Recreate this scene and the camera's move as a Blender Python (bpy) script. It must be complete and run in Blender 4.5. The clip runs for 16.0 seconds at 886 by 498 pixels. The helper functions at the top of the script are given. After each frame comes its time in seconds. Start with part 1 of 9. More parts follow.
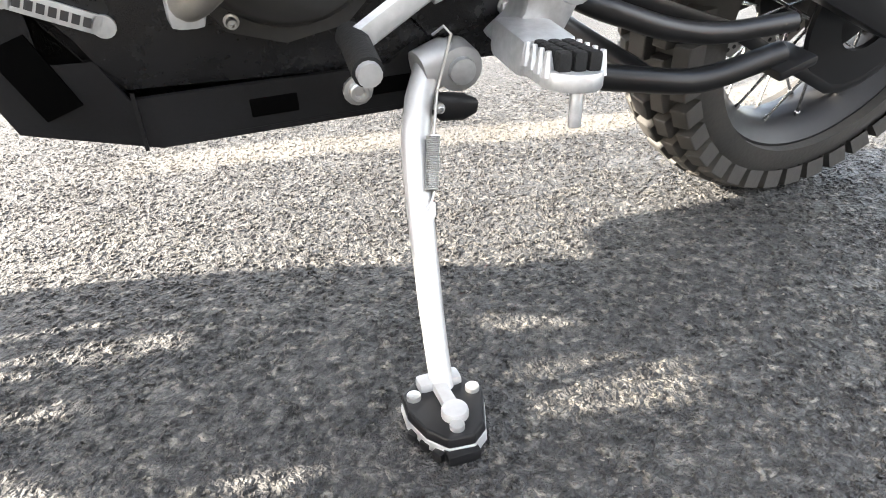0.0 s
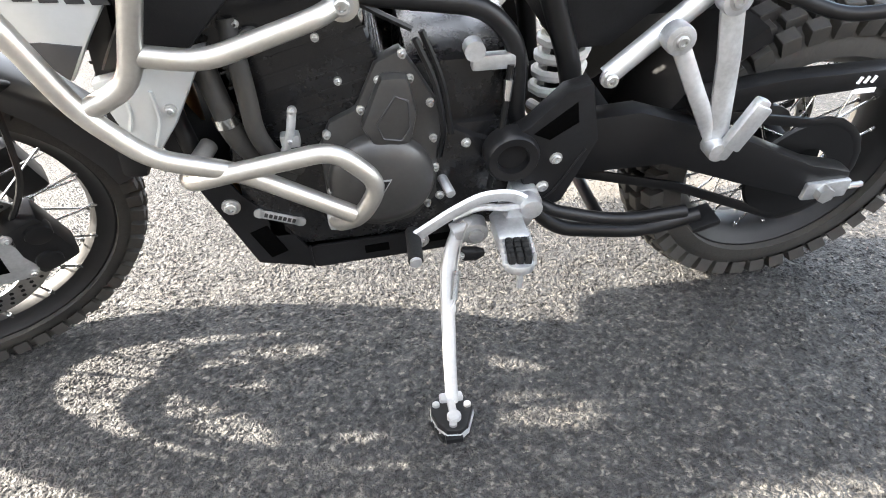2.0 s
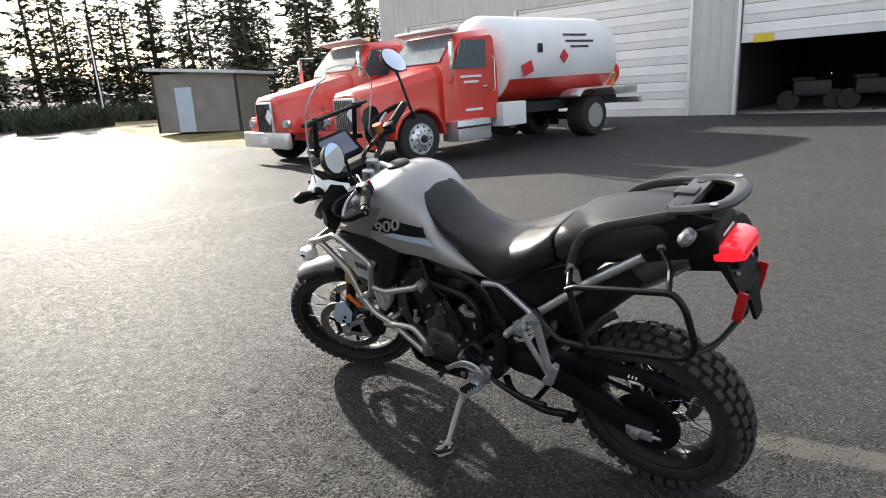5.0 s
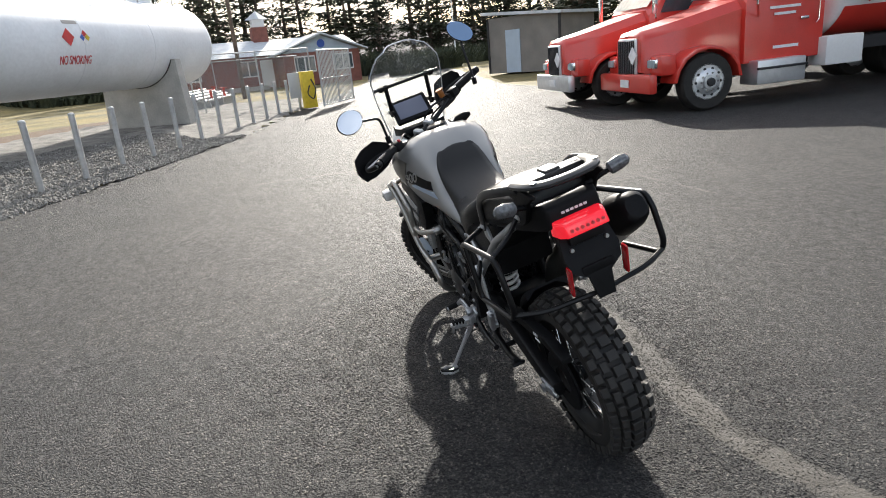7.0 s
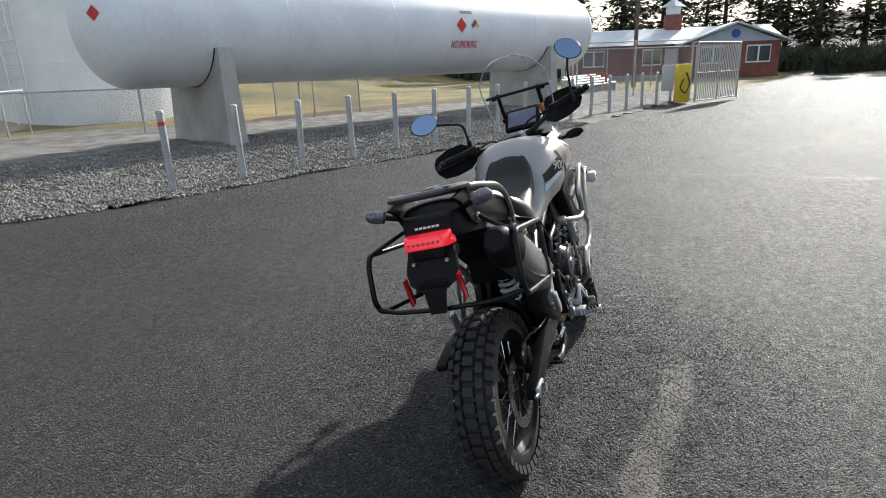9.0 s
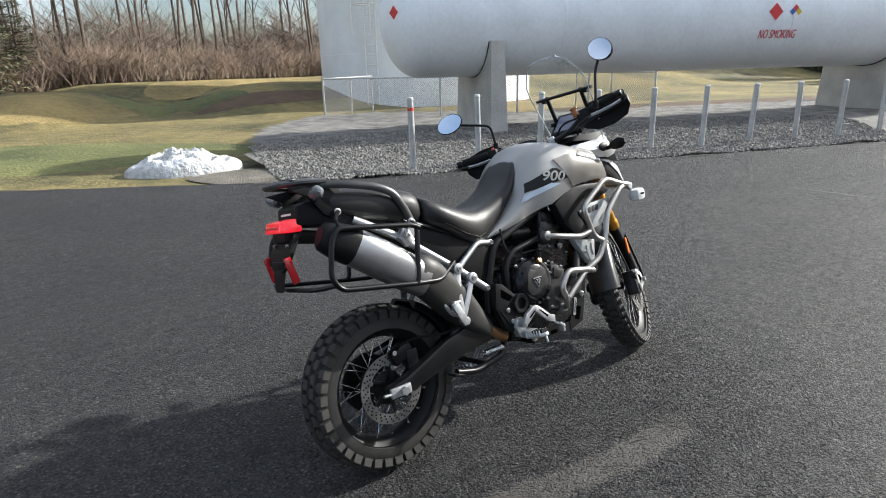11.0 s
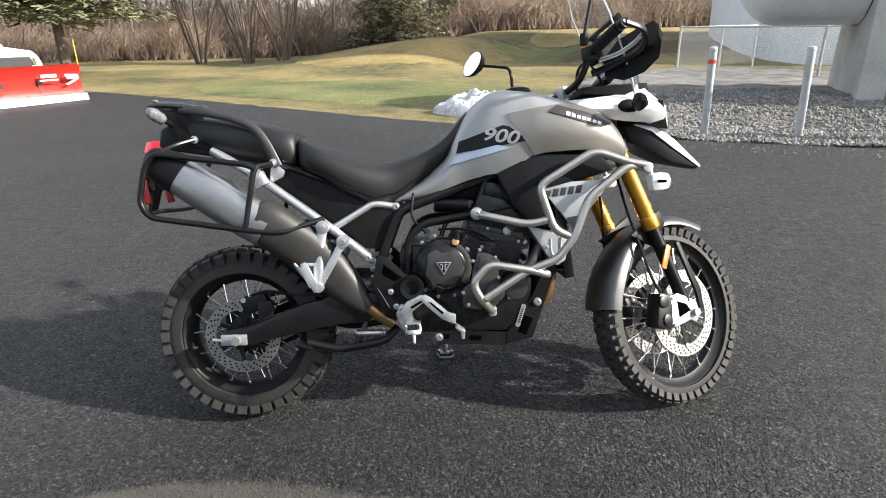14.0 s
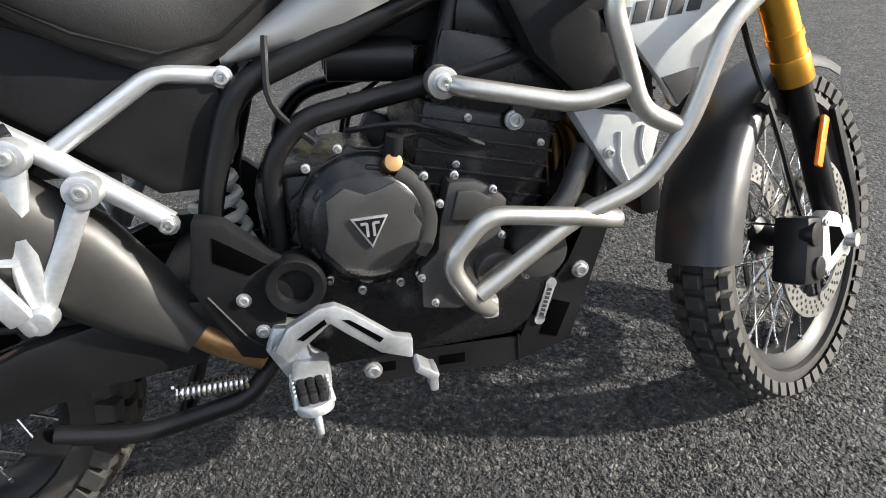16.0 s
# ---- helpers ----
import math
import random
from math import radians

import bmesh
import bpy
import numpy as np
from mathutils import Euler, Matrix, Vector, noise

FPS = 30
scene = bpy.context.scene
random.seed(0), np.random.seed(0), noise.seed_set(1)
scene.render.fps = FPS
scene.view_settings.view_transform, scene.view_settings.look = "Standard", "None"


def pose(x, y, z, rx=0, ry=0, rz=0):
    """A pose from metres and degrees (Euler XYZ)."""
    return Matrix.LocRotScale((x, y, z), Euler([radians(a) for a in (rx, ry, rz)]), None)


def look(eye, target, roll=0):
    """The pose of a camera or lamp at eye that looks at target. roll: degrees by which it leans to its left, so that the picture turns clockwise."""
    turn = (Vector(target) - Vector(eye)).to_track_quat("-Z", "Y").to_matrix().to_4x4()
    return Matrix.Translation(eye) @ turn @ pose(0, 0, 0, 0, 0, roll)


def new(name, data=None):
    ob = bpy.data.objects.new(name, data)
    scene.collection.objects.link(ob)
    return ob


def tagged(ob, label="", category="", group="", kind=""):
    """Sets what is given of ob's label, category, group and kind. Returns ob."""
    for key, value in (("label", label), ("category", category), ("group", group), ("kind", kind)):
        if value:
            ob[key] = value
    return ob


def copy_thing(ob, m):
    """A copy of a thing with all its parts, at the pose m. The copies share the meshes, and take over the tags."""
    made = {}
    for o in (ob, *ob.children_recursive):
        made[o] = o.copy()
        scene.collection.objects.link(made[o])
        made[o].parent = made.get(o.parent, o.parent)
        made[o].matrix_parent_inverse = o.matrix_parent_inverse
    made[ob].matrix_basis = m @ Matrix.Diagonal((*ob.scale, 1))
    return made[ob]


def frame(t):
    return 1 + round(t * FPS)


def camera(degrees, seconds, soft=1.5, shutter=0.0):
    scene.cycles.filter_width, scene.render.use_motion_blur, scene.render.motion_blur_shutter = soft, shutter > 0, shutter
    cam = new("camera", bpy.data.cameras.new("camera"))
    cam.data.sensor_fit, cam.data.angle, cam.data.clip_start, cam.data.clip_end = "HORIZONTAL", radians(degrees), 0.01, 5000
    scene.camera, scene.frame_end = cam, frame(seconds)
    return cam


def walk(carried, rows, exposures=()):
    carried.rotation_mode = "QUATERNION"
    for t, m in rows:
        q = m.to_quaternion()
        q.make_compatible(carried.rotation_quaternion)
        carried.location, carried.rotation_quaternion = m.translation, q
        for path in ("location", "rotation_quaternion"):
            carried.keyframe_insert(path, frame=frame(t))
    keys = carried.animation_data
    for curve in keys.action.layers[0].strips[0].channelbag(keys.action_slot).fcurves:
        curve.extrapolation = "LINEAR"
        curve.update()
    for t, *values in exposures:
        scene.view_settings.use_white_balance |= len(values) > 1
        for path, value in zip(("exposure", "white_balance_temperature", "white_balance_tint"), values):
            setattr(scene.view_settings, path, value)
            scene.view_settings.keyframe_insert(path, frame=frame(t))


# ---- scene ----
cam = camera(73.0, 16.0, 1.0)
PATH = [
    (0, (-0.102, -0.751, 0.363), (0.516, 0.935, -0.517), -2.0),
    (0.5, (-0.101, -0.77, 0.334), (0.469, 0.849, -0.692), -2.6),
    (1, (-0.108, -0.79, 0.337), (0.43, 0.804, -0.744), -3.3),
    (1.5, (-0.121, -0.879, 0.473), (0.353, 0.786, -0.528), -3.3),
    (2, (-0.053, -1.087, 0.739), (0.159, 0.634, -0.258), -3.3),
    (2.5, (0.03, -1.361, 0.968), (-0.02, 0.446, 0.111), -5.8),
    (3, (0.193, -1.676, 1.166), (-0.093, 0.161, 0.429), -5.7),
    (3.5, (0.466, -1.867, 1.261), (-0.124, -0.05, 0.669), -6.3),
    (3.7, (0.593, -1.908, 1.278), (-0.098, -0.115, 0.723), -5.6),
    (5.8, (1.902, -1.686, 1.356), (0.335, -0.569, 0.81), -4.2),
    (6, (2.001, -1.588, 1.362), (0.385, -0.553, 0.798), -4.8),
    (6.5, (2.205, -1.293, 1.374), (0.455, -0.534, 0.776), -5.2),
    (7, (2.397, -1.009, 1.387), (0.564, -0.501, 0.769), -5.3),
    (7.5, (2.523, -0.68, 1.403), (0.638, -0.444, 0.777), -4.8),
    (8, (2.569, -0.302, 1.405), (0.683, -0.408, 0.75), -4.2),
    (8.5, (2.615, 0.03, 1.415), (0.762, -0.37, 0.806), -3.1),
    (9, (2.578, 0.431, 1.416), (0.789, -0.25, 0.834), -2.1),
    (9.2, (2.588, 0.575, 1.432), (0.833, -0.192, 0.856), -2.0),
    (11.3, (1.559, 1.713, 1.416), (0.518, 0.115, 0.812), -0.6),
    (11.5, (1.422, 1.744, 1.411), (0.479, 0.094, 0.787), 0.1),
    (12, (1.107, 1.893, 1.375), (0.389, 0.124, 0.779), 0.3),
    (12.5, (0.794, 2.006, 1.385), (0.308, 0.162, 0.782), 0.4),
    (13, (0.469, 2.039, 1.398), (0.246, 0.149, 0.78), 0.2),
    (13.5, (0.245, 2.021, 1.37), (0.205, 0.116, 0.764), -1.5),
    (14, (0.09, 1.841, 1.294), (0.046, -0.034, 0.6), -1.0),
    (14.5, (0.046, 1.545, 1.244), (-0.051, -0.288, 0.45), 0.7),
    (15, (0.061, 1.27, 1.156), (-0.187, -0.538, 0.338), 2.8),
    (15.5, (0.075, 0.986, 1.117), (-0.243, -0.756, 0.187), 0.9),
    (16, (0.092, 0.703, 1.001), (-0.252, -0.875, -0.178), -1.4),
]
walk(cam, [(t, look(eye, target, roll)) for t, eye, target, roll in PATH],
     [(0.0, 3.66, 6900, 10), (1.0, 3.48, 6900, 10), (2.0, 3.55, 6750, 10), (2.5, 3.35, 6600, 10), (3.0, 3.02, 6500, 10), (3.7, 2.52, 6500, 10), (5.8, 0.84, 6450, 10),
      (7.0, 0.92, 6400, 10), (8.0, 0.75, 6150, 9), (9.2, 0.57, 6100, 8), (11.3, 0.85, 6050, 8), (13.0, 1.03, 6200, 8), (14.5, 1.25, 6300, 9), (15.5, 1.45, 6350, 9), (16.0, 1.55, 6350, 9)])

# ---- sky and sun ----
SUN_AZ, SUN_EL = 75.0, 27.0          # degrees to the left of +y, and above the horizon
sun_dir = Vector((-math.sin(radians(SUN_AZ)) * math.cos(radians(SUN_EL)),
                  math.cos(radians(SUN_AZ)) * math.cos(radians(SUN_EL)), math.sin(radians(SUN_EL))))
world = bpy.data.worlds.new("sky")
scene.world = world
world.use_nodes = True
wn = world.node_tree
sky = wn.nodes.new("ShaderNodeTexSky")
sky.sky_type = "NISHITA"
sky.sun_disc = False
sky.sun_elevation = radians(SUN_EL)
sky.sun_rotation = math.atan2(sun_dir.x, sun_dir.y)
sky.air_density, sky.dust_density, sky.ozone_density = 1.0, 2.5, 1.0
# thin high cloud over the blue
tc = wn.nodes.new("ShaderNodeTexCoord")
cl = wn.nodes.new("ShaderNodeTexNoise")
cl.inputs["Scale"].default_value, cl.inputs["Detail"].default_value = 2.2, 8.0
cr = wn.nodes.new("ShaderNodeValToRGB")
cr.color_ramp.elements[0].position, cr.color_ramp.elements[1].position = 0.42, 0.68
mx = wn.nodes.new("ShaderNodeMixRGB")
mx.inputs[2].default_value = (9.0, 9.2, 9.6, 1)
wn.links.new(tc.outputs["Generated"], cl.inputs["Vector"])
wn.links.new(cl.outputs["Fac"], cr.inputs["Fac"])
wn.links.new(cr.outputs["Color"], mx.inputs[0])
wn.links.new(sky.outputs["Color"], mx.inputs[1])
wn.links.new(mx.outputs["Color"], wn.nodes["Background"].inputs["Color"])
wn.nodes["Background"].inputs["Strength"].default_value = 0.106
sun = bpy.data.lights.new("sun", "SUN")
sun.energy, sun.angle, sun.color = 5.0, radians(1.1), (1.0, 0.94, 0.84)
new("sun", sun).matrix_world = look(sun_dir * 30, (0, 0, 0))

# ---- materials ----
def material(name, base, rough=0.6, metal=0.0, var=0.15, scale=8.0, fine=120.0, bump=0.0, bump_scale=200.0,
             second=None, spec=0.5, coat=0.0, dist=0.002, island=0.0):
    """A principled surface with a broad stain and a fine grain in colour and roughness, and a fine relief."""
    m = bpy.data.materials.new(name)
    m.use_nodes = True
    n, l = m.node_tree.nodes, m.node_tree.links
    b = n["Principled BSDF"]
    b.inputs["Metallic"].default_value = metal
    b.inputs["Specular IOR Level"].default_value = spec
    b.inputs["Coat Weight"].default_value = coat
    b.inputs["Coat Roughness"].default_value = 0.08
    co = n.new("ShaderNodeTexCoord")
    big = n.new("ShaderNodeTexNoise")
    big.inputs["Scale"].default_value, big.inputs["Detail"].default_value = scale, 5.0
    small = n.new("ShaderNodeTexNoise")
    small.inputs["Scale"].default_value, small.inputs["Detail"].default_value = fine, 3.0
    l.new(co.outputs["Object"], big.inputs["Vector"])
    l.new(co.outputs["Object"], small.inputs["Vector"])
    add = n.new("ShaderNodeMath")
    add.operation = "MULTIPLY_ADD"
    l.new(small.outputs["Fac"], add.inputs[0])
    add.inputs[1].default_value = 0.5
    l.new(big.outputs["Fac"], add.inputs[2])
    fac = add.outputs[0]
    if island:
        g = n.new("ShaderNodeNewGeometry")
        oi = n.new("ShaderNodeObjectInfo")
        s = n.new("ShaderNodeMath")
        s.operation = "ADD"
        l.new(g.outputs["Random Per Island"], s.inputs[0])
        l.new(oi.outputs["Random"], s.inputs[1])
        a2 = n.new("ShaderNodeMath")
        a2.operation = "MULTIPLY_ADD"
        l.new(s.outputs[0], a2.inputs[0])
        a2.inputs[1].default_value = island
        l.new(fac, a2.inputs[2])
        sub = n.new("ShaderNodeMath")
        sub.operation = "SUBTRACT"
        l.new(a2.outputs[0], sub.inputs[0])
        sub.inputs[1].default_value = island
        fac = sub.outputs[0]
    ramp = n.new("ShaderNodeValToRGB")
    ramp.color_ramp.elements[0].position, ramp.color_ramp.elements[1].position = 0.5, 1.0
    lo = [max(0.0, c * (1 - var)) for c in base]
    hi = list(second) if second else [min(1.0, c * (1 + var)) for c in base]
    ramp.color_ramp.elements[0].color, ramp.color_ramp.elements[1].color = (*lo, 1), (*hi, 1)
    l.new(fac, ramp.inputs["Fac"])
    l.new(ramp.outputs["Color"], b.inputs["Base Color"])
    rr = n.new("ShaderNodeMapRange")
    rr.inputs["From Min"].default_value, rr.inputs["From Max"].default_value = 0.45, 1.05
    rr.inputs["To Min"].default_value, rr.inputs["To Max"].default_value = max(0.03, rough * 0.85), min(1.0, rough * 1.15)
    l.new(add.outputs[0], rr.inputs["Value"])
    l.new(rr.outputs["Result"], b.inputs["Roughness"])
    if bump:
        bt = n.new("ShaderNodeTexNoise")
        bt.inputs["Scale"].default_value, bt.inputs["Detail"].default_value = bump_scale, 4.0
        l.new(co.outputs["Object"], bt.inputs["Vector"])
        bp = n.new("ShaderNodeBump")
        bp.inputs["Strength"].default_value, bp.inputs["Distance"].default_value = bump, dist
        l.new(bt.outputs["Fac"], bp.inputs["Height"])
        l.new(bp.outputs["Normal"], b.inputs["Normal"])
    return m


def asphalt_material():
    """Dark asphalt of small bedded stones, with broad dusty patches, one worn tan strip and pale cracks."""
    m = bpy.data.materials.new("asphalt")
    m.use_nodes = True
    n, l = m.node_tree.nodes, m.node_tree.links
    b = n["Principled BSDF"]
    co = n.new("ShaderNodeTexCoord")
    place = co.outputs["Object"]

    def noise_tex(scale, detail, rough=0.55):
        t = n.new("ShaderNodeTexNoise")
        t.inputs["Scale"].default_value, t.inputs["Detail"].default_value = scale, detail
        t.inputs["Roughness"].default_value = rough
        l.new(place, t.inputs["Vector"])
        return t

    def put(v, socket):
        if isinstance(v, (int, float)):
            socket.default_value = v
        else:
            l.new(v, socket)

    def calc(op, x, y=0.0, z=0.0):
        t = n.new("ShaderNodeMath")
        t.operation = op
        put(x, t.inputs[0])
        put(y, t.inputs[1])
        put(z, t.inputs[2])
        return t.outputs[0]

    def span(v, a0, a1, b0=0.0, b1=1.0):
        t = n.new("ShaderNodeMapRange")
        put(v, t.inputs["Value"])
        for k, q in zip(("From Min", "From Max", "To Min", "To Max"), (a0, a1, b0, b1)):
            t.inputs[k].default_value = q
        return t.outputs["Result"]

    def colours(v, *stops):
        t = n.new("ShaderNodeValToRGB")
        e = t.color_ramp.elements
        while len(e) < len(stops):
            e.new(0.5)
        for k, (at, c) in zip(e, stops):
            k.position, k.color = at, (*c, 1)
        put(v, t.inputs["Fac"])
        return t

    def mix(kind, f, x, y):
        t = n.new("ShaderNodeMixRGB")
        t.blend_type = kind
        put(f, t.inputs[0])
        l.new(x, t.inputs[1])
        l.new(y, t.inputs[2])
        return t.outputs["Color"]

    pit = noise_tex(70, 4, 0.65)
    warp, mid, big, fine, dust = noise_tex(60, 3), noise_tex(16, 5), noise_tex(0.55, 6), noise_tex(420, 3, 0.7), noise_tex(3.1, 5, 0.6)
    vo = n.new("ShaderNodeTexVoronoi")
    vo.inputs["Scale"].default_value = 118.0
    l.new(mix("LINEAR_LIGHT", 0.014, place, warp.outputs["Color"]), vo.inputs["Vector"])
    grit = n.new("ShaderNodeTexVoronoi")
    grit.inputs["Scale"].default_value = 310.0
    l.new(place, grit.inputs["Vector"])
    sep = n.new("ShaderNodeSeparateColor")
    l.new(vo.outputs["Color"], sep.inputs["Color"])
    xyz = n.new("ShaderNodeSeparateXYZ")
    l.new(place, xyz.inputs[0])
    X, Y = xyz.outputs["X"], xyz.outputs["Y"]
    # each stone its own grey; dark binder, lit tops and cavity shade painted in
    stone = colours(sep.outputs["Red"], (0.0, (0.020, 0.020, 0.022)), (0.62, (0.042, 0.042, 0.043)), (0.88, (0.074, 0.072, 0.068)), (1.0, (0.128, 0.122, 0.112)))
    joint = colours(vo.outputs["Distance"], (0.05, (1.15, 1.15, 1.15)), (0.42, (0.9, 0.9, 0.9)), (0.75, (0.42, 0.42, 0.43)))
    wide = colours(big.outputs["Fac"], (0.30, (0.74, 0.74, 0.76)), (0.72, (1.22, 1.20, 1.16)))
    spots = colours(dust.outputs["Fac"], (0.35, (0.86, 0.86, 0.87)), (0.70, (1.16, 1.15, 1.12)))
    col = mix("MULTIPLY", 1.0, stone.outputs["Color"], joint.outputs["Color"])
    # shade in the pits and light on the tops, multiplied into the colour
    pit_shade = colours(pit.outputs["Fac"], (0.37, (0.26, 0.26, 0.27)), (0.48, (0.95, 0.95, 0.95)), (0.64, (1.66, 1.63, 1.56)))
    col = mix("MULTIPLY", 1.0, col, pit_shade.outputs["Color"])
    col = mix("MULTIPLY", 1.0, col, wide.outputs["Color"])
    col = mix("MULTIPLY", 1.0, col, spots.outputs["Color"])

    # a line y = f(x), given at even steps between x0 and x1
    def line(u, v, u0, u1, v0, v1, heights, half, soft, wobble):
        t = colours(span(u, u0, u1), *[(i / (len(heights) - 1), (h, h, h)) for i, h in enumerate(heights)])
        t.color_ramp.interpolation = "B_SPLINE"
        f = span(t.outputs["Color"], 0.0, 1.0, v0, v1)
        wave = calc("MULTIPLY_ADD", mid.outputs["Fac"], wobble, -0.5 * wobble)
        off = calc("ABSOLUTE", calc("ADD", calc("SUBTRACT", v, f), wave))
        inside = span(off, half + soft, half)
        ends = calc("MULTIPLY", span(u, u0, u0 + 6 * half), span(u, u1, u1 - 6 * half))
        return calc("MULTIPLY", inside, ends)

    strip = line(X, Y, -0.45, 1.65, 0.3, 0.8, (0.50, 0.50, 0.47, 0.30, 0.20, 0.25, 0.46, 0.62), 0.050, 0.035, 0.07)
    strip = calc("MULTIPLY", strip, span(dust.outputs["Fac"], 0.30, 0.52, 0.45, 0.92))
    worn = colours(fine.outputs["Fac"], (0.3, (0.048, 0.043, 0.036)), (0.7, (0.082, 0.074, 0.062)))
    col = mix("MIX", strip, col, worn.outputs["Color"])
    crack_a = line(Y, X, -1.2, 5.6, -5.9, -5.2, (0.42, 0.46, 0.40, 0.50, 0.45), 0.007, 0.007, 0.10)
    crack_b = line(X, Y, -5.55, -1.6, 2.4, 3.2, (0.70, 0.50, 0.32, 0.36, 0.46), 0.006, 0.007, 0.10)
    cracks = calc("MULTIPLY", calc("MAXIMUM", crack_a, crack_b), span(dust.outputs["Fac"], 0.38, 0.55))
    pale = colours(fine.outputs["Fac"], (0.3, (0.07, 0.067, 0.06)), (0.7, (0.14, 0.132, 0.12)))
    col = mix("MIX", cracks, col, pale.outputs["Color"])
    l.new(col, b.inputs["Base Color"])
    b.inputs["Specular IOR Level"].default_value = 0.40
    l.new(span(mid.outputs["Fac"], 0.3, 0.7, 0.57, 0.80), b.inputs["Roughness"])
    # relief: rounded stones, grit between them, flatter where worn
    h = calc("MULTIPLY_ADD", vo.outputs["Distance"], -1.0, calc("MULTIPLY", mid.outputs["Fac"], 0.9))
    h = calc("MULTIPLY_ADD", pit.outputs["Fac"], 1.6, h)
    h = calc("MULTIPLY_ADD", grit.outputs["Distance"], -0.22, h)
    h = calc("MULTIPLY_ADD", sep.outputs["Green"], 0.35, h)
    bp = n.new("ShaderNodeBump")
    bp.inputs["Distance"].default_value = 0.0135
    l.new(span(strip, 0.0, 1.0, 1.0, 0.25), bp.inputs["Strength"])
    l.new(h, bp.inputs["Height"])
    l.new(bp.outputs["Normal"], b.inputs["Normal"])
    return m


def clear_plastic(name):
    """Thin clear sheet: seen through, faintly milky, with a gloss that grows at a grazing view."""
    m = bpy.data.materials.new(name)
    m.use_nodes = True
    n, l = m.node_tree.nodes, m.node_tree.links
    n.remove(n["Principled BSDF"])
    tr, df, gl = n.new("ShaderNodeBsdfTransparent"), n.new("ShaderNodeBsdfDiffuse"), n.new("ShaderNodeBsdfGlossy")
    tr.inputs["Color"].default_value = (0.96, 0.975, 0.97, 1)
    df.inputs["Color"].default_value = (0.7, 0.72, 0.72, 1)
    gl.inputs["Roughness"].default_value = 0.06
    smear = n.new("ShaderNodeTexNoise")
    smear.inputs["Scale"].default_value, smear.inputs["Detail"].default_value = 9.0, 5.0
    co = n.new("ShaderNodeTexCoord")
    l.new(co.outputs["Object"], smear.inputs["Vector"])
    rg = n.new("ShaderNodeMapRange")
    rg.inputs["From Min"].default_value, rg.inputs["From Max"].default_value = 0.35, 0.75
    rg.inputs["To Min"].default_value, rg.inputs["To Max"].default_value = 0.04, 0.12
    l.new(smear.outputs["Fac"], rg.inputs["Value"])
    m1, m2 = n.new("ShaderNodeMixShader"), n.new("ShaderNodeMixShader")
    l.new(rg.outputs["Result"], m1.inputs[0])
    l.new(tr.outputs[0], m1.inputs[1])
    l.new(df.outputs[0], m1.inputs[2])
    fr = n.new("ShaderNodeFresnel")
    fr.inputs["IOR"].default_value = 1.35
    l.new(fr.outputs[0], m2.inputs[0])
    l.new(m1.outputs[0], m2.inputs[1])
    l.new(gl.outputs[0], m2.inputs[2])
    l.new(m2.outputs[0], n["Material Output"].inputs["Surface"])
    return m


def chainlink_material():
    """Zinc wire in a diamond weave, open between the wires."""
    m = bpy.data.materials.new("chain_link")
    m.use_nodes = True
    n, l = m.node_tree.nodes, m.node_tree.links
    b = n["Principled BSDF"]
    b.inputs["Base Color"].default_value = (0.30, 0.31, 0.32, 1)
    b.inputs["Metallic"].default_value, b.inputs["Roughness"].default_value = 0.6, 0.5
    co = n.new("ShaderNodeTexCoord")
    sp = n.new("ShaderNodeSeparateXYZ")
    l.new(co.outputs["Object"], sp.inputs[0])
    outs = []
    for sign in ("ADD", "SUBTRACT"):
        a = n.new("ShaderNodeMath")
        a.operation = sign
        l.new(sp.outputs["X"], a.inputs[0])
        l.new(sp.outputs["Z"], a.inputs[1])
        k = n.new("ShaderNodeMath")
        k.operation = "MULTIPLY"
        k.inputs[1].default_value = 1 / 0.052
        l.new(a.outputs[0], k.inputs[0])
        p = n.new("ShaderNodeMath")
        p.operation = "PINGPONG"
        p.inputs[1].default_value = 0.5
        l.new(k.outputs[0], p.inputs[0])
        c = n.new("ShaderNodeMath")
        c.operation = "LESS_THAN"
        c.inputs[1].default_value = 0.05
        l.new(p.outputs[0], c.inputs[0])
        outs.append(c)
    mxx = n.new("ShaderNodeMath")
    mxx.operation = "MAXIMUM"
    l.new(outs[0].outputs[0], mxx.inputs[0])
    l.new(outs[1].outputs[0], mxx.inputs[1])
    l.new(mxx.outputs[0], b.inputs["Alpha"])
    return m


ASPHALT = asphalt_material()
GRASS = material("winter_grass", (0.075, 0.085, 0.022), 0.9, var=0.55, scale=0.28, fine=3.0, second=(0.30, 0.23, 0.085), bump=0.8, bump_scale=14, dist=0.06)
DRY_GRASS = material("dry_grass", (0.20, 0.155, 0.052), 0.9, var=0.4, scale=0.5, fine=7, second=(0.38, 0.28, 0.105), bump=0.8, bump_scale=14, dist=0.06)
GREEN_GRASS = material("green_grass", (0.068, 0.093, 0.020), 0.9, var=0.5, scale=0.4, fine=6, second=(0.195, 0.195, 0.060), bump=0.8, bump_scale=14, dist=0.05)
# bare earth below the bank; also paints the tank's shade on the ground
EARTH_AND_SHADE = material("earth_and_shade", (0.10, 0.062, 0.034), 0.95, var=0.4, scale=1.5, fine=12, bump=0.8, bump_scale=20, dist=0.05)
WORN_DIRT = material("worn_dirt", (0.105, 0.092, 0.072), 0.95, var=0.4, scale=2.5, fine=30, second=(0.22, 0.195, 0.155), bump=0.9, bump_scale=30, dist=0.04)
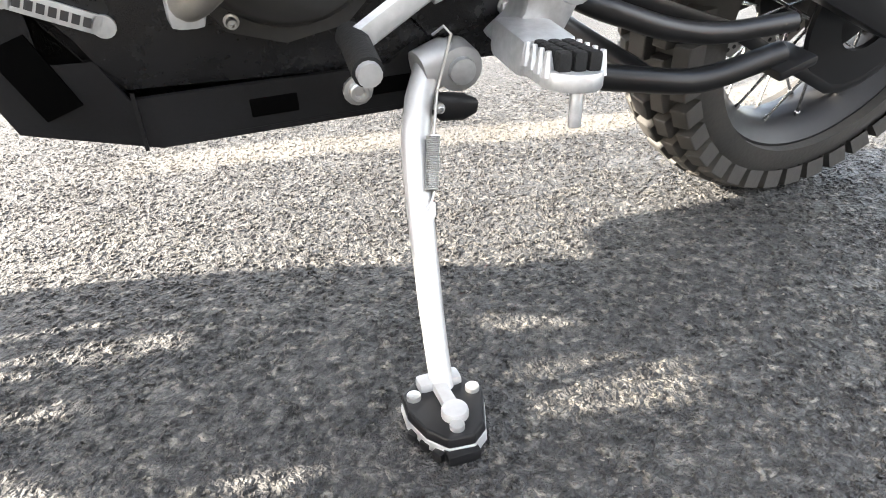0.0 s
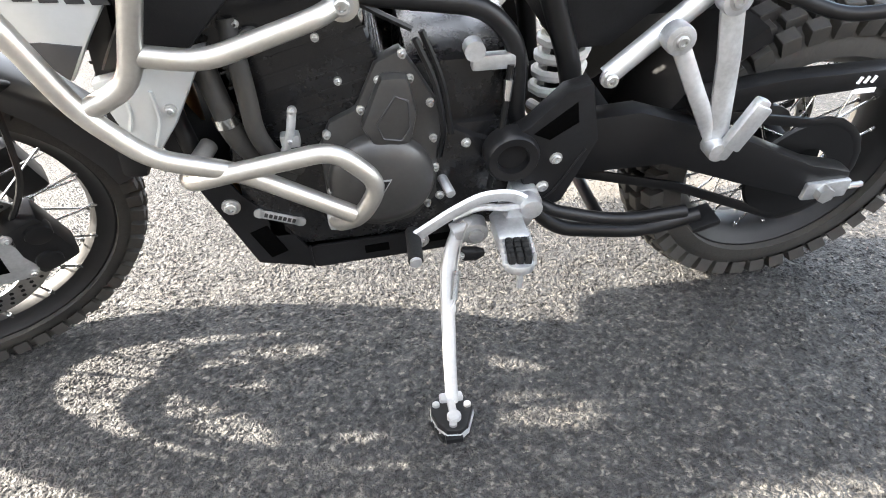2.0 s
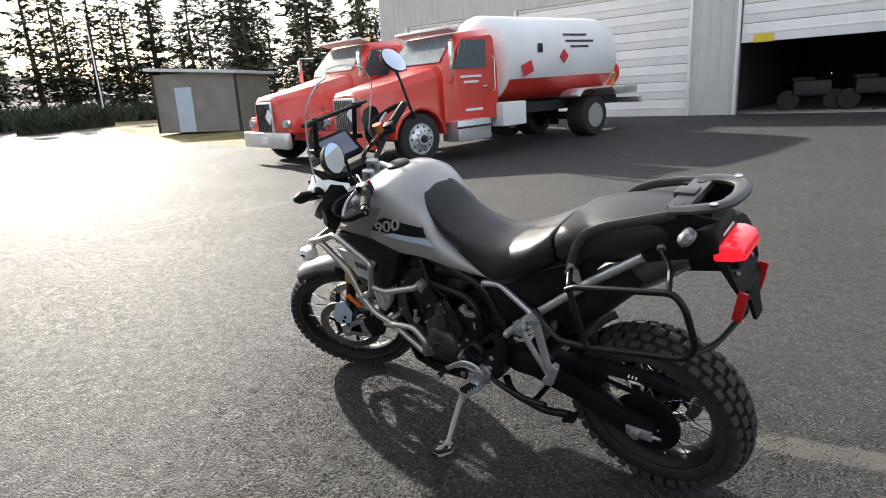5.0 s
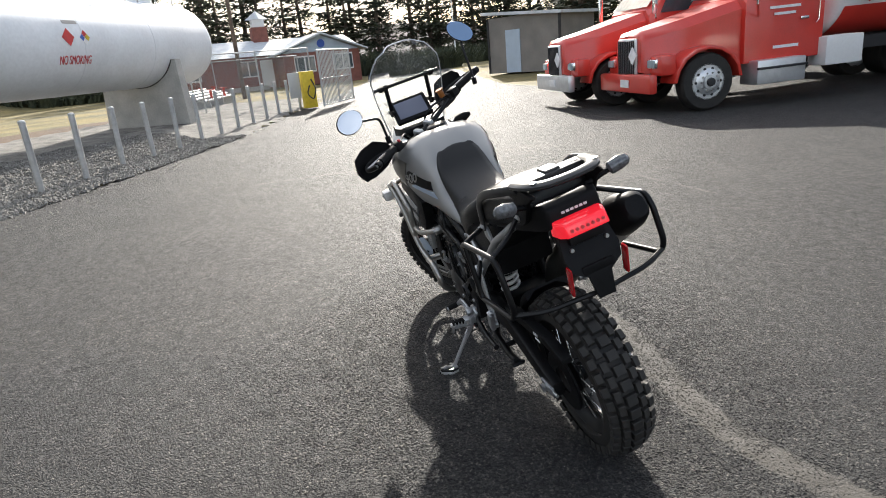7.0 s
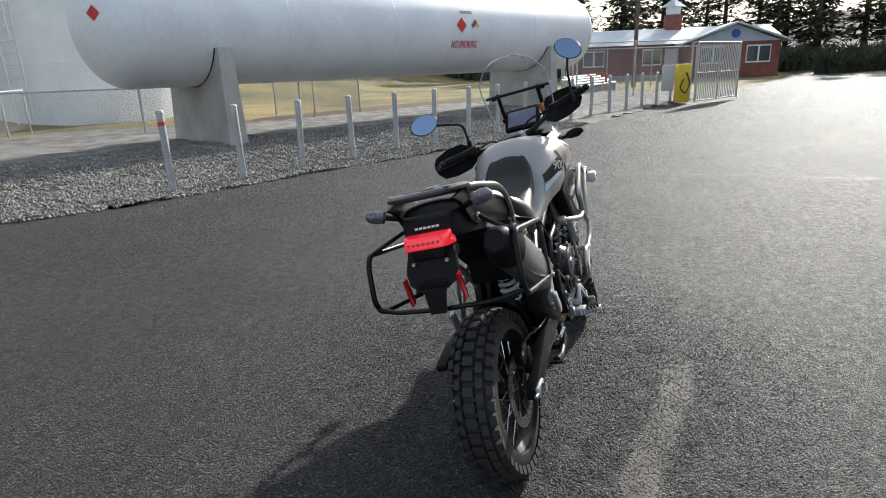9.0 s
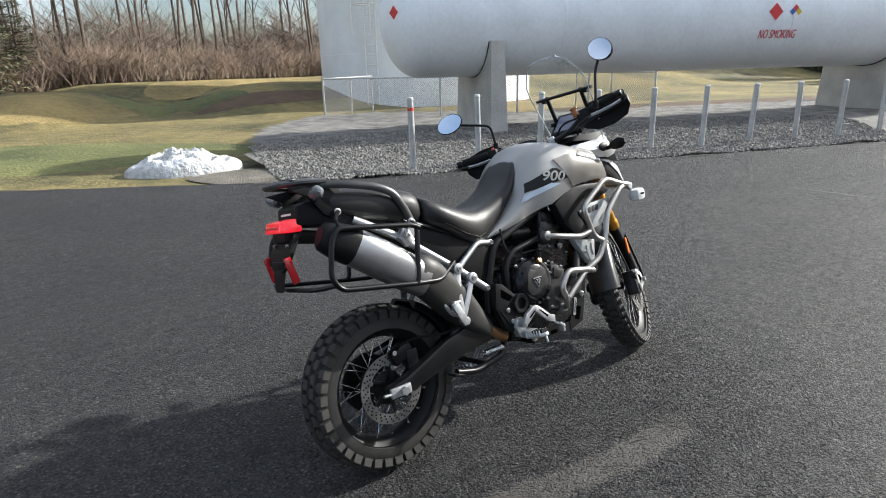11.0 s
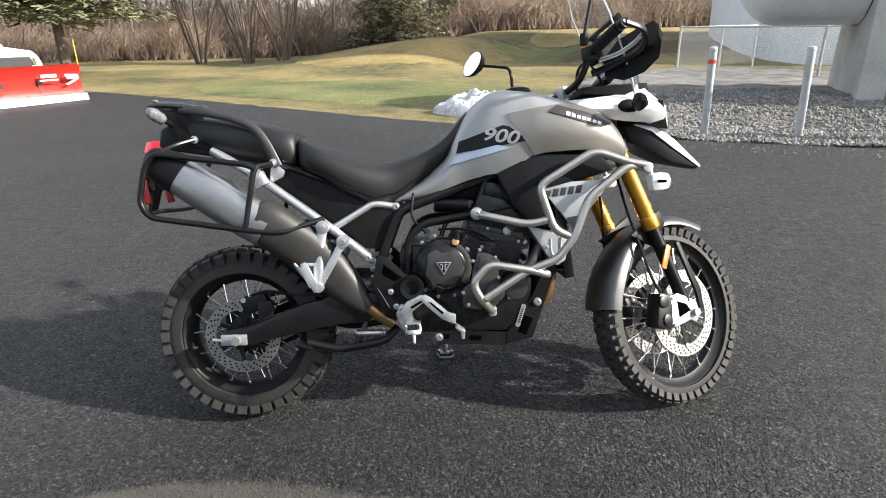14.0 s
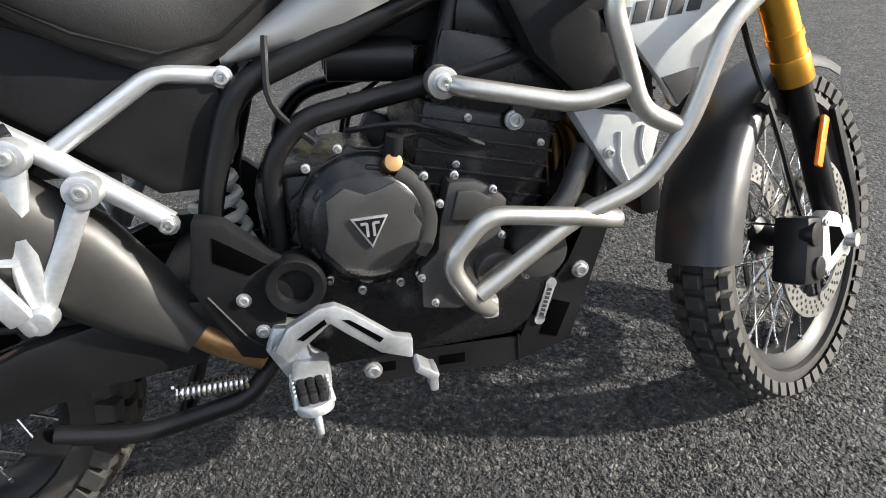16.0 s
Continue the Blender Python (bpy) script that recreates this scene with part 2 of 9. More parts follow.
GRAVEL = material("gravel_bed", (0.13, 0.122, 0.108), 0.9, var=0.5, scale=3, fine=40, second=(0.28, 0.265, 0.24), bump=1.0, bump_scale=40, dist=0.03)
STONE = material("crushed_stone", (0.25, 0.238, 0.215), 0.85, var=0.4, scale=5, fine=90, island=0.5)
GALV = material("galvanised_steel", (0.45, 0.46, 0.46), 0.5, 0.45, var=0.2, scale=9, fine=60)
RED_TAPE = material("red_tape", (0.55, 0.06, 0.04), 0.5)
TANK_WHITE = material("white_tank_paint", (0.80, 0.83, 0.85), 0.42, var=0.10, scale=0.9, fine=14)
CONCRETE = material("concrete", (0.42, 0.41, 0.38), 0.9, var=0.22, scale=2.0, fine=30, bump=0.3, bump_scale=50)
CHAIN = chainlink_material()
RED_PAINT = material("red_truck_paint", (0.60, 0.042, 0.028), 0.33, var=0.10, scale=2, fine=40, coat=0.5)
SIGN_RED = material("red_lettering", (0.55, 0.03, 0.03), 0.5)
SIGN_BLUE = material("blue_sign", (0.04, 0.10, 0.42), 0.5)
SIGN_YELLOW = material("yellow_sign", (0.65, 0.48, 0.03), 0.5)
BLACK_PRINT = material("black_print", (0.02, 0.02, 0.022), 0.5)
# near-black for sheets laid on solid parts to paint the shade inside openings
HOLE_SHADE = material("hole_shade", (0.0015, 0.0015, 0.0015), 1.0, spec=0.0)
WHITE_PRINT = material("white_print", (0.8, 0.8, 0.8), 0.5)
WHITE_STEEL = material("white_steel", (0.74, 0.74, 0.73), 0.5, var=0.06, scale=1.2, fine=20)
GREY_STEEL = material("ribbed_grey_steel", (0.50, 0.51, 0.49), 0.5, var=0.08, scale=1.0, fine=20)
# dark wall grey that has the garage's dimness painted into it
INSIDE_SHADE = material("interior_shade", (0.10, 0.10, 0.10), 0.8, var=0.3, scale=1.0)
RUBBER = material("tyre_rubber", (0.013, 0.0125, 0.012), 0.7, var=0.4, scale=11, fine=90, second=(0.032, 0.029, 0.025), bump=0.3, bump_scale=160)
CHROME = material("chrome", (0.75, 0.76, 0.77), 0.12, 1.0, var=0.05)
ALLOY = material("truck_alloy", (0.68, 0.69, 0.70), 0.35, 0.7, var=0.1)
DARK_GLASS = material("dark_glass", (0.06, 0.08, 0.09), 0.06, var=0.2, spec=0.8)
PALE_GLASS = material("windshield_glass", (0.30, 0.38, 0.40), 0.06, var=0.2, spec=0.8)
CARDBOARD = material("cardboard", (0.42, 0.27, 0.15), 0.85, var=0.15, scale=4)
BRICK = material("red_brick_wall", (0.22, 0.085, 0.064), 0.9, var=0.25, scale=3, fine=18)
SHED_CLAD = material("weathered_cladding", (0.20, 0.185, 0.165), 0.7, var=0.2, scale=1.2, fine=16)
ROOF = material("pale_shingles", (0.52, 0.55, 0.57), 0.7, var=0.15, scale=3, fine=14)
SIDING = material("blue_grey_siding", (0.42, 0.50, 0.58), 0.6, var=0.08, scale=2)
BARK = material("bark", (0.115, 0.088, 0.068), 0.95, var=0.35, scale=3, fine=20, island=0.2)
TWIG = material("twigs", (0.18, 0.132, 0.10), 0.95, var=0.3, scale=2, fine=10)
BRUSH = material("russet_brush", (0.19, 0.125, 0.09), 0.95, var=0.45, scale=0.5, fine=6, second=(0.32, 0.24, 0.175))
NEEDLES = material("spruce_needles", (0.075, 0.092, 0.042), 0.85, var=0.45, scale=1.2, fine=8, second=(0.25, 0.245, 0.13), island=0.35)
PINE = material("pine_needles", (0.030, 0.045, 0.024), 0.85, var=0.45, scale=0.8, fine=6, second=(0.075, 0.085, 0.045), island=0.35)
SNOW = material("old_snow", (0.46, 0.45, 0.43), 0.75, var=0.3, scale=2.5, fine=14, second=(0.80, 0.80, 0.79), bump=0.7, bump_scale=18, dist=0.05)
HILL = material("far_hill", (0.14, 0.12, 0.115), 1.0, var=0.25, scale=0.03, fine=0.4)

# ---- mesh tools ----
def thing(name, label, category, m=None, group="", kind=""):
    ob = new(name)
    ob.empty_display_size = 0.1
    if m is not None:
        ob.matrix_world = m
    return tagged(ob, label, category, group, kind)


def finish(bm, name, mat, smooth=True, angle=40):
    bm.normal_update()
    me = bpy.data.meshes.new(name)
    for f in bm.faces:
        f.smooth = smooth
    if smooth:
        for e in bm.edges:
            if len(e.link_faces) == 2 and e.calc_face_angle(0) > radians(angle):
                e.smooth = False
    bm.to_mesh(me)
    bm.free()
    me.materials.append(mat)
    return me


def part(name, bm, mat, parent, label="", smooth=True, angle=40, m=None):
    """One mesh object under a thing or a part."""
    ob = new(name, finish(bm, name, mat, smooth, angle))
    ob.parent = parent
    if m is not None:
        ob.matrix_basis = m
    if label:
        ob["label"] = label
    return ob


def solid(name, bm, mat, label, category, m=None, group="", kind="", smooth=True, angle=40):
    """A top-level thing of a single mesh."""
    ob = new(name, finish(bm, name, mat, smooth, angle))
    if m is not None:
        ob.matrix_world = m
    return tagged(ob, label, category, group, kind)


def B(*others):
    """A new bmesh, or several joined."""
    bm = bmesh.new()
    for o in others:
        me = bpy.data.meshes.new("join")
        o.to_mesh(me)
        o.free()
        bm.from_mesh(me)
        bpy.data.meshes.remove(me)
    return bm


def moved(bm, m):
    bmesh.ops.transform(bm, matrix=m, verts=bm.verts)
    return bm


def bevelled(bm, w, seg=2, angle=30):
    if w > 0:
        bm.normal_update()
        es = [e for e in bm.edges if len(e.link_faces) == 2 and e.calc_face_angle(0) > radians(angle)]
        bmesh.ops.bevel(bm, geom=es, offset=w, segments=seg, affect="EDGES", profile=0.6, clamp_overlap=True)
    return bm


def box(sx, sy, sz, at=(0, 0, 0), bevel=0.0, rot=(0, 0, 0), seg=2):
    bm = bmesh.new()
    bmesh.ops.create_cube(bm, size=1, matrix=Matrix.Diagonal((sx, sy, sz, 1)))
    bevelled(bm, bevel, seg)
    return moved(bm, pose(*at, *rot))


def cyl(p0, p1, r0, r1=None, seg=16, bevel=0.0):
    """A rod or cone from p0 to p1."""
    p0, p1 = Vector(p0), Vector(p1)
    bm = bmesh.new()
    bmesh.ops.create_cone(bm, cap_ends=True, segments=seg, radius1=r0, radius2=r0 if r1 is None else r1, depth=(p1 - p0).length)
    if bevel:
        bevelled(bm, bevel, 2, 50)
    q = (p1 - p0).to_track_quat("Z", "Y").to_matrix().to_4x4()
    return moved(bm, Matrix.Translation((p0 + p1) / 2) @ q)


def rounded(points, r, n=4):
    """A polyline whose corners are rounded with radius about r."""
    pts = [Vector(p) for p in points]
    out = [pts[0]]
    for a, b, c in zip(pts, pts[1:], pts[2:]):
        d0, d1 = (a - b), (c - b)
        k = min(r, d0.length * 0.45, d1.length * 0.45)
        s, e = b + d0.normalized() * k, b + d1.normalized() * k
        for i in range(n + 1):
            t = i / n
            out.append(s * (1 - t) ** 2 + b * 2 * t * (1 - t) + e * t * t)
    out.append(pts[-1])
    return out


def tube(points, r, seg=10, corner=0.0, n=4, closed=False, flat=1.0, side=None):
    """A tube swept along points; r one radius or one for each point; corners rounded. flat squeezes it along side."""
    pts = rounded(points, corner, n) if corner else [Vector(p) for p in points]
    rs = r if isinstance(r, (list, tuple)) else [r] * len(pts)
    if len(rs) != len(pts):
        rs = [rs[min(len(rs) - 1, int(i * len(rs) / len(pts)))] for i in range(len(pts))]
    bm = bmesh.new()
    rings = []
    up = Vector(side) if side else None
    count = len(pts)
    for i, p in enumerate(pts):
        a = pts[(i - 1) % count] if (i > 0 or closed) else p
        c = pts[(i + 1) % count] if (i < count - 1 or closed) else p
        d = (c - a).normalized()
        if up is None:
            up = d.orthogonal().normalized()
        u = (up - d * up.dot(d))
        u = u.normalized() if u.length > 1e-5 else d.orthogonal().normalized()
        if not side:
            up = u
        v = d.cross(u)
        rings.append([bm.verts.new(p + (u * math.cos(k) * flat + v * math.sin(k)) * rs[i])
                      for k in (2 * math.pi * j / seg for j in range(seg))])
    for a, b in zip(rings, rings[1:] + ([rings[0]] if closed else [])):
        for j in range(seg):
            bm.faces.new((a[j], a[(j + 1) % seg], b[(j + 1) % seg], b[j]))
    if not closed:
        bm.faces.new(rings[0][::-1])
        bm.faces.new(rings[-1])
    return bm


def lathe(profile, seg=32, closed=False):
    """Turned about the local y axis: profile of (radius, y)."""
    bm = bmesh.new()
    rings = [[bm.verts.new((r * math.cos(k), y, r * math.sin(k))) for k in (2 * math.pi * j / seg for j in range(seg))]
             for r, y in profile]
    pairs = list(zip(rings, rings[1:])) + ([(rings[-1], rings[0])] if closed else [])
    for a, b in pairs:
        for j in range(seg):
            bm.faces.new((a[j], b[j], b[(j + 1) % seg], a[(j + 1) % seg]))
    if not closed:
        if profile[0][0] > 1e-6:
            bm.faces.new(rings[0])
        if profile[-1][0] > 1e-6:
            bm.faces.new(rings[-1][::-1])
    bmesh.ops.remove_doubles(bm, verts=bm.verts, dist=1e-6)
    bmesh.ops.recalc_face_normals(bm, faces=bm.faces)
    return bm


def plate(poly, y0, y1, bevel=0.0, holes=(), seg=2):
    """A plate from an outline of (x, z), between y0 and y1."""
    bm = bmesh.new()
    vs = [bm.verts.new((x, y0, z)) for x, z in poly]
    f = bm.faces.new(vs)
    ret = bmesh.ops.extrude_face_region(bm, geom=[f])
    bmesh.ops.translate(bm, verts=[v for v in ret["geom"] if isinstance(v, bmesh.types.BMVert)], vec=(0, y1 - y0, 0))
    bmesh.ops.recalc_face_normals(bm, faces=bm.faces)
    return bevelled(bm, bevel, seg)


def loft(sections, closed=False, cap=True):
    """A skin over rings of equally many points."""
    bm = bmesh.new()
    rings = [[bm.verts.new(p) for p in s] for s in sections]
    for a, b in zip(rings, rings[1:]):
        n = len(a)
        for j in range(n if not closed else n):
            k = (j + 1) % n
            bm.faces.new((a[j], a[k], b[k], b[j]))
    if cap:
        bm.faces.new(rings[0][::-1])
        bm.faces.new(rings[-1])
    bmesh.ops.recalc_face_normals(bm, faces=bm.faces)
    return bm


def rough(bm, amount, scale, seed=0):
    off = Vector((seed * 7.3, seed * 3.1, seed * 1.7))
    for v in bm.verts:
        v.co += noise.noise_vector(v.co * scale + off) * amount
    return bm


def words(text, size, depth=0.001, bold=0.0):
    """Letters of the built-in font as a mesh, in the xz plane, centred, facing -y."""
    cu = bpy.data.curves.new("letters", "FONT")
    cu.body, cu.size, cu.extrude, cu.align_x, cu.align_y = text, size, depth, "CENTER", "CENTER"
    cu.offset = bold
    ob = bpy.data.objects.new("letters", cu)
    scene.collection.objects.link(ob)
    me = bpy.data.meshes.new_from_object(ob.evaluated_get(bpy.context.evaluated_depsgraph_get()))
    bm = bmesh.new()
    bm.from_mesh(me)
    bpy.data.objects.remove(ob)
    bpy.data.curves.remove(cu)
    bpy.data.meshes.remove(me)
    return moved(bm, pose(0, 0, 0, 90, 0, 0))


def sheet(poly, z=0.0):
    bm = bmesh.new()
    bm.faces.new([bm.verts.new((x, y, z)) for x, y in poly])
    bm.normal_update()
    for f in bm.faces:
        if f.normal.z < 0:
            f.normal_flip()
    return bm

# ---- ground ----
def smooth01(t):
    t = min(1.0, max(0.0, t))
    return t * t * (3 - 2 * t)


def lot_z(x, y):
    """The lot rises gently to the garage."""
    return 0.3 * smooth01((y - 8.5) / 9.0)


def bank(x, y):
    """Height of the grassed banks beyond the lot."""
    d = -y
    near = 0.95 * smooth01((d - 17.5) / 6.5) * smooth01((7.9 - x) / 9.0) * (1 - 0.6 * smooth01((d - 27) / 6))
    dip = 0.75 * math.exp(-((x + 3.1 + 0.35 * (d - 20)) / 2.1) ** 2) * smooth01((d - 15) / 5)
    far = 1.25 * smooth01((d - 24) / 6.0) * smooth01((2.4 - x) / 6)
    return max(near - dip, far * 0.9, 0.0)


def ground_z(x, y):
    out = 0.0
    if y > 8.5:
        out = lot_z(x, y)
    return bank(x, y) + out - 0.03 + 0.03 * noise.noise(Vector((x * 0.4, y * 0.4, 0)))


def ground_sheet():
    bm = bmesh.new()
    ticks = [-900, -420, -220, -140, -100, -80, -66] + [-56 + 1.0 * i for i in range(113)] + [66, 80, 100, 140, 220, 420, 900]
    grid = [[bm.verts.new((x, y, (ground_z(x, y) if abs(x) < 70 and abs(y) < 70 else -0.03))) for y in ticks] for x in ticks]
    for a, b in zip(grid, grid[1:]):
        for j in range(len(ticks) - 1):
            bm.faces.new((a[j], b[j], b[j + 1], a[j + 1]))
    for v in bm.verts:
        x, y = v.co.x, v.co.y
        if in_lot(x, y):
            v.co.z = min(v.co.z, lot_z(x, y) - 0.06)
    return bm


EDGE = [(34, -31), (22, -22.5), (10.2, -14.4), (7.0, -12.4), (4.2, -10.3), (2.0, -8.55), (0.6, -7.45), (-1.5, -5.95), (-2.5, -5.4),
        (-4.9, -4.45), (-7.95, -3.05), (-12.1, -1.45), (-17.0, -0.2), (-22.8, 1.6), (-30, 3.6), (-40, 6.5), (-70, 12.0)]
LOT = EDGE + [(-70, 19), (-40, 13.2), (-29, 10.6), (-21, 8.75), (-17.4, 8.6), (-13.6, 7.9), (-13.2, 17.5), (34, 17.5)]


def in_lot(x, y):
    inside = False
    for (x0, y0), (x1, y1) in zip(LOT, LOT[1:] + LOT[:1]):
        if (y0 > y) != (y1 > y) and x < (x1 - x0) * (y - y0) / (y1 - y0) + x0:
            inside = not inside
    return inside


solid("ground", ground_sheet(), GRASS, "winter lawn, green and straw-coloured, with low banks", "lawn", kind="structure")


def lot_sheet():
    fine, r = [], random.Random(3)
    for (x0, y0), (x1, y1) in zip(LOT, LOT[1:] + LOT[:1]):
        n = max(1, int(math.hypot(x1 - x0, y1 - y0) / 0.35)) if x0 > -26 and x0 < 23 and y1 < 9 else 1
        for i in range(n):
            k = i / n
            fine.append((x0 + (x1 - x0) * k + (r.uniform(-0.05, 0.05) if n > 1 else 0), y0 + (y1 - y0) * k + (r.uniform(-0.05, 0.05) if n > 1 else 0)))
    bm = sheet(fine)
    for i in range(11):
        y = 8.5 + 0.9 * i
        bmesh.ops.bisect_plane(bm, geom=bm.verts[:] + bm.edges[:] + bm.faces[:], plane_co=(0, y, 0), plane_no=(0, 1, 0))
    bmesh.ops.triangulate(bm, faces=bm.faces)
    for v in bm.verts:
        v.co.z = lot_z(v.co.x, v.co.y)
    ret = bmesh.ops.extrude_face_region(bm, geom=bm.faces[:])
    bmesh.ops.translate(bm, verts=[v for v in ret["geom"] if isinstance(v, bmesh.types.BMVert)], vec=(0, 0, -0.05))
    bmesh.ops.recalc_face_normals(bm, faces=bm.faces)
    return bm


solid("pavement", lot_sheet(), ASPHALT, "dark asphalt lot with coarse stone grain", "asphalt", kind="structure", smooth=False)


# gravel bed behind the posts
D_POST, N_POST = Vector((-0.912, 0.41)), Vector((0.41, 0.912))
BED = [(-1.5, -5.95), (-2.5, -5.25), (-4.9, -4.28), (-7.95, -2.9), (-12.0, -1.3), (-16.9, -0.05), (-22.4, 1.6), (-24, -3.5), (-13.6, -8.2),
       (-10.5, -9.6), (-8.6, -13.2), (-5.6, -13.8), (-3.0, -11.0), (-1.7, -8.0)]


def in_poly(poly, x, y):
    inside = False
    for (x0, y0), (x1, y1) in zip(poly, poly[1:] + poly[:1]):
        if (y0 > y) != (y1 > y) and x < (x1 - x0) * (y - y0) / (y1 - y0) + x0:
            inside = not inside
    return inside


def bed_z(x, y):
    v = (Vector((x, y)) - Vector((-3.3, -5.5))).dot(N_POST)
    return 0.012 + 0.22 * smooth01((-v - 0.5) / 1.8) + 0.05 * noise.noise(Vector((x * 1.3, y * 1.3, 4.0)))


def gravel_sheet():
    bm = bmesh.new()
    step, grid = 0.22, {}
    for i in range(110):
        for j in range(75):
            x, y = -24.2 + i * step, -14.2 + j * step
            if in_poly(BED, x, y):
                grid[i, j] = bm.verts.new((x, y, max(bed_z(x, y), ground_z(x, y) + 0.03)))
    for (i, j), v in list(grid.items()):
        q = [grid.get((i + 1, j)), grid.get((i + 1, j + 1)), grid.get((i, j + 1))]
        if all(q):
            bm.faces.new((v, *q))
    return bm


solid("gravel_bed", gravel_sheet(), GRAVEL, "grey crushed-stone bed beside the lot", "gravel", kind="stuff")


def pebble_shapes(r, verts, faces, at, size):
    """One angular stone added to the lists."""
    base = len(verts)
    rot = Euler((r.uniform(0, 6.3), r.uniform(0, 6.3), r.uniform(0, 6.3))).to_matrix()
    for p in ((1, 0, 0), (-1, 0, 0), (0, 1, 0), (0, -1, 0), (0, 0, 1), (0, 0, -1)):
        k = Vector(p) * size * r.uniform(0.6, 1.2)
        verts.append(tuple(rot @ k + Vector(at)))
    for a, b in ((0, 2), (2, 1), (1, 3), (3, 0)):
        faces.append((base + a, base + b, base + 4))
        faces.append((base + b, base + a, base + 5))


def pebbles(count, seed, poly, size, zf):
    r = random.Random(seed)
    verts, faces = [], []
    xs, ys = [p[0] for p in poly], [p[1] for p in poly]
    made = 0
    while made < count:
        x, y = r.uniform(min(xs), max(xs)), r.uniform(min(ys), max(ys))
        if in_poly(poly, x, y):
            s = r.uniform(*size)
            pebble_shapes(r, verts, faces, (x, y, zf(x, y) + s * 0.25), s)
            made += 1
    me = bpy.data.meshes.new("gravel")
    me.from_pydata(verts, [], faces)
    me.materials.append(STONE)
    return tagged(new("gravel", me), "loose grey crushed stones on the gravel bed", "gravel", kind="stuff")


def bedded_stones(count, seed):
    """The coarse stones of the asphalt's face where the stand rests, thinning out at its rim."""
    r = random.Random(seed)
    verts, faces = [], []
    made = 0
    while made < count:
        x, y = r.uniform(-1.7, 1.8), r.uniform(-1.6, 1.5)
        e = math.hypot((x - 0.05) / 1.7, (y + 0.05) / 1.5)
        if r.random() < smooth01((e - 0.28) / 0.72) or r.random() > 0.75 + 0.8 * noise.noise(Vector((x * 9, y * 9, 2.0))):
            continue
        made += 1
        q = r.uniform(0.0022, 0.0048)
        base = len(verts)
        t0 = r.uniform(0, 6.3)
        zc = q * r.uniform(-0.25, 0.12)
        n = 5
        for k in range(n):
            a = t0 + 2 * math.pi * k / n
            rr = q * r.uniform(0.75, 1.2)
            verts.append((x + rr * math.cos(a), y + rr * math.sin(a), zc - 0.001))
        for k in range(n):
            a = t0 + 2 * math.pi * k / n
            rr = q * r.uniform(0.4, 0.75)
            verts.append((x + rr * math.cos(a), y + rr * math.sin(a), zc + q * r.uniform(0.38, 0.7)))
        for k in range(n):
            j = (k + 1) % n
            faces.append((base + k, base + j, base + n + j, base + n + k))
        faces.append(tuple(base + n + k for k in range(n)))
    me = bpy.data.meshes.new("asphalt_stones")
    me.from_pydata(verts, [], faces)
    me.materials.append(ASPHALT)
    return tagged(new("asphalt_stones", me), "coarse stones bedded in the asphalt face", "asphalt", kind="stuff")


bedded_stones(42000, 17)
pebbles(26000, 11, [(-1.5, -5.98), (-2.5, -5.3), (-4.9, -4.34), (-7.95, -2.95), (-12.0, -1.35), (-13, -3.6), (-7.5, -7.2), (-3.5, -9.0), (-2.0, -8.4)],
        (0.014, 0.034), lambda x, y: max(bed_z(x, y), ground_z(x, y) + 0.03))
pebbles(420, 12, [(-2.5, -5.3), (-9, -2.5), (-9, -2.0), (-2.0, -4.9)], (0.005, 0.014), lambda x, y: 0.0)
pebbles(70, 13, [(-1.6, -1.8), (1.8, -1.8), (1.8, 1.6), (-1.6, 1.6)], (0.0015, 0.0035), lambda x, y: 0.0)


# ---- guard posts along the gravel ----
def guard_post():
    ob = thing("guard_post", "grey galvanised steel pipe post set in gravel", "post", group="guard posts along the lot")
    part("pipe", cyl((0, 0, -0.3), (0, 0, 1.0), 0.045, seg=20), GALV, ob)
    cap = lathe([(0.046, 0.985), (0.049, 0.99), (0.049, 1.0), (0.042, 1.022), (0.022, 1.032), (0.0, 1.034)], 20)
    part("cap", moved(cap, pose(0, 0, 0, 90, 0, 0)), GALV, ob, "rounded steel cap")
    return ob


post = guard_post()
first = Vector((-3.33, -5.50))
post.matrix_world = pose(first.x, first.y, 0.0, 0, 0.8, 0)
for i in range(1, 18):
    p = first + Vector((-0.982 * i, 0.336 * i + 0.002 * i * i))
    copy_thing(post, pose(p.x, p.y, 0.0, random.uniform(-1.5, 1.5), random.uniform(-1.5, 1.5), random.uniform(0, 90)))
tagged(post, "grey galvanised steel pipe post with a band of red tape")
part("tape", cyl((0, 0, 0.84), (0, 0, 0.885), 0.0475, seg=20), RED_TAPE, post, "faded red tape band")


# ---- the long gas tank on concrete saddles ----
TANK_AT, TANK_R, TANK_Z = Vector((-12.3, -5.24)), 1.06, 2.29
TANK_M = Matrix.Translation((TANK_AT.x, TANK_AT.y, TANK_Z)) @ Matrix.Rotation(math.atan2(D_POST.y, D_POST.x), 4, "Z")


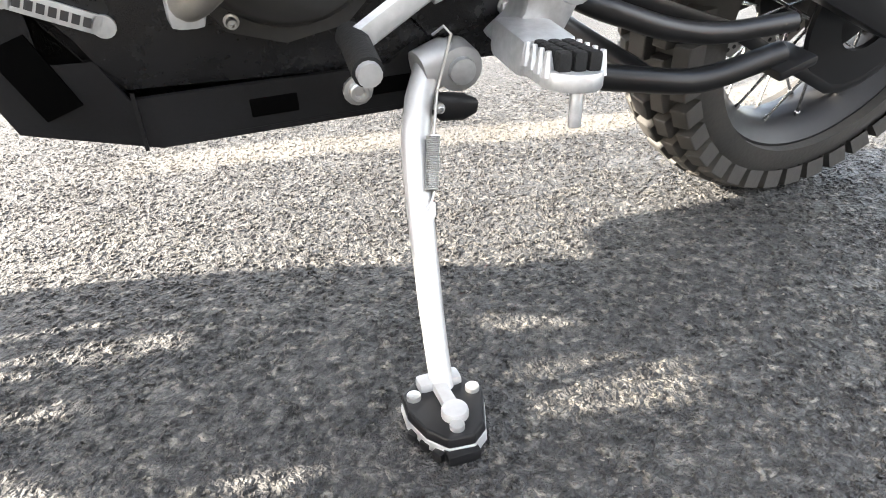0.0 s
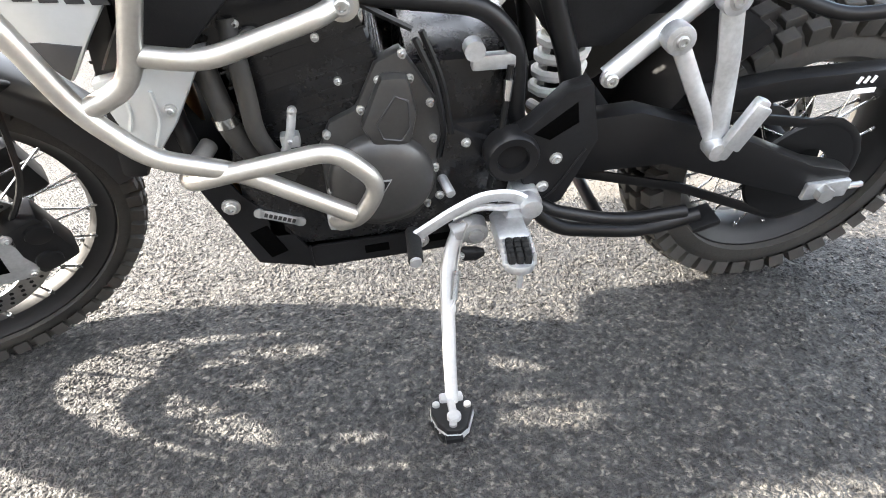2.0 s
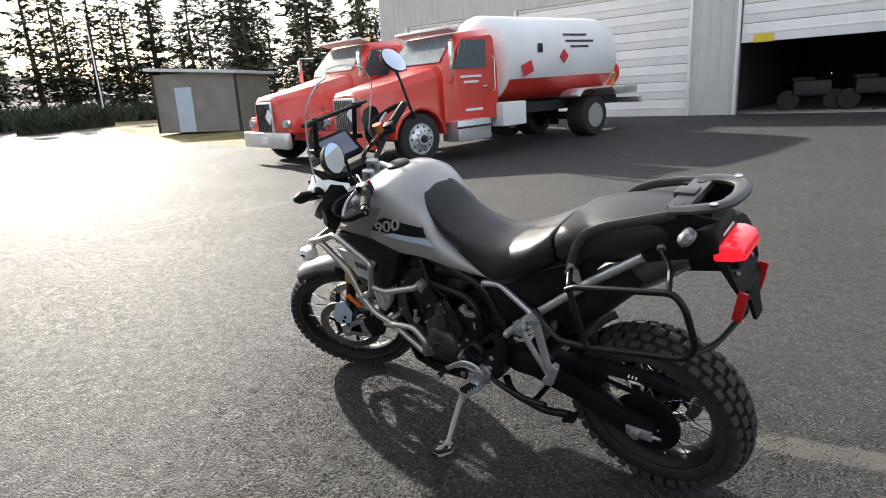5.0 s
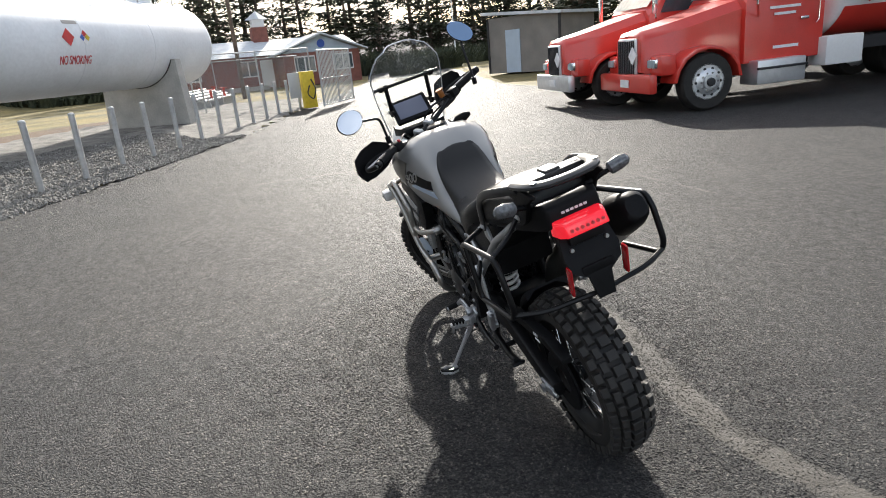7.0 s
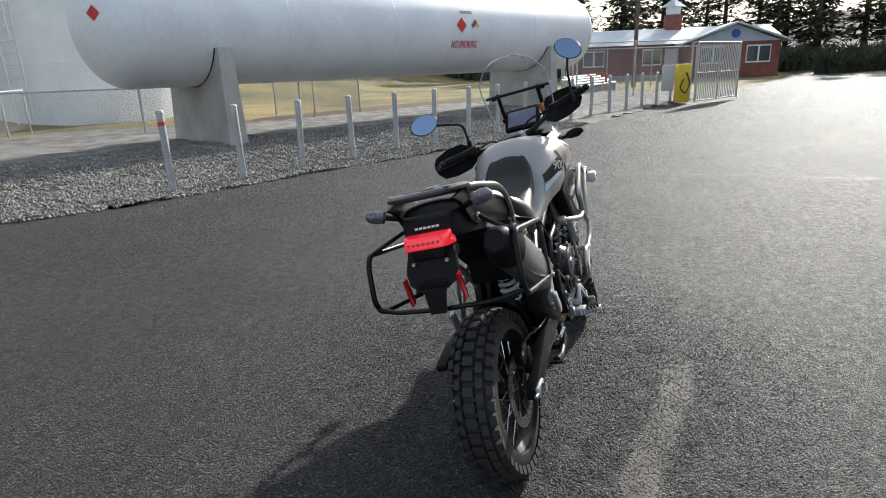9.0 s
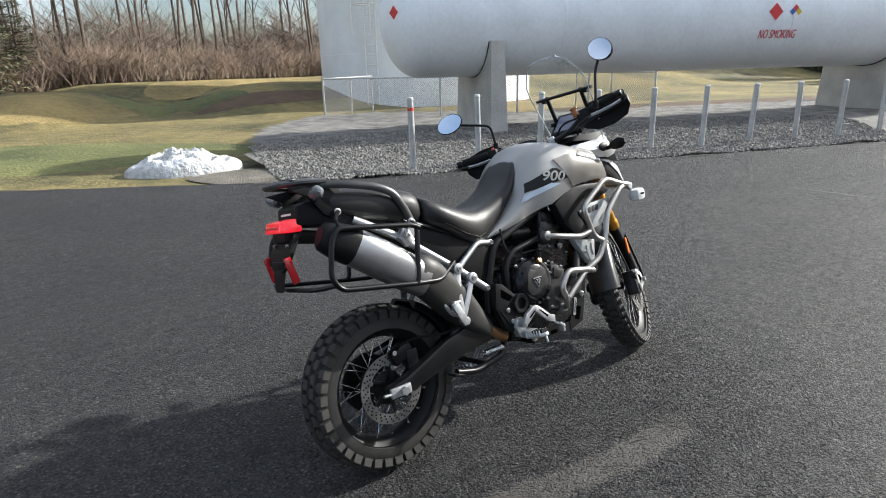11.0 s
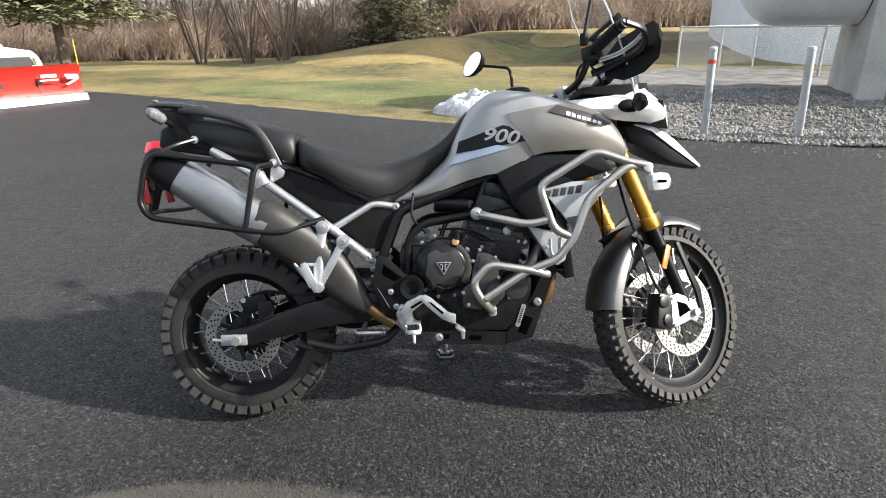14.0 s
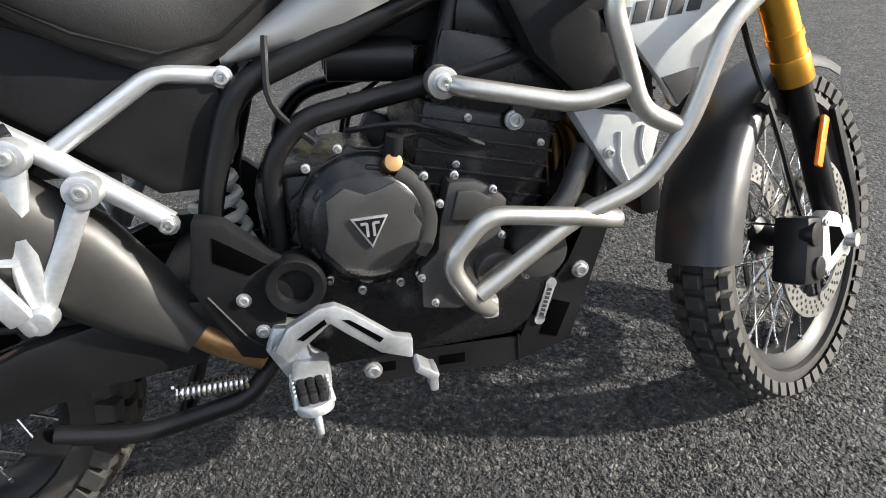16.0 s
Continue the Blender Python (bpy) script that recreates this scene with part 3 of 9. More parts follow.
def gas_tank():
    """Along local x; its side towards the lot is local -y."""
    ob = thing("gas_tank", "long white horizontal gas tank on concrete saddles", "gas tank", TANK_M)
    prof = []
    for i in range(13):
        a = math.pi / 2 * i / 12
        prof.append((TANK_R * math.sin(a), -7.4 - 0.72 * math.cos(a)))
    for i in range(13):
        a = math.pi / 2 * (1 - i / 12)
        prof.append((TANK_R * math.sin(a), 5.55 + 0.62 * math.cos(a)))
    shell = moved(lathe(prof, 64), pose(0, 0, 0, 0, 0, -90))
    part("shell", shell, TANK_WHITE, ob)
    for x in (-7.4, -4.8, -2.2, 0.3, 2.8, 5.55):
        ring = moved(lathe([(TANK_R + 0.001, -0.012), (TANK_R + 0.006, -0.006), (TANK_R + 0.006, 0.006), (TANK_R + 0.001, 0.012)], 64, True), pose(x, 0, 0, 0, 0, -90))
        part("weld_seam", ring, TANK_WHITE, ob)
    part("manhole", B(cyl((4.2, 0, TANK_R - 0.1), (4.2, 0, TANK_R + 0.28), 0.3, seg=24), cyl((4.2, 0, TANK_R + 0.28), (4.2, 0, TANK_R + 0.34), 0.36, seg=24)), TANK_WHITE, ob)
    for x in (3.2, 4.9):
        part("relief_pipe", cyl((x, 0.1, TANK_R - 0.05), (x, 0.1, TANK_R + 2.2), 0.05, seg=12), GALV, ob)
    # catwalk rail on top
    for x in (3.6, 4.4, 5.2):
        part("rail_post", cyl((x, -0.35, TANK_R - 0.1), (x, -0.35, TANK_R + 1.0), 0.02, seg=8), GALV, ob)
    part("rail", cyl((3.6, -0.35, TANK_R + 1.0), (5.2, -0.35, TANK_R + 1.0), 0.02, seg=8), GALV, ob)
    # signs on the side towards the lot
    def on_side(bm, x, ang, lift=0.006):
        a = radians(ang)
        return moved(bm, Matrix.Translation((x, -(TANK_R + lift) * math.cos(a), (TANK_R + lift) * math.sin(a))) @ pose(0, 0, 0, -ang, 0, 0))
    for x in (-0.15,):
        k = 0.97 if x < -7 else 1.0
        part("no_smoking_sign", on_side(moved(words("NO SMOKING", 0.20, 0.002), Matrix.Diagonal((0.72, 1, 1.25, 1))), x + 0.15, -21), SIGN_RED, ob, "red stencilled words")
        dia = plate([(0.17, 0), (0, 0.17), (-0.17, 0), (0, -0.17)], -0.002, 0.002)
        part("hazard_placard", on_side(dia, x, 3), SIGN_RED, ob, "red diamond placard")
        for dx, dz, mt in ((0, 0.075, SIGN_RED), (-0.075, 0, SIGN_BLUE), (0.075, 0, SIGN_YELLOW), (0, -0.075, WHITE_PRINT)):
            q = plate([(0.07, 0), (0, 0.07), (-0.07, 0), (0, -0.07)], -0.002, 0.002)
            part("hazard_square", on_side(moved(q, Matrix.Translation((dx, 0, dz))), x + 0.48, 3), mt, ob)
        if x > -7:
            part("faint_lettering", on_side(box(0.42, 0.004, 0.07), x + 0.2, 19), CONCRETE, ob, "faded lettering bar")
    for k, (mt, zz) in enumerate(((SIGN_RED, 0.0), (SIGN_BLUE, 0.02))):
        q = plate([(0.12, 0), (0, 0.12), (-0.12, 0), (0, -0.12)], -0.002, 0.002)
        part("hazard_placard", moved(q, Matrix.Translation((-7.98 + 0.16 * k, -TANK_R * 0.60 - 0.16 * k, 0.10)) @ pose(0, 0, 0, 0, 0, -60)), mt, ob)
    return ob


gas_tank()


def saddle(x):
    """A concrete cradle that the tank lies in."""
    h, w = TANK_Z - 0.02, 1.08
    outline = [(-w - 0.12, -h - 0.3)]
    outline += [(-w, -0.42)]
    outline += [(-w + 0.16, -0.42)]
    for i in range(21):
        a = math.pi + math.radians(24) + (math.pi - math.radians(48)) * i / 20
        outline.append(((TANK_R + 0.015) * math.cos(a), (TANK_R + 0.015) * math.sin(a)))
    outline += [(w - 0.16, -0.42), (w, -0.42), (w + 0.12, -h - 0.3)]
    bm = plate(outline, -0.13, 0.13)
    for v in bm.verts:
        k = smooth01((-0.4 - v.co.z) / 2.0)
        v.co.y *= 1 + 0.45 * k
    bm = moved(bm, pose(x, 0, 0, 0, 0, 90))
    ob = thing("tank_saddle", "weathered concrete saddle under the white tank", "tank saddle", TANK_M, group="tank saddles")
    part("cradle", bevelled(bm, 0.015), CONCRETE, ob, smooth=False)
    pad = plate([((TANK_R + 0.002 + d) * math.cos(a), (TANK_R + 0.002 + d) * math.sin(a)) for d, order in ((0.0, 1), (0.022, -1)) for a in [math.radians(204 + 6.6 * i) for i in range(21)][::order]], -0.145, 0.145)
    part("bearing_pad", moved(pad, pose(x, 0, 0, 0, 0, 90)), RUBBER, ob, "dark bearing strip under the tank", smooth=False)
    return ob


saddle(-6.15)
saddle(3.6)


# ---- the tall storage tank behind it ----
def silo():
    c, r, h = (-15.5, -21.25), 4.7, 11.0
    ob = thing("storage_tank", "tall white cylindrical storage tank with a caged ladder", "storage tank", pose(*c, 0.1))
    part("shell", moved(lathe([(r, -0.4), (r, h), (0, h + 0.7)], 96), pose(0, 0, 0, 90, 0, 0)), TANK_WHITE, ob)
    for z in (1.9, 4.3, 6.8):
        part("course_seam", moved(lathe([(r + 0.001, z - 0.02), (r + 0.008, z - 0.01), (r + 0.008, z + 0.01), (r + 0.001, z + 0.02)], 96, True), pose(0, 0, 0, 90, 0, 0)), TANK_WHITE, ob)
    a = radians(28)
    d = Vector((math.cos(a), math.sin(a), 0))
    s = Vector((-d.y, d.x, 0))
    e = d * (r + 0.25)
    for k in (-0.25, 0.25):
        part("ladder_rail", cyl(e + s * k, e + s * k + Vector((0, 0, h)), 0.035, seg=6), WHITE_STEEL, ob)
        part("ladder_rail", cyl(e + s * k * 1.6 + d * 0.65 + Vector((0, 0, 2.6)), e + s * k * 1.6 + d * 0.65 + Vector((0, 0, h)), 0.03, seg=6), WHITE_STEEL, ob)
    for i in range(28):
        z = 0.4 + i * 0.36
        part("rung", cyl(e + s * -0.25 + Vector((0, 0, z)), e + s * 0.25 + Vector((0, 0, z)), 0.02, seg=5), WHITE_STEEL, ob)
        if z > 2.6 and i % 3 == 0:
            hoop = [e + s * 0.25, e + s * 0.42 + d * 0.4, e + s * 0.25 + d * 0.72, e - s * 0.25 + d * 0.72, e - s * 0.42 + d * 0.4, e - s * 0.25]
            part("cage_hoop", tube([p + Vector((0, 0, z)) for p in hoop], 0.03, 5, 0.15, 2), WHITE_STEEL, ob)
    return ob


silo()


# ---- chain-link fences ----
def fence_run(a, b, h, name_label, z0=0.0, step=2.4, rails=True):
    a, b = Vector(a), Vector(b)
    d = b - a
    L = d.length
    ob = thing("fence", name_label, "fence", Matrix.Translation((a.x, a.y, z0)) @ Matrix.Rotation(math.atan2(d.y, d.x), 4, "Z"))
    n = max(1, round(L / step))
    for i in range(n + 1):
        part("post", cyl((L * i / n, 0, -0.2), (L * i / n, 0, h + 0.04), 0.028, seg=8), GALV, ob)
    if rails:
        part("rail", cyl((0, 0, h), (L, 0, h), 0.02, seg=8), GALV, ob)
    bm = bmesh.new()
    bm.faces.new([bm.verts.new(p) for p in ((0, -0.03, 0.03), (L, -0.03, 0.03), (L, -0.03, h), (0, -0.03, h))])
    part("mesh", bm, CHAIN, ob, "diamond chain-link mesh", smooth=False)
    return ob


FL = "grey galvanised chain-link fence on steel posts"
fence_run((-6.2, -13.6), (-7.9, -10.6), 1.05, FL, 0.15)
fence_run((-7.9, -10.6), (-13.8, -8.3), 1.05, FL, 0.15)
fence_run((-13.8, -8.3), (-15.5, -12.5), 1.05, FL, 0.1)
fence_run((-6.2, -13.6), (-10.0, -17.2), 1.05, FL, 0.15)
fence_run((-18.6, -2.6), (-30.0, -5.0), 1.9, "tall chain-link yard fence with a small white sign", 0.1)
fence_run((-18.6, -2.6), (-20.3, 1.0), 1.9, FL, 0.1)
fence_run((-30.0, -5.0), (-33.0, 1.5), 1.9, FL, 0.1)

# ---- garage ----
WALL_M = Matrix.Translation((0, 17.35, 0.28)) @ Matrix.Rotation(radians(2.0), 4, "Z")


def rib_panel(x0, x1, z0, z1, pitch=0.3):
    """Ribbed metal cladding facing -y."""
    pts, x = [], x0
    while x < x1 - 1e-6:
        for dx, dy in ((0, 0), (0.19, 0), (0.21, -0.025), (0.27, -0.025), (0.29, 0)):
            if x + dx < x1:
                pts.append((x + dx, dy))
        x += pitch
    pts.append((x1, 0))
    bm = bmesh.new()
    lo = [bm.verts.new((px, py, z0)) for px, py in pts]
    hi = [bm.verts.new((px, py, z1)) for px, py in pts]
    for i in range(len(pts) - 1):
        bm.faces.new((lo[i], lo[i + 1], hi[i + 1], hi[i]))
    back = box(x1 - x0, 0.15, z1 - z0, ((x0 + x1) / 2, 0.09, (z0 + z1) / 2))
    return B(bm, back)


def garage():
    ob = thing("garage", "pale ribbed metal garage with white sectional doors", "garage", WALL_M, kind="structure")
    doors = [(-16.9, -13.1), (-11.6, -5.55), (-4.15, 3.48), (5.15, 11.2)]
    H, top = 5.6, 3.75
    edges = [-18.5] + [v for d in doors for v in d] + [14.5]
    for a, b in zip(edges[0::2], edges[1::2]):
        part("wall_panel", rib_panel(a, b, -0.1, top), GREY_STEEL, ob, smooth=False)
    part("wall_head", rib_panel(-18.5, 14.5, top, H), GREY_STEEL, ob, smooth=False)
    part("roof", box(33.6, 14, 0.25, (-2, 7, H + 0.12)), GREY_STEEL, ob)
    # inner walls take the dark grey that carries the interior's shade
    part("back_wall", box(33, 0.2, H, (-2, 13.5, H / 2)), INSIDE_SHADE, ob)
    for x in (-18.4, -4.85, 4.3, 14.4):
        part("partition", box(0.15, 13.2, H, (x, 6.85, H / 2)), INSIDE_SHADE, ob)
    part("slab", box(33, 13.3, 0.1, (-2, 6.8, -0.045)), CONCRETE, ob, "grey concrete slab")
    for a, b in doors:
        opened = a == -4.15
        z = 2.0 if opened else 0.0
        while z < top - 0.01:
            h = min(0.52, top - z)
            leaf = box(b - a - 0.06, 0.05, h - 0.012, ((a + b) / 2, 0.06, z + h / 2), 0.012)
            part("door_section", leaf, WHITE_STEEL, ob, "white ribbed door section")
            part("door_rib", box(b - a - 0.1, 0.02, 0.05, ((a + b) / 2, 0.03, z + h * 0.5), 0.008), WHITE_STEEL, ob)
            z += h
        for x in (a - 0.04, b + 0.04):
            part("door_jamb", box(0.08, 0.2, top, (x, 0.02, top / 2), 0.005), WHITE_STEEL, ob)
    part("pet_door", box(0.32, 0.04, 0.3, (5.72, 0.0, 0.30), 0.01), GREY_STEEL, ob, "small framed vent in the door")
    for x in (-3.55, 1.75):
        part("door_tag", box(0.5, 0.02, 0.22, (x, 0.02, 2.10)), SIGN_YELLOW, ob)
    return ob


garage()


def at_wall(x, y, z=0.0, rz=0):
    return WALL_M @ pose(x, y, z, 0, 0, rz)


def carton(w, d, h, m, lab="brown cardboard carton stacked in the garage"):
    ob = thing("carton", lab, "box", m, "cartons in the garage")
    part("body", box(w, d, h, (0, 0, h / 2), 0.006), CARDBOARD, ob)
    part("tape", box(w + 0.004, 0.06, 0.004, (0, 0, h + 0.001)), material("packing_tape", (0.5, 0.38, 0.22), 0.3), ob)
    return ob


rc = random.Random(5)
for i, (x, tall) in enumerate(((2.10, 0.75), (2.52, 1.25), (2.95, 1.15), (3.42, 1.35))):
    z = 0.0
    while z < tall - 0.2:
        h = rc.uniform(0.24, 0.40)
        carton(rc.uniform(0.38, 0.46), 0.45, h, at_wall(x, 1.6 + rc.uniform(-0.2, 0.2), z + 0.006, rc.uniform(-6, 6)))
        z += h


def hand_truck():
    ob = thing("hand_truck", "red and steel hand truck standing upright", "hand truck", at_wall(1.10, 1.5, 0.0))
    for x in (-0.22, 0.22):
        part("rail", tube([(x, 0, 0.1), (x, 0.1, 1.5)], 0.02, 8), ALLOY, ob)
        part("wheel", cyl((x * 1.2 - 0.03, 0.1, 0.13), (x * 1.2 + 0.03, 0.1, 0.13), 0.13, seg=18), RUBBER, ob)
    for i in range(5):
        part("rung", cyl((-0.22, 0.02 + 0.02 * i, 0.3 + 0.28 * i), (0.22, 0.02 + 0.02 * i, 0.3 + 0.28 * i), 0.017, seg=8), ALLOY, ob)
    part("toe_plate", box(0.45, 0.3, 0.02, (0, -0.14, 0.012)), RED_PAINT, ob)
    return ob


hand_truck()


def parked_machine(m, paint, lab):
    """A small machine standing in the dim garage."""
    ob = thing("parked_machine", lab, "machine", m)
    for x in (-0.6, 0.6):
        part("wheel", cyl((x, -0.06, 0.3), (x, 0.06, 0.3), 0.3, seg=24, bevel=0.02), RUBBER, ob)
    part("body", box(1.0, 0.35, 0.45, (0, 0, 0.65), 0.1), paint, ob)
    part("seat", box(0.6, 0.3, 0.12, (-0.25, 0, 0.92), 0.05), RUBBER, ob)
    part("handlebar", tube([(0.42, -0.35, 1.05), (0.48, 0, 1.0), (0.42, 0.35, 1.05)], 0.016, 8), CHROME, ob)
    return ob


# near-black paint puts the garage's dimness into these two machines
parked_machine(at_wall(-2.6, 2.2, 0.006, 15), BLACK_PRINT, "motorbike parked inside the garage, its dimness painted as black")
parked_machine(at_wall(-1.1, 2.6, 0.006, 20), BLACK_PRINT, "motorbike parked inside the garage, its dimness painted as black")
parked_machine(at_wall(0.1, 3.2, 0.006, 8), RED_PAINT, "red machine parked inside the garage")


# ---- brick house beyond the yard ----
def house():
    ob = thing("house", "low red-brick house with a blue-grey gable and a roof cupola", "house", pose(-48, 0.0, 0.0, 0, 0, 100))
    # local x along the front, front faces -y
    part("wall", box(15, 8, 2.45, (0, 4, 1.225)), BRICK, ob)
    roof = loft([[(-8, -0.7, 2.45), (-8, 4, 3.75), (-8, 8.7, 2.45)], [(8, -0.7, 2.45), (8, 4, 3.75), (8, 8.7, 2.45)]])
    part("roof", roof, ROOF, ob, "pale shingle roof", smooth=False)
    part("gable_wall", box(6.0, 2.4, 2.4, (4.0, -1.2, 1.2)), BRICK, ob)
    gab = plate([(1.0, 2.4), (7.0, 2.4), (4.0, 3.58)], -2.42, 2.0)
    part("gable", gab, SIDING, ob, "blue-grey gable siding", smooth=False)
    for s in (-1, 1):
        rf = loft([[(4.0, -2.9, 3.74), (4.0, -2.9, 3.62), (4.0 + s * 3.6, -2.9, 2.30), (4.0 + s * 3.6, -2.9, 2.42)],
                   [(4.0, 2.5, 3.74), (4.0, 2.5, 3.62), (4.0 + s * 3.6, 2.5, 2.30), (4.0 + s * 3.6, 2.5, 2.42)]])
        part("gable_roof", rf, ROOF, ob, smooth=False)
    part("gable_vent", moved(cyl((0, -0.02, 0), (0, 0.02, 0), 0.3, seg=24), pose(4.0, -2.45, 2.95)), SIGN_BLUE, ob)
    cup = part("cupola", box(1.2, 1.2, 1.3, (0.8, 4, 4.1)), BRICK, ob, "brick and white cupola")
    part("louver", box(0.95, 0.95, 0.75, (0.8, 4, 5.0)), WHITE_STEEL, cup)
    part("cupola_roof", cyl((0.8, 4, 5.35), (0.8, 4, 6.0), 0.95, 0.02, seg=4), ROOF, cup)
    for x, w in ((-5.5, 1.6), (-1.2, 1.4), (2.6, 1.6), (5.6, 1.6)):
        y = -2.42 if x > 0.8 else -0.02
        win = part("window", box(w, 0.06, 1.2, (x, y, 1.55)), WHITE_STEEL, ob)
        for k in (-0.25, 0.25):
            part("pane", box(w * 0.42, 0.04, 1.0, (x + k * w, y - 0.03, 1.55)), DARK_GLASS, win)
    part("porch_floor", box(6.5, 1.6, 0.3, (-3.4, -0.8, 0.1)), CONCRETE, ob)
    part("door", box(0.95, 0.06, 2.05, (0.2, -0.03, 1.1)), WHITE_STEEL, ob)
    return ob


house()


def shed():
    ob = thing("shed", "small grey metal-clad shed with a pale door", "shed", pose(-27.2, 13.4, 0.15, 0, 0, 28))
    part("wall", box(4.4, 3.0, 2.7, (0, 0, 1.35)), SHED_CLAD, ob)
    part("roof", moved(box(4.9, 3.5, 0.14), pose(0, 0, 2.8, 0, 4, 0)), ROOF, ob)
    part("door", box(0.06, 0.9, 2.05, (-2.22, -0.5, 1.05)), WHITE_STEEL, ob)
    part("side_door", box(0.9, 0.06, 2.05, (-0.6, -1.52, 1.05)), SIDING, ob)
    for x, y in ((-2.2, -1.5), (2.2, -1.5)):
        part("corner_trim", box(0.1, 0.1, 2.7, (x, y, 1.35)), BLACK_PRINT, ob)
    return ob


shed()


def flagpole():
    ob = thing("flagpole", "thin leaning white pole beside the drive", "pole", pose(-52, 17, 0.0, 0, -3, 0))
    part("pole", cyl((0, 0, -0.1), (0, 0, 9.5), 0.07, 0.04, seg=8), WHITE_STEEL, ob)
    part("finial", cyl((0, 0, 9.5), (0, 0, 9.7), 0.08, 0.02, seg=8), CHROME, ob)
    return ob


flagpole()


def light_pole():
    ob = thing("utility_pole", "dark wooden utility pole by the fence", "pole", pose(-33.5, -1.6, 0.0))
    part("pole", cyl((0, 0, -0.1), (0, 0, 9.0), 0.12, 0.08, seg=10), BARK, ob)
    part("crossarm", box(0.1, 1.4, 0.1, (0, 0, 8.4)), BARK, ob)
    return ob


light_pole()


def yard_gate():
    ob = thing("yard_gate", "open chain-link gate leaf with a slatted panel", "gate", pose(-18.2, 1.1, 0.03, 0, 0, 152) @ Matrix.Diagonal((1, 1, 0.88, 1)))
    for x in (0, 1.5, 3.0):
        part("upright", cyl((x, 0, 0.05), (x, 0, 2.1), 0.03, seg=8), GALV, ob)
    for z in (0.1, 1.05, 2.08):
        part("rail", cyl((0, 0, z), (3.0, 0, z), 0.025, seg=8), GALV, ob)
    for i in range(24):
        part("slat", box(0.055, 0.012, 1.9, (0.1 + i * 0.122, 0.0, 1.08)), GREY_STEEL, ob)
    return ob


yard_gate()


def yellow_box():
    ob = thing("dispenser_cabinet", "yellow steel dispenser cabinet with a black hose", "cabinet", pose(-18.9, 0.72, 0.03, 0, 0, 100) @ Matrix.Diagonal((0.75, 0.75, 0.68, 1)))
    part("body", box(0.55, 0.5, 1.75, (0, 0, 0.9), 0.03), SIGN_YELLOW, ob)
    part("side_panel", box(0.5, 0.06, 1.2, (-0.6, 0, 1.15), 0.02), GREY_STEEL, ob)
    part("hose", tube([(0.1, -0.27, 1.4), (0.25, -0.4, 0.9), (0.1, -0.35, 0.4), (-0.15, -0.3, 0.7), (0, -0.28, 1.1)], 0.03, 8, 0.15), BLACK_PRINT, ob)
    return ob


yellow_box()


def pipe_skid(m):
    ob = thing("pipe_rack", "low rack of grey pipes and valves inside the fence", "pipework", m)
    for i in range(4):
        part("pipe", cyl((-2.2, i * 0.25, 0.5 + 0.08 * i), (2.2, i * 0.25, 0.5 + 0.08 * i), 0.06, seg=10), GALV, ob)
    for x in (-1.8, 0, 1.8):
        part("stand", box(0.08, 1.0, 0.5, (x, 0.35, 0.25)), GALV, ob)
    for x in (-1.0, 0.9):
        part("valve", B(cyl((x, 0, 0.5), (x, 0, 0.85), 0.05, seg=10), cyl((x, 0, 0.85), (x, 0, 0.88), 0.15, seg=16)), RED_TAPE, ob)
    return ob


pipe_skid(pose(-23.5, -2.4, 0.0, 0, 0, 168))
pipe_skid(pose(-27.5, -3.0, 0.0, 0, 0, 168))
solid("sign_board", plate([(-0.3, -0.25), (0.3, -0.25), (0.3, 0.25), (-0.3, 0.25)], -0.01, 0.01), WHITE_PRINT, "small white sign wired to the yard fence", "sign", pose(-24.2, -3.72, 1.45, 0, 0, 12 + 180))

# ---- delivery trucks ----
def truck_wheel(parent, x, y, z, dual=False):
    """A disc wheel; local y is the axle, its outer face away from the truck's middle."""
    w = 0.27 if not dual else 0.55
    prof = [(0.29, -w / 2), (0.46, -w / 2), (0.49, -w / 2 + 0.03), (0.5, -w / 2 + 0.06), (0.5, w / 2 - 0.06), (0.49, w / 2 - 0.03), (0.46, w / 2), (0.29, w / 2)]
    m = pose(x, y, z, 0, 0, -90 if x > 0 else 90)
    tyre = part("tyre", lathe(prof, 40, True), RUBBER, parent, m=m)
    o = w * 0.5
    if dual:
        rings = [(0.31, o), (0.29, o - 0.02), (0.27, o - 0.14), (0.20, o - 0.16), (0.13, o - 0.15), (0.12, o - 0.04), (0.0, o - 0.03)]
    else:
        rings = [(0.31, o), (0.295, o - 0.015), (0.27, o - 0.03), (0.21, o + 0.02), (0.13, o + 0.035), (0.12, o + 0.08), (0.0, o + 0.085)]
    part("rim", lathe(rings, 36), ALLOY, tyre, "bright steel disc wheel")
    d = -0.15 if dual else 0.035
    for i in range(10):
        a = 2 * math.pi * i / 10
        c, q = math.cos(a), math.sin(a)
        part("lug", cyl((0.155 * c, o + d - 0.02, 0.155 * q), (0.155 * c, o + d + 0.02, 0.155 * q), 0.018, seg=6), CHROME, tyre)
        # black plug on the closed rim, painting a hand hole's shade
        part("hand_hole", cyl((0.235 * c, o + d - 0.05, 0.235 * q), (0.235 * c, o + d - 0.022, 0.235 * q), 0.024, seg=12), BLACK_PRINT, tyre)
    part("hub", cyl((0, o + d, 0), (0, o + d + 0.09, 0), 0.085, 0.07, seg=18, bevel=0.01), BLACK_PRINT, tyre)
    return tyre


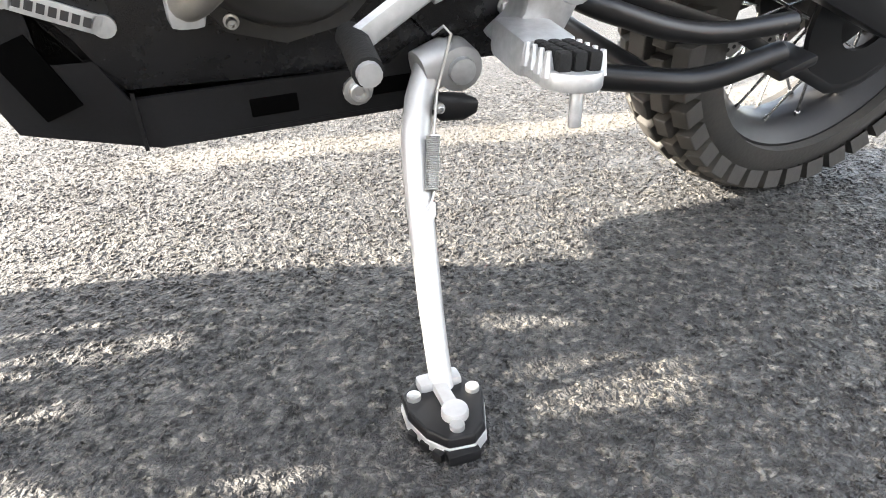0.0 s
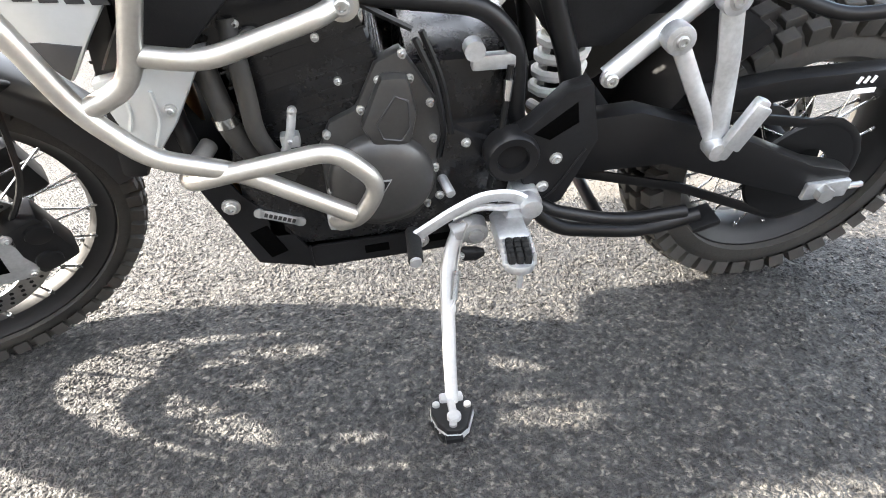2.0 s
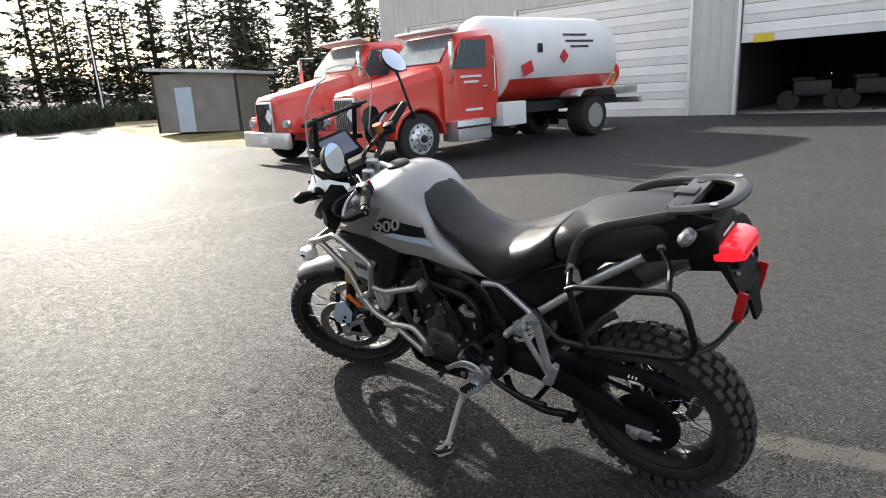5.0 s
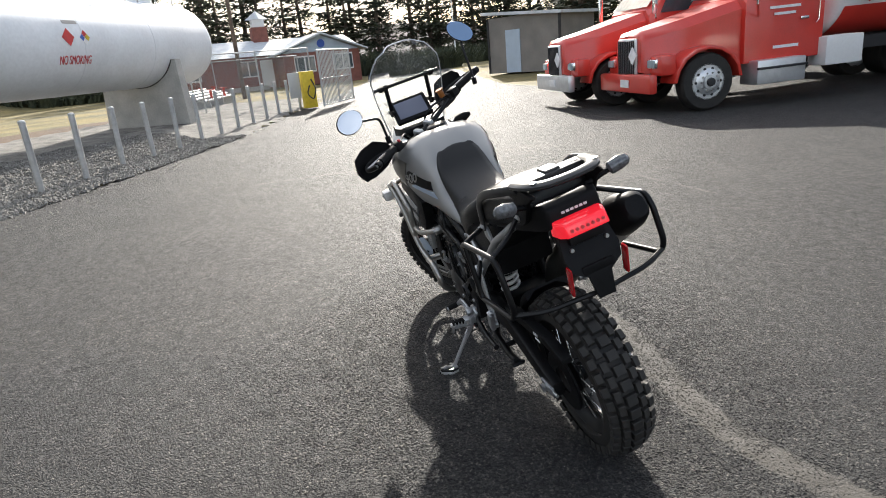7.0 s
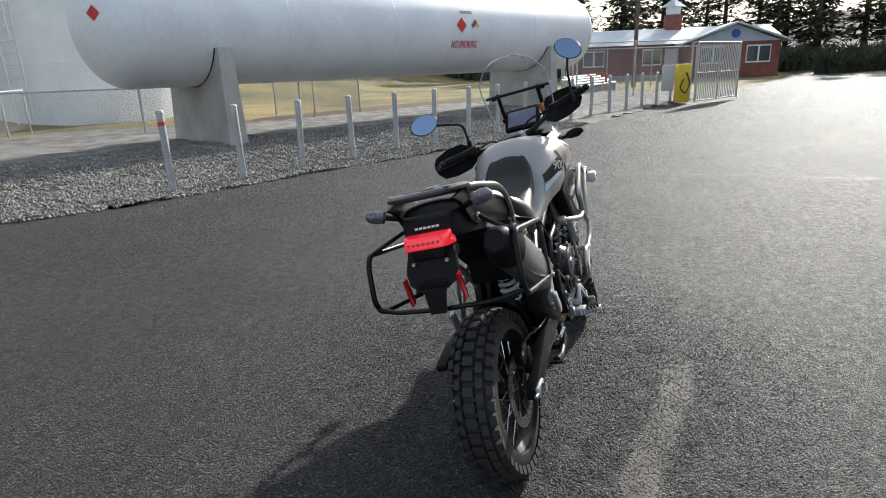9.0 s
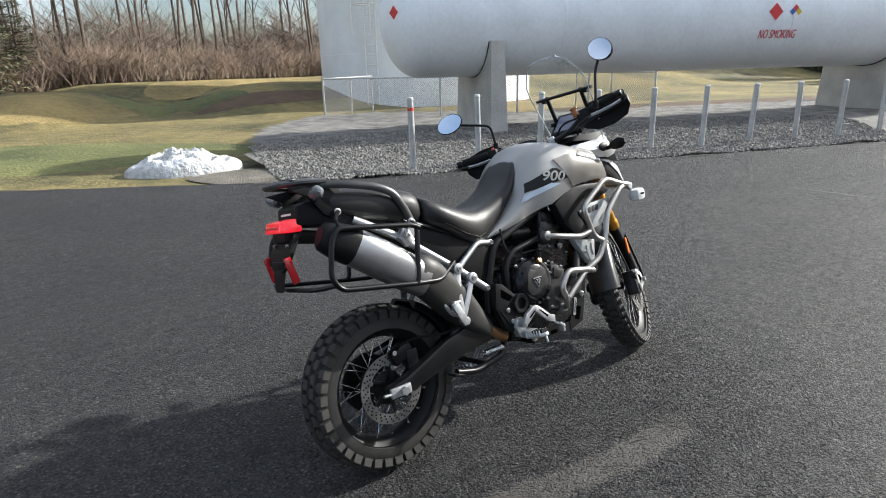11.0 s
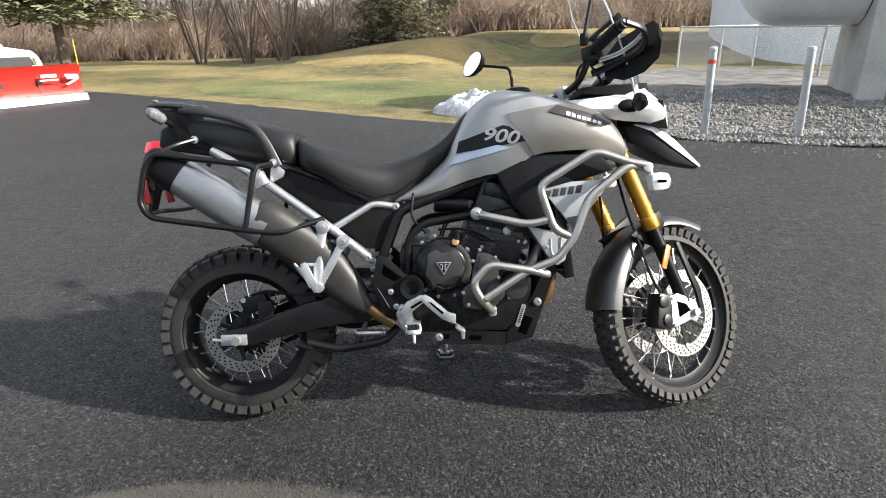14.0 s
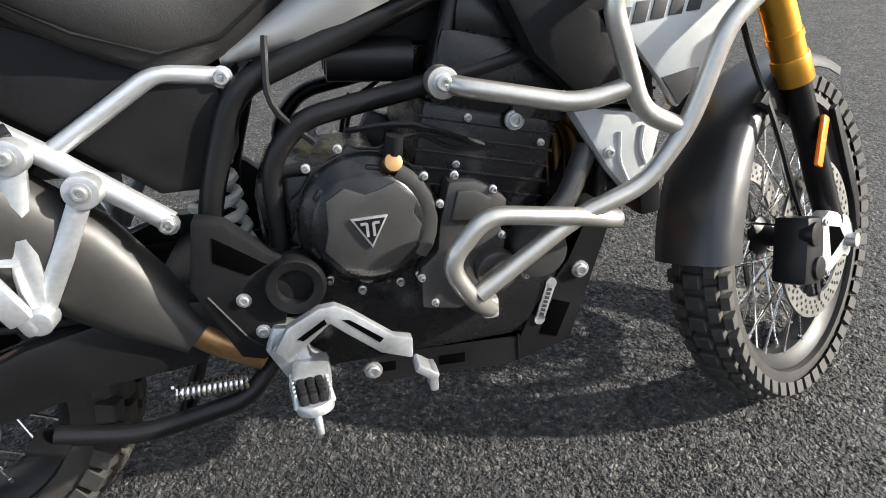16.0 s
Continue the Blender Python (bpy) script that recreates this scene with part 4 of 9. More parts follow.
def delivery_truck(m, label, has_tank=True):
    """Front towards local -y... x across (right of the driver is -x), y back, z up; wheels stand on z 0."""
    ob = thing("tank_truck", label, "truck", m, "red trucks beside the garage")
    # hood: lofted, narrow nose to wide cowl
    def ring(y, w, z0, z1, r):
        return [(-w, y, z0), (-w, y, z1 - r), (-w + r, y, z1), (0, y, z1 + 0.03), (w - r, y, z1), (w, y, z1 - r), (w, y, z0)]
    hood = loft([ring(-0.95, 0.50, 0.75, 1.38, 0.10), ring(-0.88, 0.56, 0.72, 1.46, 0.14), ring(-0.1, 0.68, 0.72, 1.62, 0.16), ring(0.85, 0.86, 0.72, 1.84, 0.16)])
    part("hood", hood, RED_PAINT, ob)
    grille = part("grille", box(0.74, 0.05, 0.68, (0, -0.97, 1.02), 0.03), ALLOY, ob, "chrome grille with upright bars")
    for i in range(9):
        part("bar", box(0.025, 0.03, 0.6, (-0.3 + i * 0.075, -1.0, 1.02)), BLACK_PRINT, grille)
    for s in (-1, 1):
        # fender as a bent sheet over the wheel
        prof = []
        for i in range(9):
            a = math.pi * (0.02 + 0.96 * i / 8)
            prof.append((-0.66 * math.cos(a), 0.5 + 0.62 * math.sin(a)))
        outer = [(y, z) for y, z in prof]
        inner = [(y * 0.9, 0.5 + (z - 0.5) * 0.9) for y, z in prof][::-1]
        fen = plate(outer + inner, s * 0.62, s * 1.14, 0.02)
        part("fender", moved(fen, pose(0, 0, 0, 0, 0, 90) @ Matrix.Diagonal((1, -1, 1, 1))), RED_PAINT, ob)
        part("fender_front", box(0.42, 0.3, 0.36, (s * 0.86, -0.72, 0.86), 0.07), RED_PAINT, ob)
        hl = part("headlight", box(0.28, 0.14, 0.17, (s * 0.82, -0.86, 0.9), 0.04), CHROME, ob)
        part("lens", box(0.22, 0.03, 0.13, (s * 0.82, -0.935, 0.9), 0.02), PALE_GLASS, hl)
        truck_wheel(ob, s * 0.98, 0, 0.5)
        truck_wheel(ob, s * 0.9, 5.6, 0.5, True)
        # mirrors
        mir = part("mirror", box(0.06, 0.10, 0.52, (s * 1.32, 0.72, 2.02), 0.02), CHROME, ob)
        part("mirror_arm", tube([(s * 1.0, 0.95, 2.3), (s * 1.32, 0.74, 2.32), (s * 1.32, 0.74, 1.7), (s * 1.0, 1.0, 1.5)], 0.018, 6), CHROME, mir)
        # door glass and handle
        gl = plate([(1.02, 1.78), (1.95, 1.78), (1.95, 2.34), (1.28, 2.34)], s * 1.0, s * 1.03)
        part("door_window", moved(gl, pose(0, 0, 0, 0, 0, 90) @ Matrix.Diagonal((1, -1, 1, 1))), DARK_GLASS, ob)
        part("door_handle", box(0.03, 0.16, 0.05, (s * 1.04, 1.88, 1.4), 0.01), CHROME, ob)
        part("grab_handle", tube([(s * 1.03, 2.12, 1.3), (s * 1.09, 2.12, 1.35), (s * 1.09, 2.12, 1.95), (s * 1.03, 2.12, 2.0)], 0.018, 6), CHROME, ob)
        st = part("step_box", box(0.5, 0.95, 0.42, (s * 0.98, 1.35, 0.55), 0.03), ALLOY, ob, "bright tread-plate step box")
        part("step_edge", box(0.08, 0.95, 0.04, (s * 1.24, 1.35, 0.62), 0.01), BLACK_PRINT, st)
        part("tool_box", box(0.45, 0.75, 0.5, (s * 0.98, 2.6, 0.78), 0.03), WHITE_STEEL, ob, "white side tool box")
        # lettering as plain bars
        for k, w in ((0, 0.6), (1, 0.42)):
            part("lettering_bar", box(0.008, w, 0.045, (s * 1.024, 1.5, 1.62 - 0.11 * k)), WHITE_PRINT, ob)
        part("lettering_bar", box(0.008, 0.5, 0.05, (s * 1.024, 1.55, 0.95)), WHITE_PRINT, ob)
    bump = part("bumper", box(2.1, 0.16, 0.34, (0, -1.0, 0.56), 0.05), RED_PAINT if has_tank else ALLOY, ob)
    part("plate_bar", box(0.32, 0.02, 0.14, (0.1, -1.09, 0.56)), WHITE_PRINT, bump)
    part("hazard_placard", moved(plate([(0.16, 0), (0, 0.16), (-0.16, 0), (0, -0.16)], -0.01, 0.01), pose(0.3, -1.02, 1.05)), WHITE_PRINT, ob)
    # cab
    def cabring(y, z0, z1, w, wt):
        return [(-w, y, z0), (-w, y, 1.75), (-wt, y, z1 - 0.12), (-wt + 0.14, y, z1), (wt - 0.14, y, z1), (wt, y, z1 - 0.12), (w, y, 1.75), (w, y, z0)]
    cab = loft([cabring(0.78, 0.72, 1.86, 0.96, 0.95), cabring(1.0, 0.72, 2.1, 1.0, 0.97), cabring(1.38, 0.72, 2.5, 1.01, 0.93), cabring(2.2, 0.72, 2.56, 1.01, 0.93), cabring(2.3, 0.74, 2.5, 0.99, 0.9)])
    part("cab", cab, RED_PAINT, ob)
    ws = bmesh.new()
    ws.faces.new([ws.verts.new(p) for p in ((-0.84, 0.82, 1.90), (0.84, 0.82, 1.90), (0.76, 1.33, 2.45), (-0.76, 1.33, 2.45))])
    bmesh.ops.solidify(ws, geom=ws.faces[:], thickness=-0.03)
    part("windshield", moved(ws, Matrix.Translation((0, -0.02, 0.03))), PALE_GLASS, ob)
    part("visor", box(1.8, 0.3, 0.05, (0, 1.2, 2.56), 0.02, (-12, 0, 0)), WHITE_STEEL, ob, "pale sun visor")
    for i in range(5):
        part("roof_light", box(0.12, 0.08, 0.06, (-0.6 + 0.3 * i, 1.5, 2.6), 0.02), SIGN_YELLOW, ob)
    # chassis
    for s in (-1, 1):
        part("chassis_rail", box(0.1, 7.9, 0.24, (s * 0.42, 3.6, 0.82)), BLACK_PRINT, ob)
        part("rear_fender", tube([(s * 0.95, 4.85, 1.0), (s * 0.95, 5.0, 1.15), (s * 0.95, 6.2, 1.15), (s * 0.95, 6.35, 1.0)], 0.32, 8, 0.1, 2, flat=0.12, side=(0, 0.02, 1)), ALLOY, ob)
    part("axle", cyl((-0.9, 5.6, 0.5), (0.9, 5.6, 0.5), 0.1, seg=12), BLACK_PRINT, ob)
    part("front_axle", cyl((-0.9, 0, 0.5), (0.9, 0, 0.5), 0.08, seg=12), BLACK_PRINT, ob)
    part("mud_flap", box(0.6, 0.02, 0.7, (-0.9, 6.35, 0.55)), BLACK_PRINT, ob)
    if has_tank:
        prof = []
        R, y0, y1 = 0.98, 2.75, 6.75
        for i in range(9):
            a = math.pi / 2 * i / 8
            prof.append((R * math.sin(a), y0 - 0.3 * math.cos(a)))
        for i in range(9):
            a = math.pi / 2 * (1 - i / 8)
            prof.append((R * math.sin(a), y1 + 0.3 * math.cos(a)))
        tank = part("tank", moved(lathe(prof, 48), pose(0, 0, 1.95)), WHITE_STEEL, ob, "white pressure tank with a red skirt")
        skirt = []
        for s in (-1, 1):
            bm = bmesh.new()
            vs = []
            for j in range(2):
                vs.append([bm.verts.new((s * (R + 0.012) * math.cos(a), (y0 + 0.05, y1 - 0.05)[j], 1.95 + (R + 0.012) * math.sin(a))) for a in (radians(-90 + 9 * k) for k in range(8))])
            for k in range(7):
                bm.faces.new((vs[0][k], vs[0][k + 1], vs[1][k + 1], vs[1][k]))
            part("red_skirt", bm, RED_PAINT, tank)
            for yy, zz, w in ((5.2, 2.45, 0.9), (5.3, 2.3, 1.1), (5.25, 2.17, 0.7)):
                part("lettering_bar", box(0.01, w, 0.05, (s * (0.985 - (zz - 1.95) ** 2 * 0.5), yy, zz), 0, (0, s * (zz - 1.95) * -55, 0)), BLACK_PRINT, tank)
            part("tank_placard", moved(plate([(0.16, 0), (0, 0.16), (-0.16, 0), (0, -0.16)], -0.01, 0.01), pose(s * 1.0, 4.6, 1.95, 0, 0, 90)), SIGN_RED, tank)
            # picture on the tank side as a plain dark shape with a red patch
            part("emblem", box(0.012, 0.16, 0.2, (s * 0.99, 3.75, 2.15), 0.004), BLACK_PRINT, tank)
            part("emblem_patch", box(0.012, 0.34, 0.26, (s * 1.0, 3.3, 1.72), 0.004, (20, 0, 0)), SIGN_RED, tank)
        deck = part("rear_deck", box(2.0, 1.1, 0.2, (0, 7.2, 1.05), 0.02), ALLOY, ob)
        for x in (-0.7, -0.3, 0.2, 0.6):
            part("valve", B(cyl((x, 7.2, 1.12), (x, 7.2, 1.5), 0.05, seg=10), cyl((x - 0.08, 7.2, 1.45), (x + 0.08, 7.2, 1.45), 0.07, seg=10)), material("brass", (0.45, 0.27, 0.10), 0.4, 0.6), deck)
        part("hose_reel", moved(lathe([(0.12, -0.3), (0.34, -0.3), (0.34, -0.27), (0.2, -0.26), (0.2, 0.26), (0.34, 0.27), (0.34, 0.3), (0.12, 0.3)], 24), pose(0.1, 7.45, 1.5)), RED_PAINT, deck)
        part("bumper_rear", box(2.1, 0.12, 0.16, (0, 7.85, 0.75), 0.02), ALLOY, ob)
    else:
        part("bed", box(2.1, 4.6, 1.1, (0, 5.2, 1.55), 0.03), material("tan_bed", (0.42, 0.24, 0.12), 0.6), ob, "tan load body behind the cab")
    return ob


delivery_truck(pose(-7.88, 6.84, 0.0, 1.2, 0, -7.5), "red delivery truck with a white gas tank beside the garage")
delivery_truck(pose(-10.2, 6.5, 0.0, 1.2, 0, -7.5), "red truck with a chrome bumper parked beside the other", False)


# ---- pickup with a snow plough ----
def pickup():
    ob = thing("pickup_truck", "white pickup truck with a red snow plough", "pickup", pose(10.4, -11.82, 0.0, 0, 0, -122) @ Matrix.Diagonal((0.88, 0.88, 0.88, 1)))
    body = loft([[(-0.95, y, z0), (-0.98, y, zm), (-0.9, y, z1), (0.9, y, z1), (0.98, y, zm), (0.95, y, z0)] for y, z0, zm, z1 in
                 ((-2.6, 0.55, 0.85, 1.02), (-2.4, 0.5, 0.9, 1.12), (-1.2, 0.45, 0.95, 1.2), (2.6, 0.5, 0.95, 1.2), (2.8, 0.55, 0.9, 1.15))])
    part("body", body, WHITE_STEEL, ob)
    cab = loft([[(-0.88, y, 1.15), (-w, y, z), (w, y, z), (0.88, y, 1.15)] for y, w, z in ((-1.25, 0.86, 1.22), (-0.5, 0.72, 1.85), (0.8, 0.72, 1.87), (1.2, 0.8, 1.25))])
    part("cab", cab, WHITE_STEEL, ob)
    ws = bmesh.new()
    ws.faces.new([ws.verts.new(p) for p in ((-0.78, -1.2, 1.27), (0.78, -1.2, 1.27), (0.68, -0.55, 1.8), (-0.68, -0.55, 1.8))])
    bmesh.ops.solidify(ws, geom=ws.faces[:], thickness=-0.03)
    part("windshield", moved(ws, Matrix.Translation((0, -0.03, 0.02))), DARK_GLASS, ob)
    for s in (-1, 1):
        part("side_window", box(0.04, 1.2, 0.4, (s * 0.82, 0.15, 1.55), 0.02, (0, s * -14, 0)), DARK_GLASS, ob)
        part("headlight", box(0.35, 0.1, 0.2, (s * 0.68, -2.58, 0.9), 0.03), CHROME, ob)
        for y in (-1.6, 1.7):
            w = part("wheel", moved(lathe([(0.2, -0.13), (0.36, -0.13), (0.39, -0.09), (0.39, 0.09), (0.36, 0.13), (0.2, 0.13)], 28, True), pose(s * 0.85, y, 0.39, 0, 0, 90)), RUBBER, ob)
            part("hub_cap", cyl((s * 0.88, y, 0.39), (s * 0.97, y, 0.39), 0.21, seg=20), ALLOY, w)
    part("grille", box(1.0, 0.06, 0.3, (0, -2.62, 0.85), 0.02), BLACK_PRINT, ob)
    part("bumper", box(1.95, 0.18, 0.22, (0, -2.7, 0.55), 0.04), BLACK_PRINT, ob)
    # plough blade, curved
    prof = [(0.16 * math.cos(a) - 3.55, 0.42 + 0.42 * math.sin(a)) for a in (radians(-85 + 20 * i) for i in range(9))]
    blade = bmesh.new()
    rows = [[blade.verts.new((x, y, z)) for y, z in prof] for x in (-1.35, 1.35)]
    for i in range(len(prof) - 1):
        blade.faces.new((rows[0][i], rows[0][i + 1], rows[1][i + 1], rows[1][i]))
    bmesh.ops.solidify(blade, geom=blade.faces[:], thickness=0.03)
    bl = part("plough_blade", blade, RED_PAINT, ob, "red curved plough blade")
    for x in (-1.2, -0.4, 0.4, 1.2):
        part("rib", box(0.04, 0.12, 0.7, (x, -3.35, 0.45)), RED_PAINT, bl)
    for x in (-1.0, 1.05):
        for k in (0, 1):
            part("chevron", plate([(x - 0.16, 0.62 - 0.22 * k), (x + 0.14, 0.60 - 0.07 * k), (x + 0.16, 0.52 - 0.02 * k), (x - 0.10, 0.50 - 0.12 * k)], -3.585, -3.570), WHITE_PRINT, bl)
    part("lettering_bar", box(0.34, 0.012, 0.07, (0.55, -3.578, 0.60)), WHITE_PRINT, bl)
    part("lettering_bar", box(0.40, 0.012, 0.03, (0.55, -3.578, 0.51)), WHITE_PRINT, bl)
    part("cutting_edge", box(2.7, 0.03, 0.16, (0, -3.55, 0.085), 0.004, (-18, 0, 0)), ALLOY, bl, "scraped steel cutting edge")
    part("plough_frame", B(box(0.1, 0.9, 0.1, (-0.4, -3.0, 0.45)), box(0.1, 0.9, 0.1, (0.4, -3.0, 0.45)), box(1.2, 0.1, 0.5, (0, -2.85, 0.75))), BLACK_PRINT, ob)
    for x in (-1.3, 1.3):
        part("marker_rod", cyl((x, -3.5, 0.8), (x, -3.5, 1.35), 0.012, seg=6), SIGN_YELLOW, ob)
    return ob


pickup()


def sedan():
    """Local y forward, x to its right; stands behind the bike's tail by the garage."""
    ob = thing("sedan", "pale silver-green saloon car parked facing the garage", "car", pose(6.1, 9.75, 0.03, 1.1, 0, -10.5))
    paint = material("pale_silver_paint", (0.50, 0.53, 0.49), 0.32, 0.35, var=0.05, coat=0.5)
    keys = ((-2.28, 0.66, 0.42, 0.86, 0.78), (-2.2, 0.80, 0.30, 0.98, 0.80), (-1.75, 0.88, 0.22, 1.02, 0.82), (-1.0, 0.90, 0.20, 0.96, 0.84), (0.6, 0.90, 0.20, 0.94, 0.84), (1.2, 0.90, 0.22, 0.92, 0.80), (1.9, 0.86, 0.24, 0.80, 0.74), (2.2, 0.74, 0.34, 0.66, 0.62))
    secs = []
    for y, w, z0, z1, wt in keys:
        half = [(w * 0.90, z0), (w, z0 + 0.14), (w * 1.01, (z0 + z1) / 2), (w * 0.99, z1 - 0.08), (wt, z1)]
        secs.append([(x, y, z) for x, z in half] + [(-x, y, z) for x, z in reversed(half)])
    part("body", loft(secs), paint, ob, angle=30)
    def roof_ring(y, w0, z0, w1, z1):
        return [(w0, y, z0), (w1, y, z1 - 0.05), (w1 - 0.12, y, z1), (-w1 + 0.12, y, z1), (-w1, y, z1 - 0.05), (-w0, y, z0)]
    part("cabin", loft([roof_ring(-1.72, 0.78, 0.98, 0.74, 1.03), roof_ring(-1.0, 0.82, 0.94, 0.62, 1.40), roof_ring(-0.2, 0.84, 0.92, 0.62, 1.45), roof_ring(0.45, 0.84, 0.92, 0.62, 1.40), roof_ring(1.25, 0.80, 0.90, 0.74, 0.95)]), DARK_GLASS, ob)
    part("roof", loft([roof_ring(-1.02, 0.60, 1.36, 0.60, 1.412), roof_ring(-0.2, 0.63, 1.41, 0.62, 1.462), roof_ring(0.44, 0.60, 1.36, 0.60, 1.412)]), paint, ob)
    for s in (-1, 1):
        for y0, y1 in ((-1.70, -1.02), (-0.28, -0.20), (0.47, 1.22)):
            part("pillar", tube([(s * 0.80, y0, 0.97), (s * 0.645, y1, 1.39 if y0 < 0.4 else 0.96)] if y0 < 0 else [(s * 0.645, y0, 1.40), (s * 0.80, y1, 0.95)], 0.03, 6), paint, ob)
        part("tail_light", box(0.34, 0.14, 0.16, (s * 0.66, -2.18, 0.84), 0.04), RED_LENS_CAR, ob)
        part("door_seam", box(0.004, 0.012, 0.62, (s * 0.913, -0.25, 0.60)), BLACK_PRINT, ob)
        part("door_seam", box(0.004, 0.012, 0.62, (s * 0.913, 0.95, 0.60)), BLACK_PRINT, ob)
        for y in (-0.5, 0.55):
            part("door_handle", box(0.03, 0.18, 0.03, (s * 0.915, y - 0.25, 0.80), 0.01), paint, ob)
        part("door_mirror", box(0.20, 0.12, 0.14, (s * 0.98, 0.85, 0.98), 0.04), paint, ob)
        for y in (-1.33, 1.36):
            m = pose(s * 0.80, y, 0.325, 0, 0, -90 if s > 0 else 90)
            # black disc on the closed body side, painting the wheel well's shade
            arch = part("wheel_arch", lathe([(0.0, 0.115), (0.36, 0.115), (0.36, 0.05), (0.0, 0.05)], 28), BLACK_PRINT, ob, m=m)
            tyre = part("tyre", lathe([(0.21, -0.08), (0.30, -0.10), (0.325, -0.07), (0.325, 0.10), (0.30, 0.13), (0.215, 0.12)], 32, True), RUBBER, ob, m=m)
            part("rim", lathe([(0.215, 0.125), (0.205, 0.11), (0.19, 0.06), (0.0, 0.05)], 28), BLACK_PRINT, tyre)
            for k in range(10):
                a = 2 * math.pi * k / 10
                part("rim_spoke", tube([(0.03 * math.cos(a), 0.118, 0.03 * math.sin(a)), (0.205 * math.cos(a + 0.08), 0.118, 0.205 * math.sin(a + 0.08))], 0.014, 6), ALLOY, tyre)
    part("plate_bar", box(0.5, 0.02, 0.12, (0, -2.3, 0.74)), WHITE_PRINT, ob)
    part("rear_bumper", box(1.5, 0.16, 0.22, (0, -2.2, 0.42), 0.06), paint, ob)
    return ob


RED_LENS_CAR = material("car_tail_lens", (0.55, 0.012, 0.02), 0.18, var=0.1, coat=0.6)
sedan()

# ---- trees ----
def add_rod(verts, faces, p0, p1, r0, r1, seg=5):
    d = (p1 - p0)
    if d.length < 1e-6:
        return
    d.normalize()
    u = d.orthogonal().normalized()
    v = d.cross(u)
    base = len(verts)
    for p, r in ((p0, r0), (p1, r1)):
        for j in range(seg):
            a = 2 * math.pi * j / seg
            verts.append(tuple(p + (u * math.cos(a) + v * math.sin(a)) * r))
    for j in range(seg):
        k = (j + 1) % seg
        faces.append((base + j, base + k, base + seg + k, base + seg + j))


def mesh_of(name, verts, faces, mat):
    me = bpy.data.meshes.new(name)
    me.from_pydata(verts, [], faces)
    me.materials.append(mat)
    return me


def child_mesh(name, verts, faces, mat, parent, label=""):
    ob = new(name, mesh_of(name, verts, faces, mat))
    ob.parent = parent
    if label:
        ob["label"] = label
    return ob


def bare_tree(seed, height, trunk_r, stems=1, spread=0.5, label="leafless tree with grey-brown bark"):
    """A winter tree: tapered stems, limbs and thin twigs."""
    r = random.Random(seed)
    tv, tf, wv, wf = [], [], [], []

    def grow(p, d, length, rad, level):
        n = 4 if level < 2 else 3
        for i in range(n):
            q = p + d * (length / n)
            r1 = rad * (1 - 0.55 / n)
            add_rod(*((tv, tf) if level < 2 else (wv, wf)), p, q, rad, r1, 7 if level == 0 else (5 if level == 1 else 3))
            p, rad = q, r1
            d = (d + Vector((r.uniform(-1, 1), r.uniform(-1, 1), r.uniform(-0.3, 0.6))) * (0.10 + 0.05 * level)).normalized()
            if level < 4 and (i > 0 or level > 0):
                for _ in range(2 if level < 3 else 1):
                    side = Vector((r.uniform(-1, 1), r.uniform(-1, 1), r.uniform(0.0, 0.7))).normalized()
                    nd = (d * (1 - spread) + side * spread).normalized()
                    grow(p, nd, length * r.uniform(0.4, 0.62), rad * r.uniform(0.42, 0.6), level + 1)
        return

    for s in range(stems):
        a = r.uniform(0, 6.3)
        lean = 0.0 if stems == 1 else 0.28
        grow(Vector((math.cos(a), math.sin(a), 0)) * (0.15 if stems > 1 else 0) + Vector((0, 0, -0.2)),
             Vector((math.cos(a) * lean, math.sin(a) * lean, 1)).normalized(), height * (1 if stems == 1 else r.uniform(0.7, 0.95)), trunk_r, 0)
    ob = thing("bare_tree", label, "tree")
    child_mesh("trunk", tv, tf, BARK, ob)
    child_mesh("twigs", wv, wf, TWIG, ob, "fine bare twigs")
    return ob


def leaf_quad(verts, faces, p, d, n, w, l):
    s = d.cross(n).normalized() * w
    b = len(verts)
    verts.extend([tuple(p - s * 0.5), tuple(p + s * 0.5), tuple(p + d * l + s * 0.25), tuple(p + d * l - s * 0.25)])
    faces.append((b, b + 1, b + 2, b + 3))


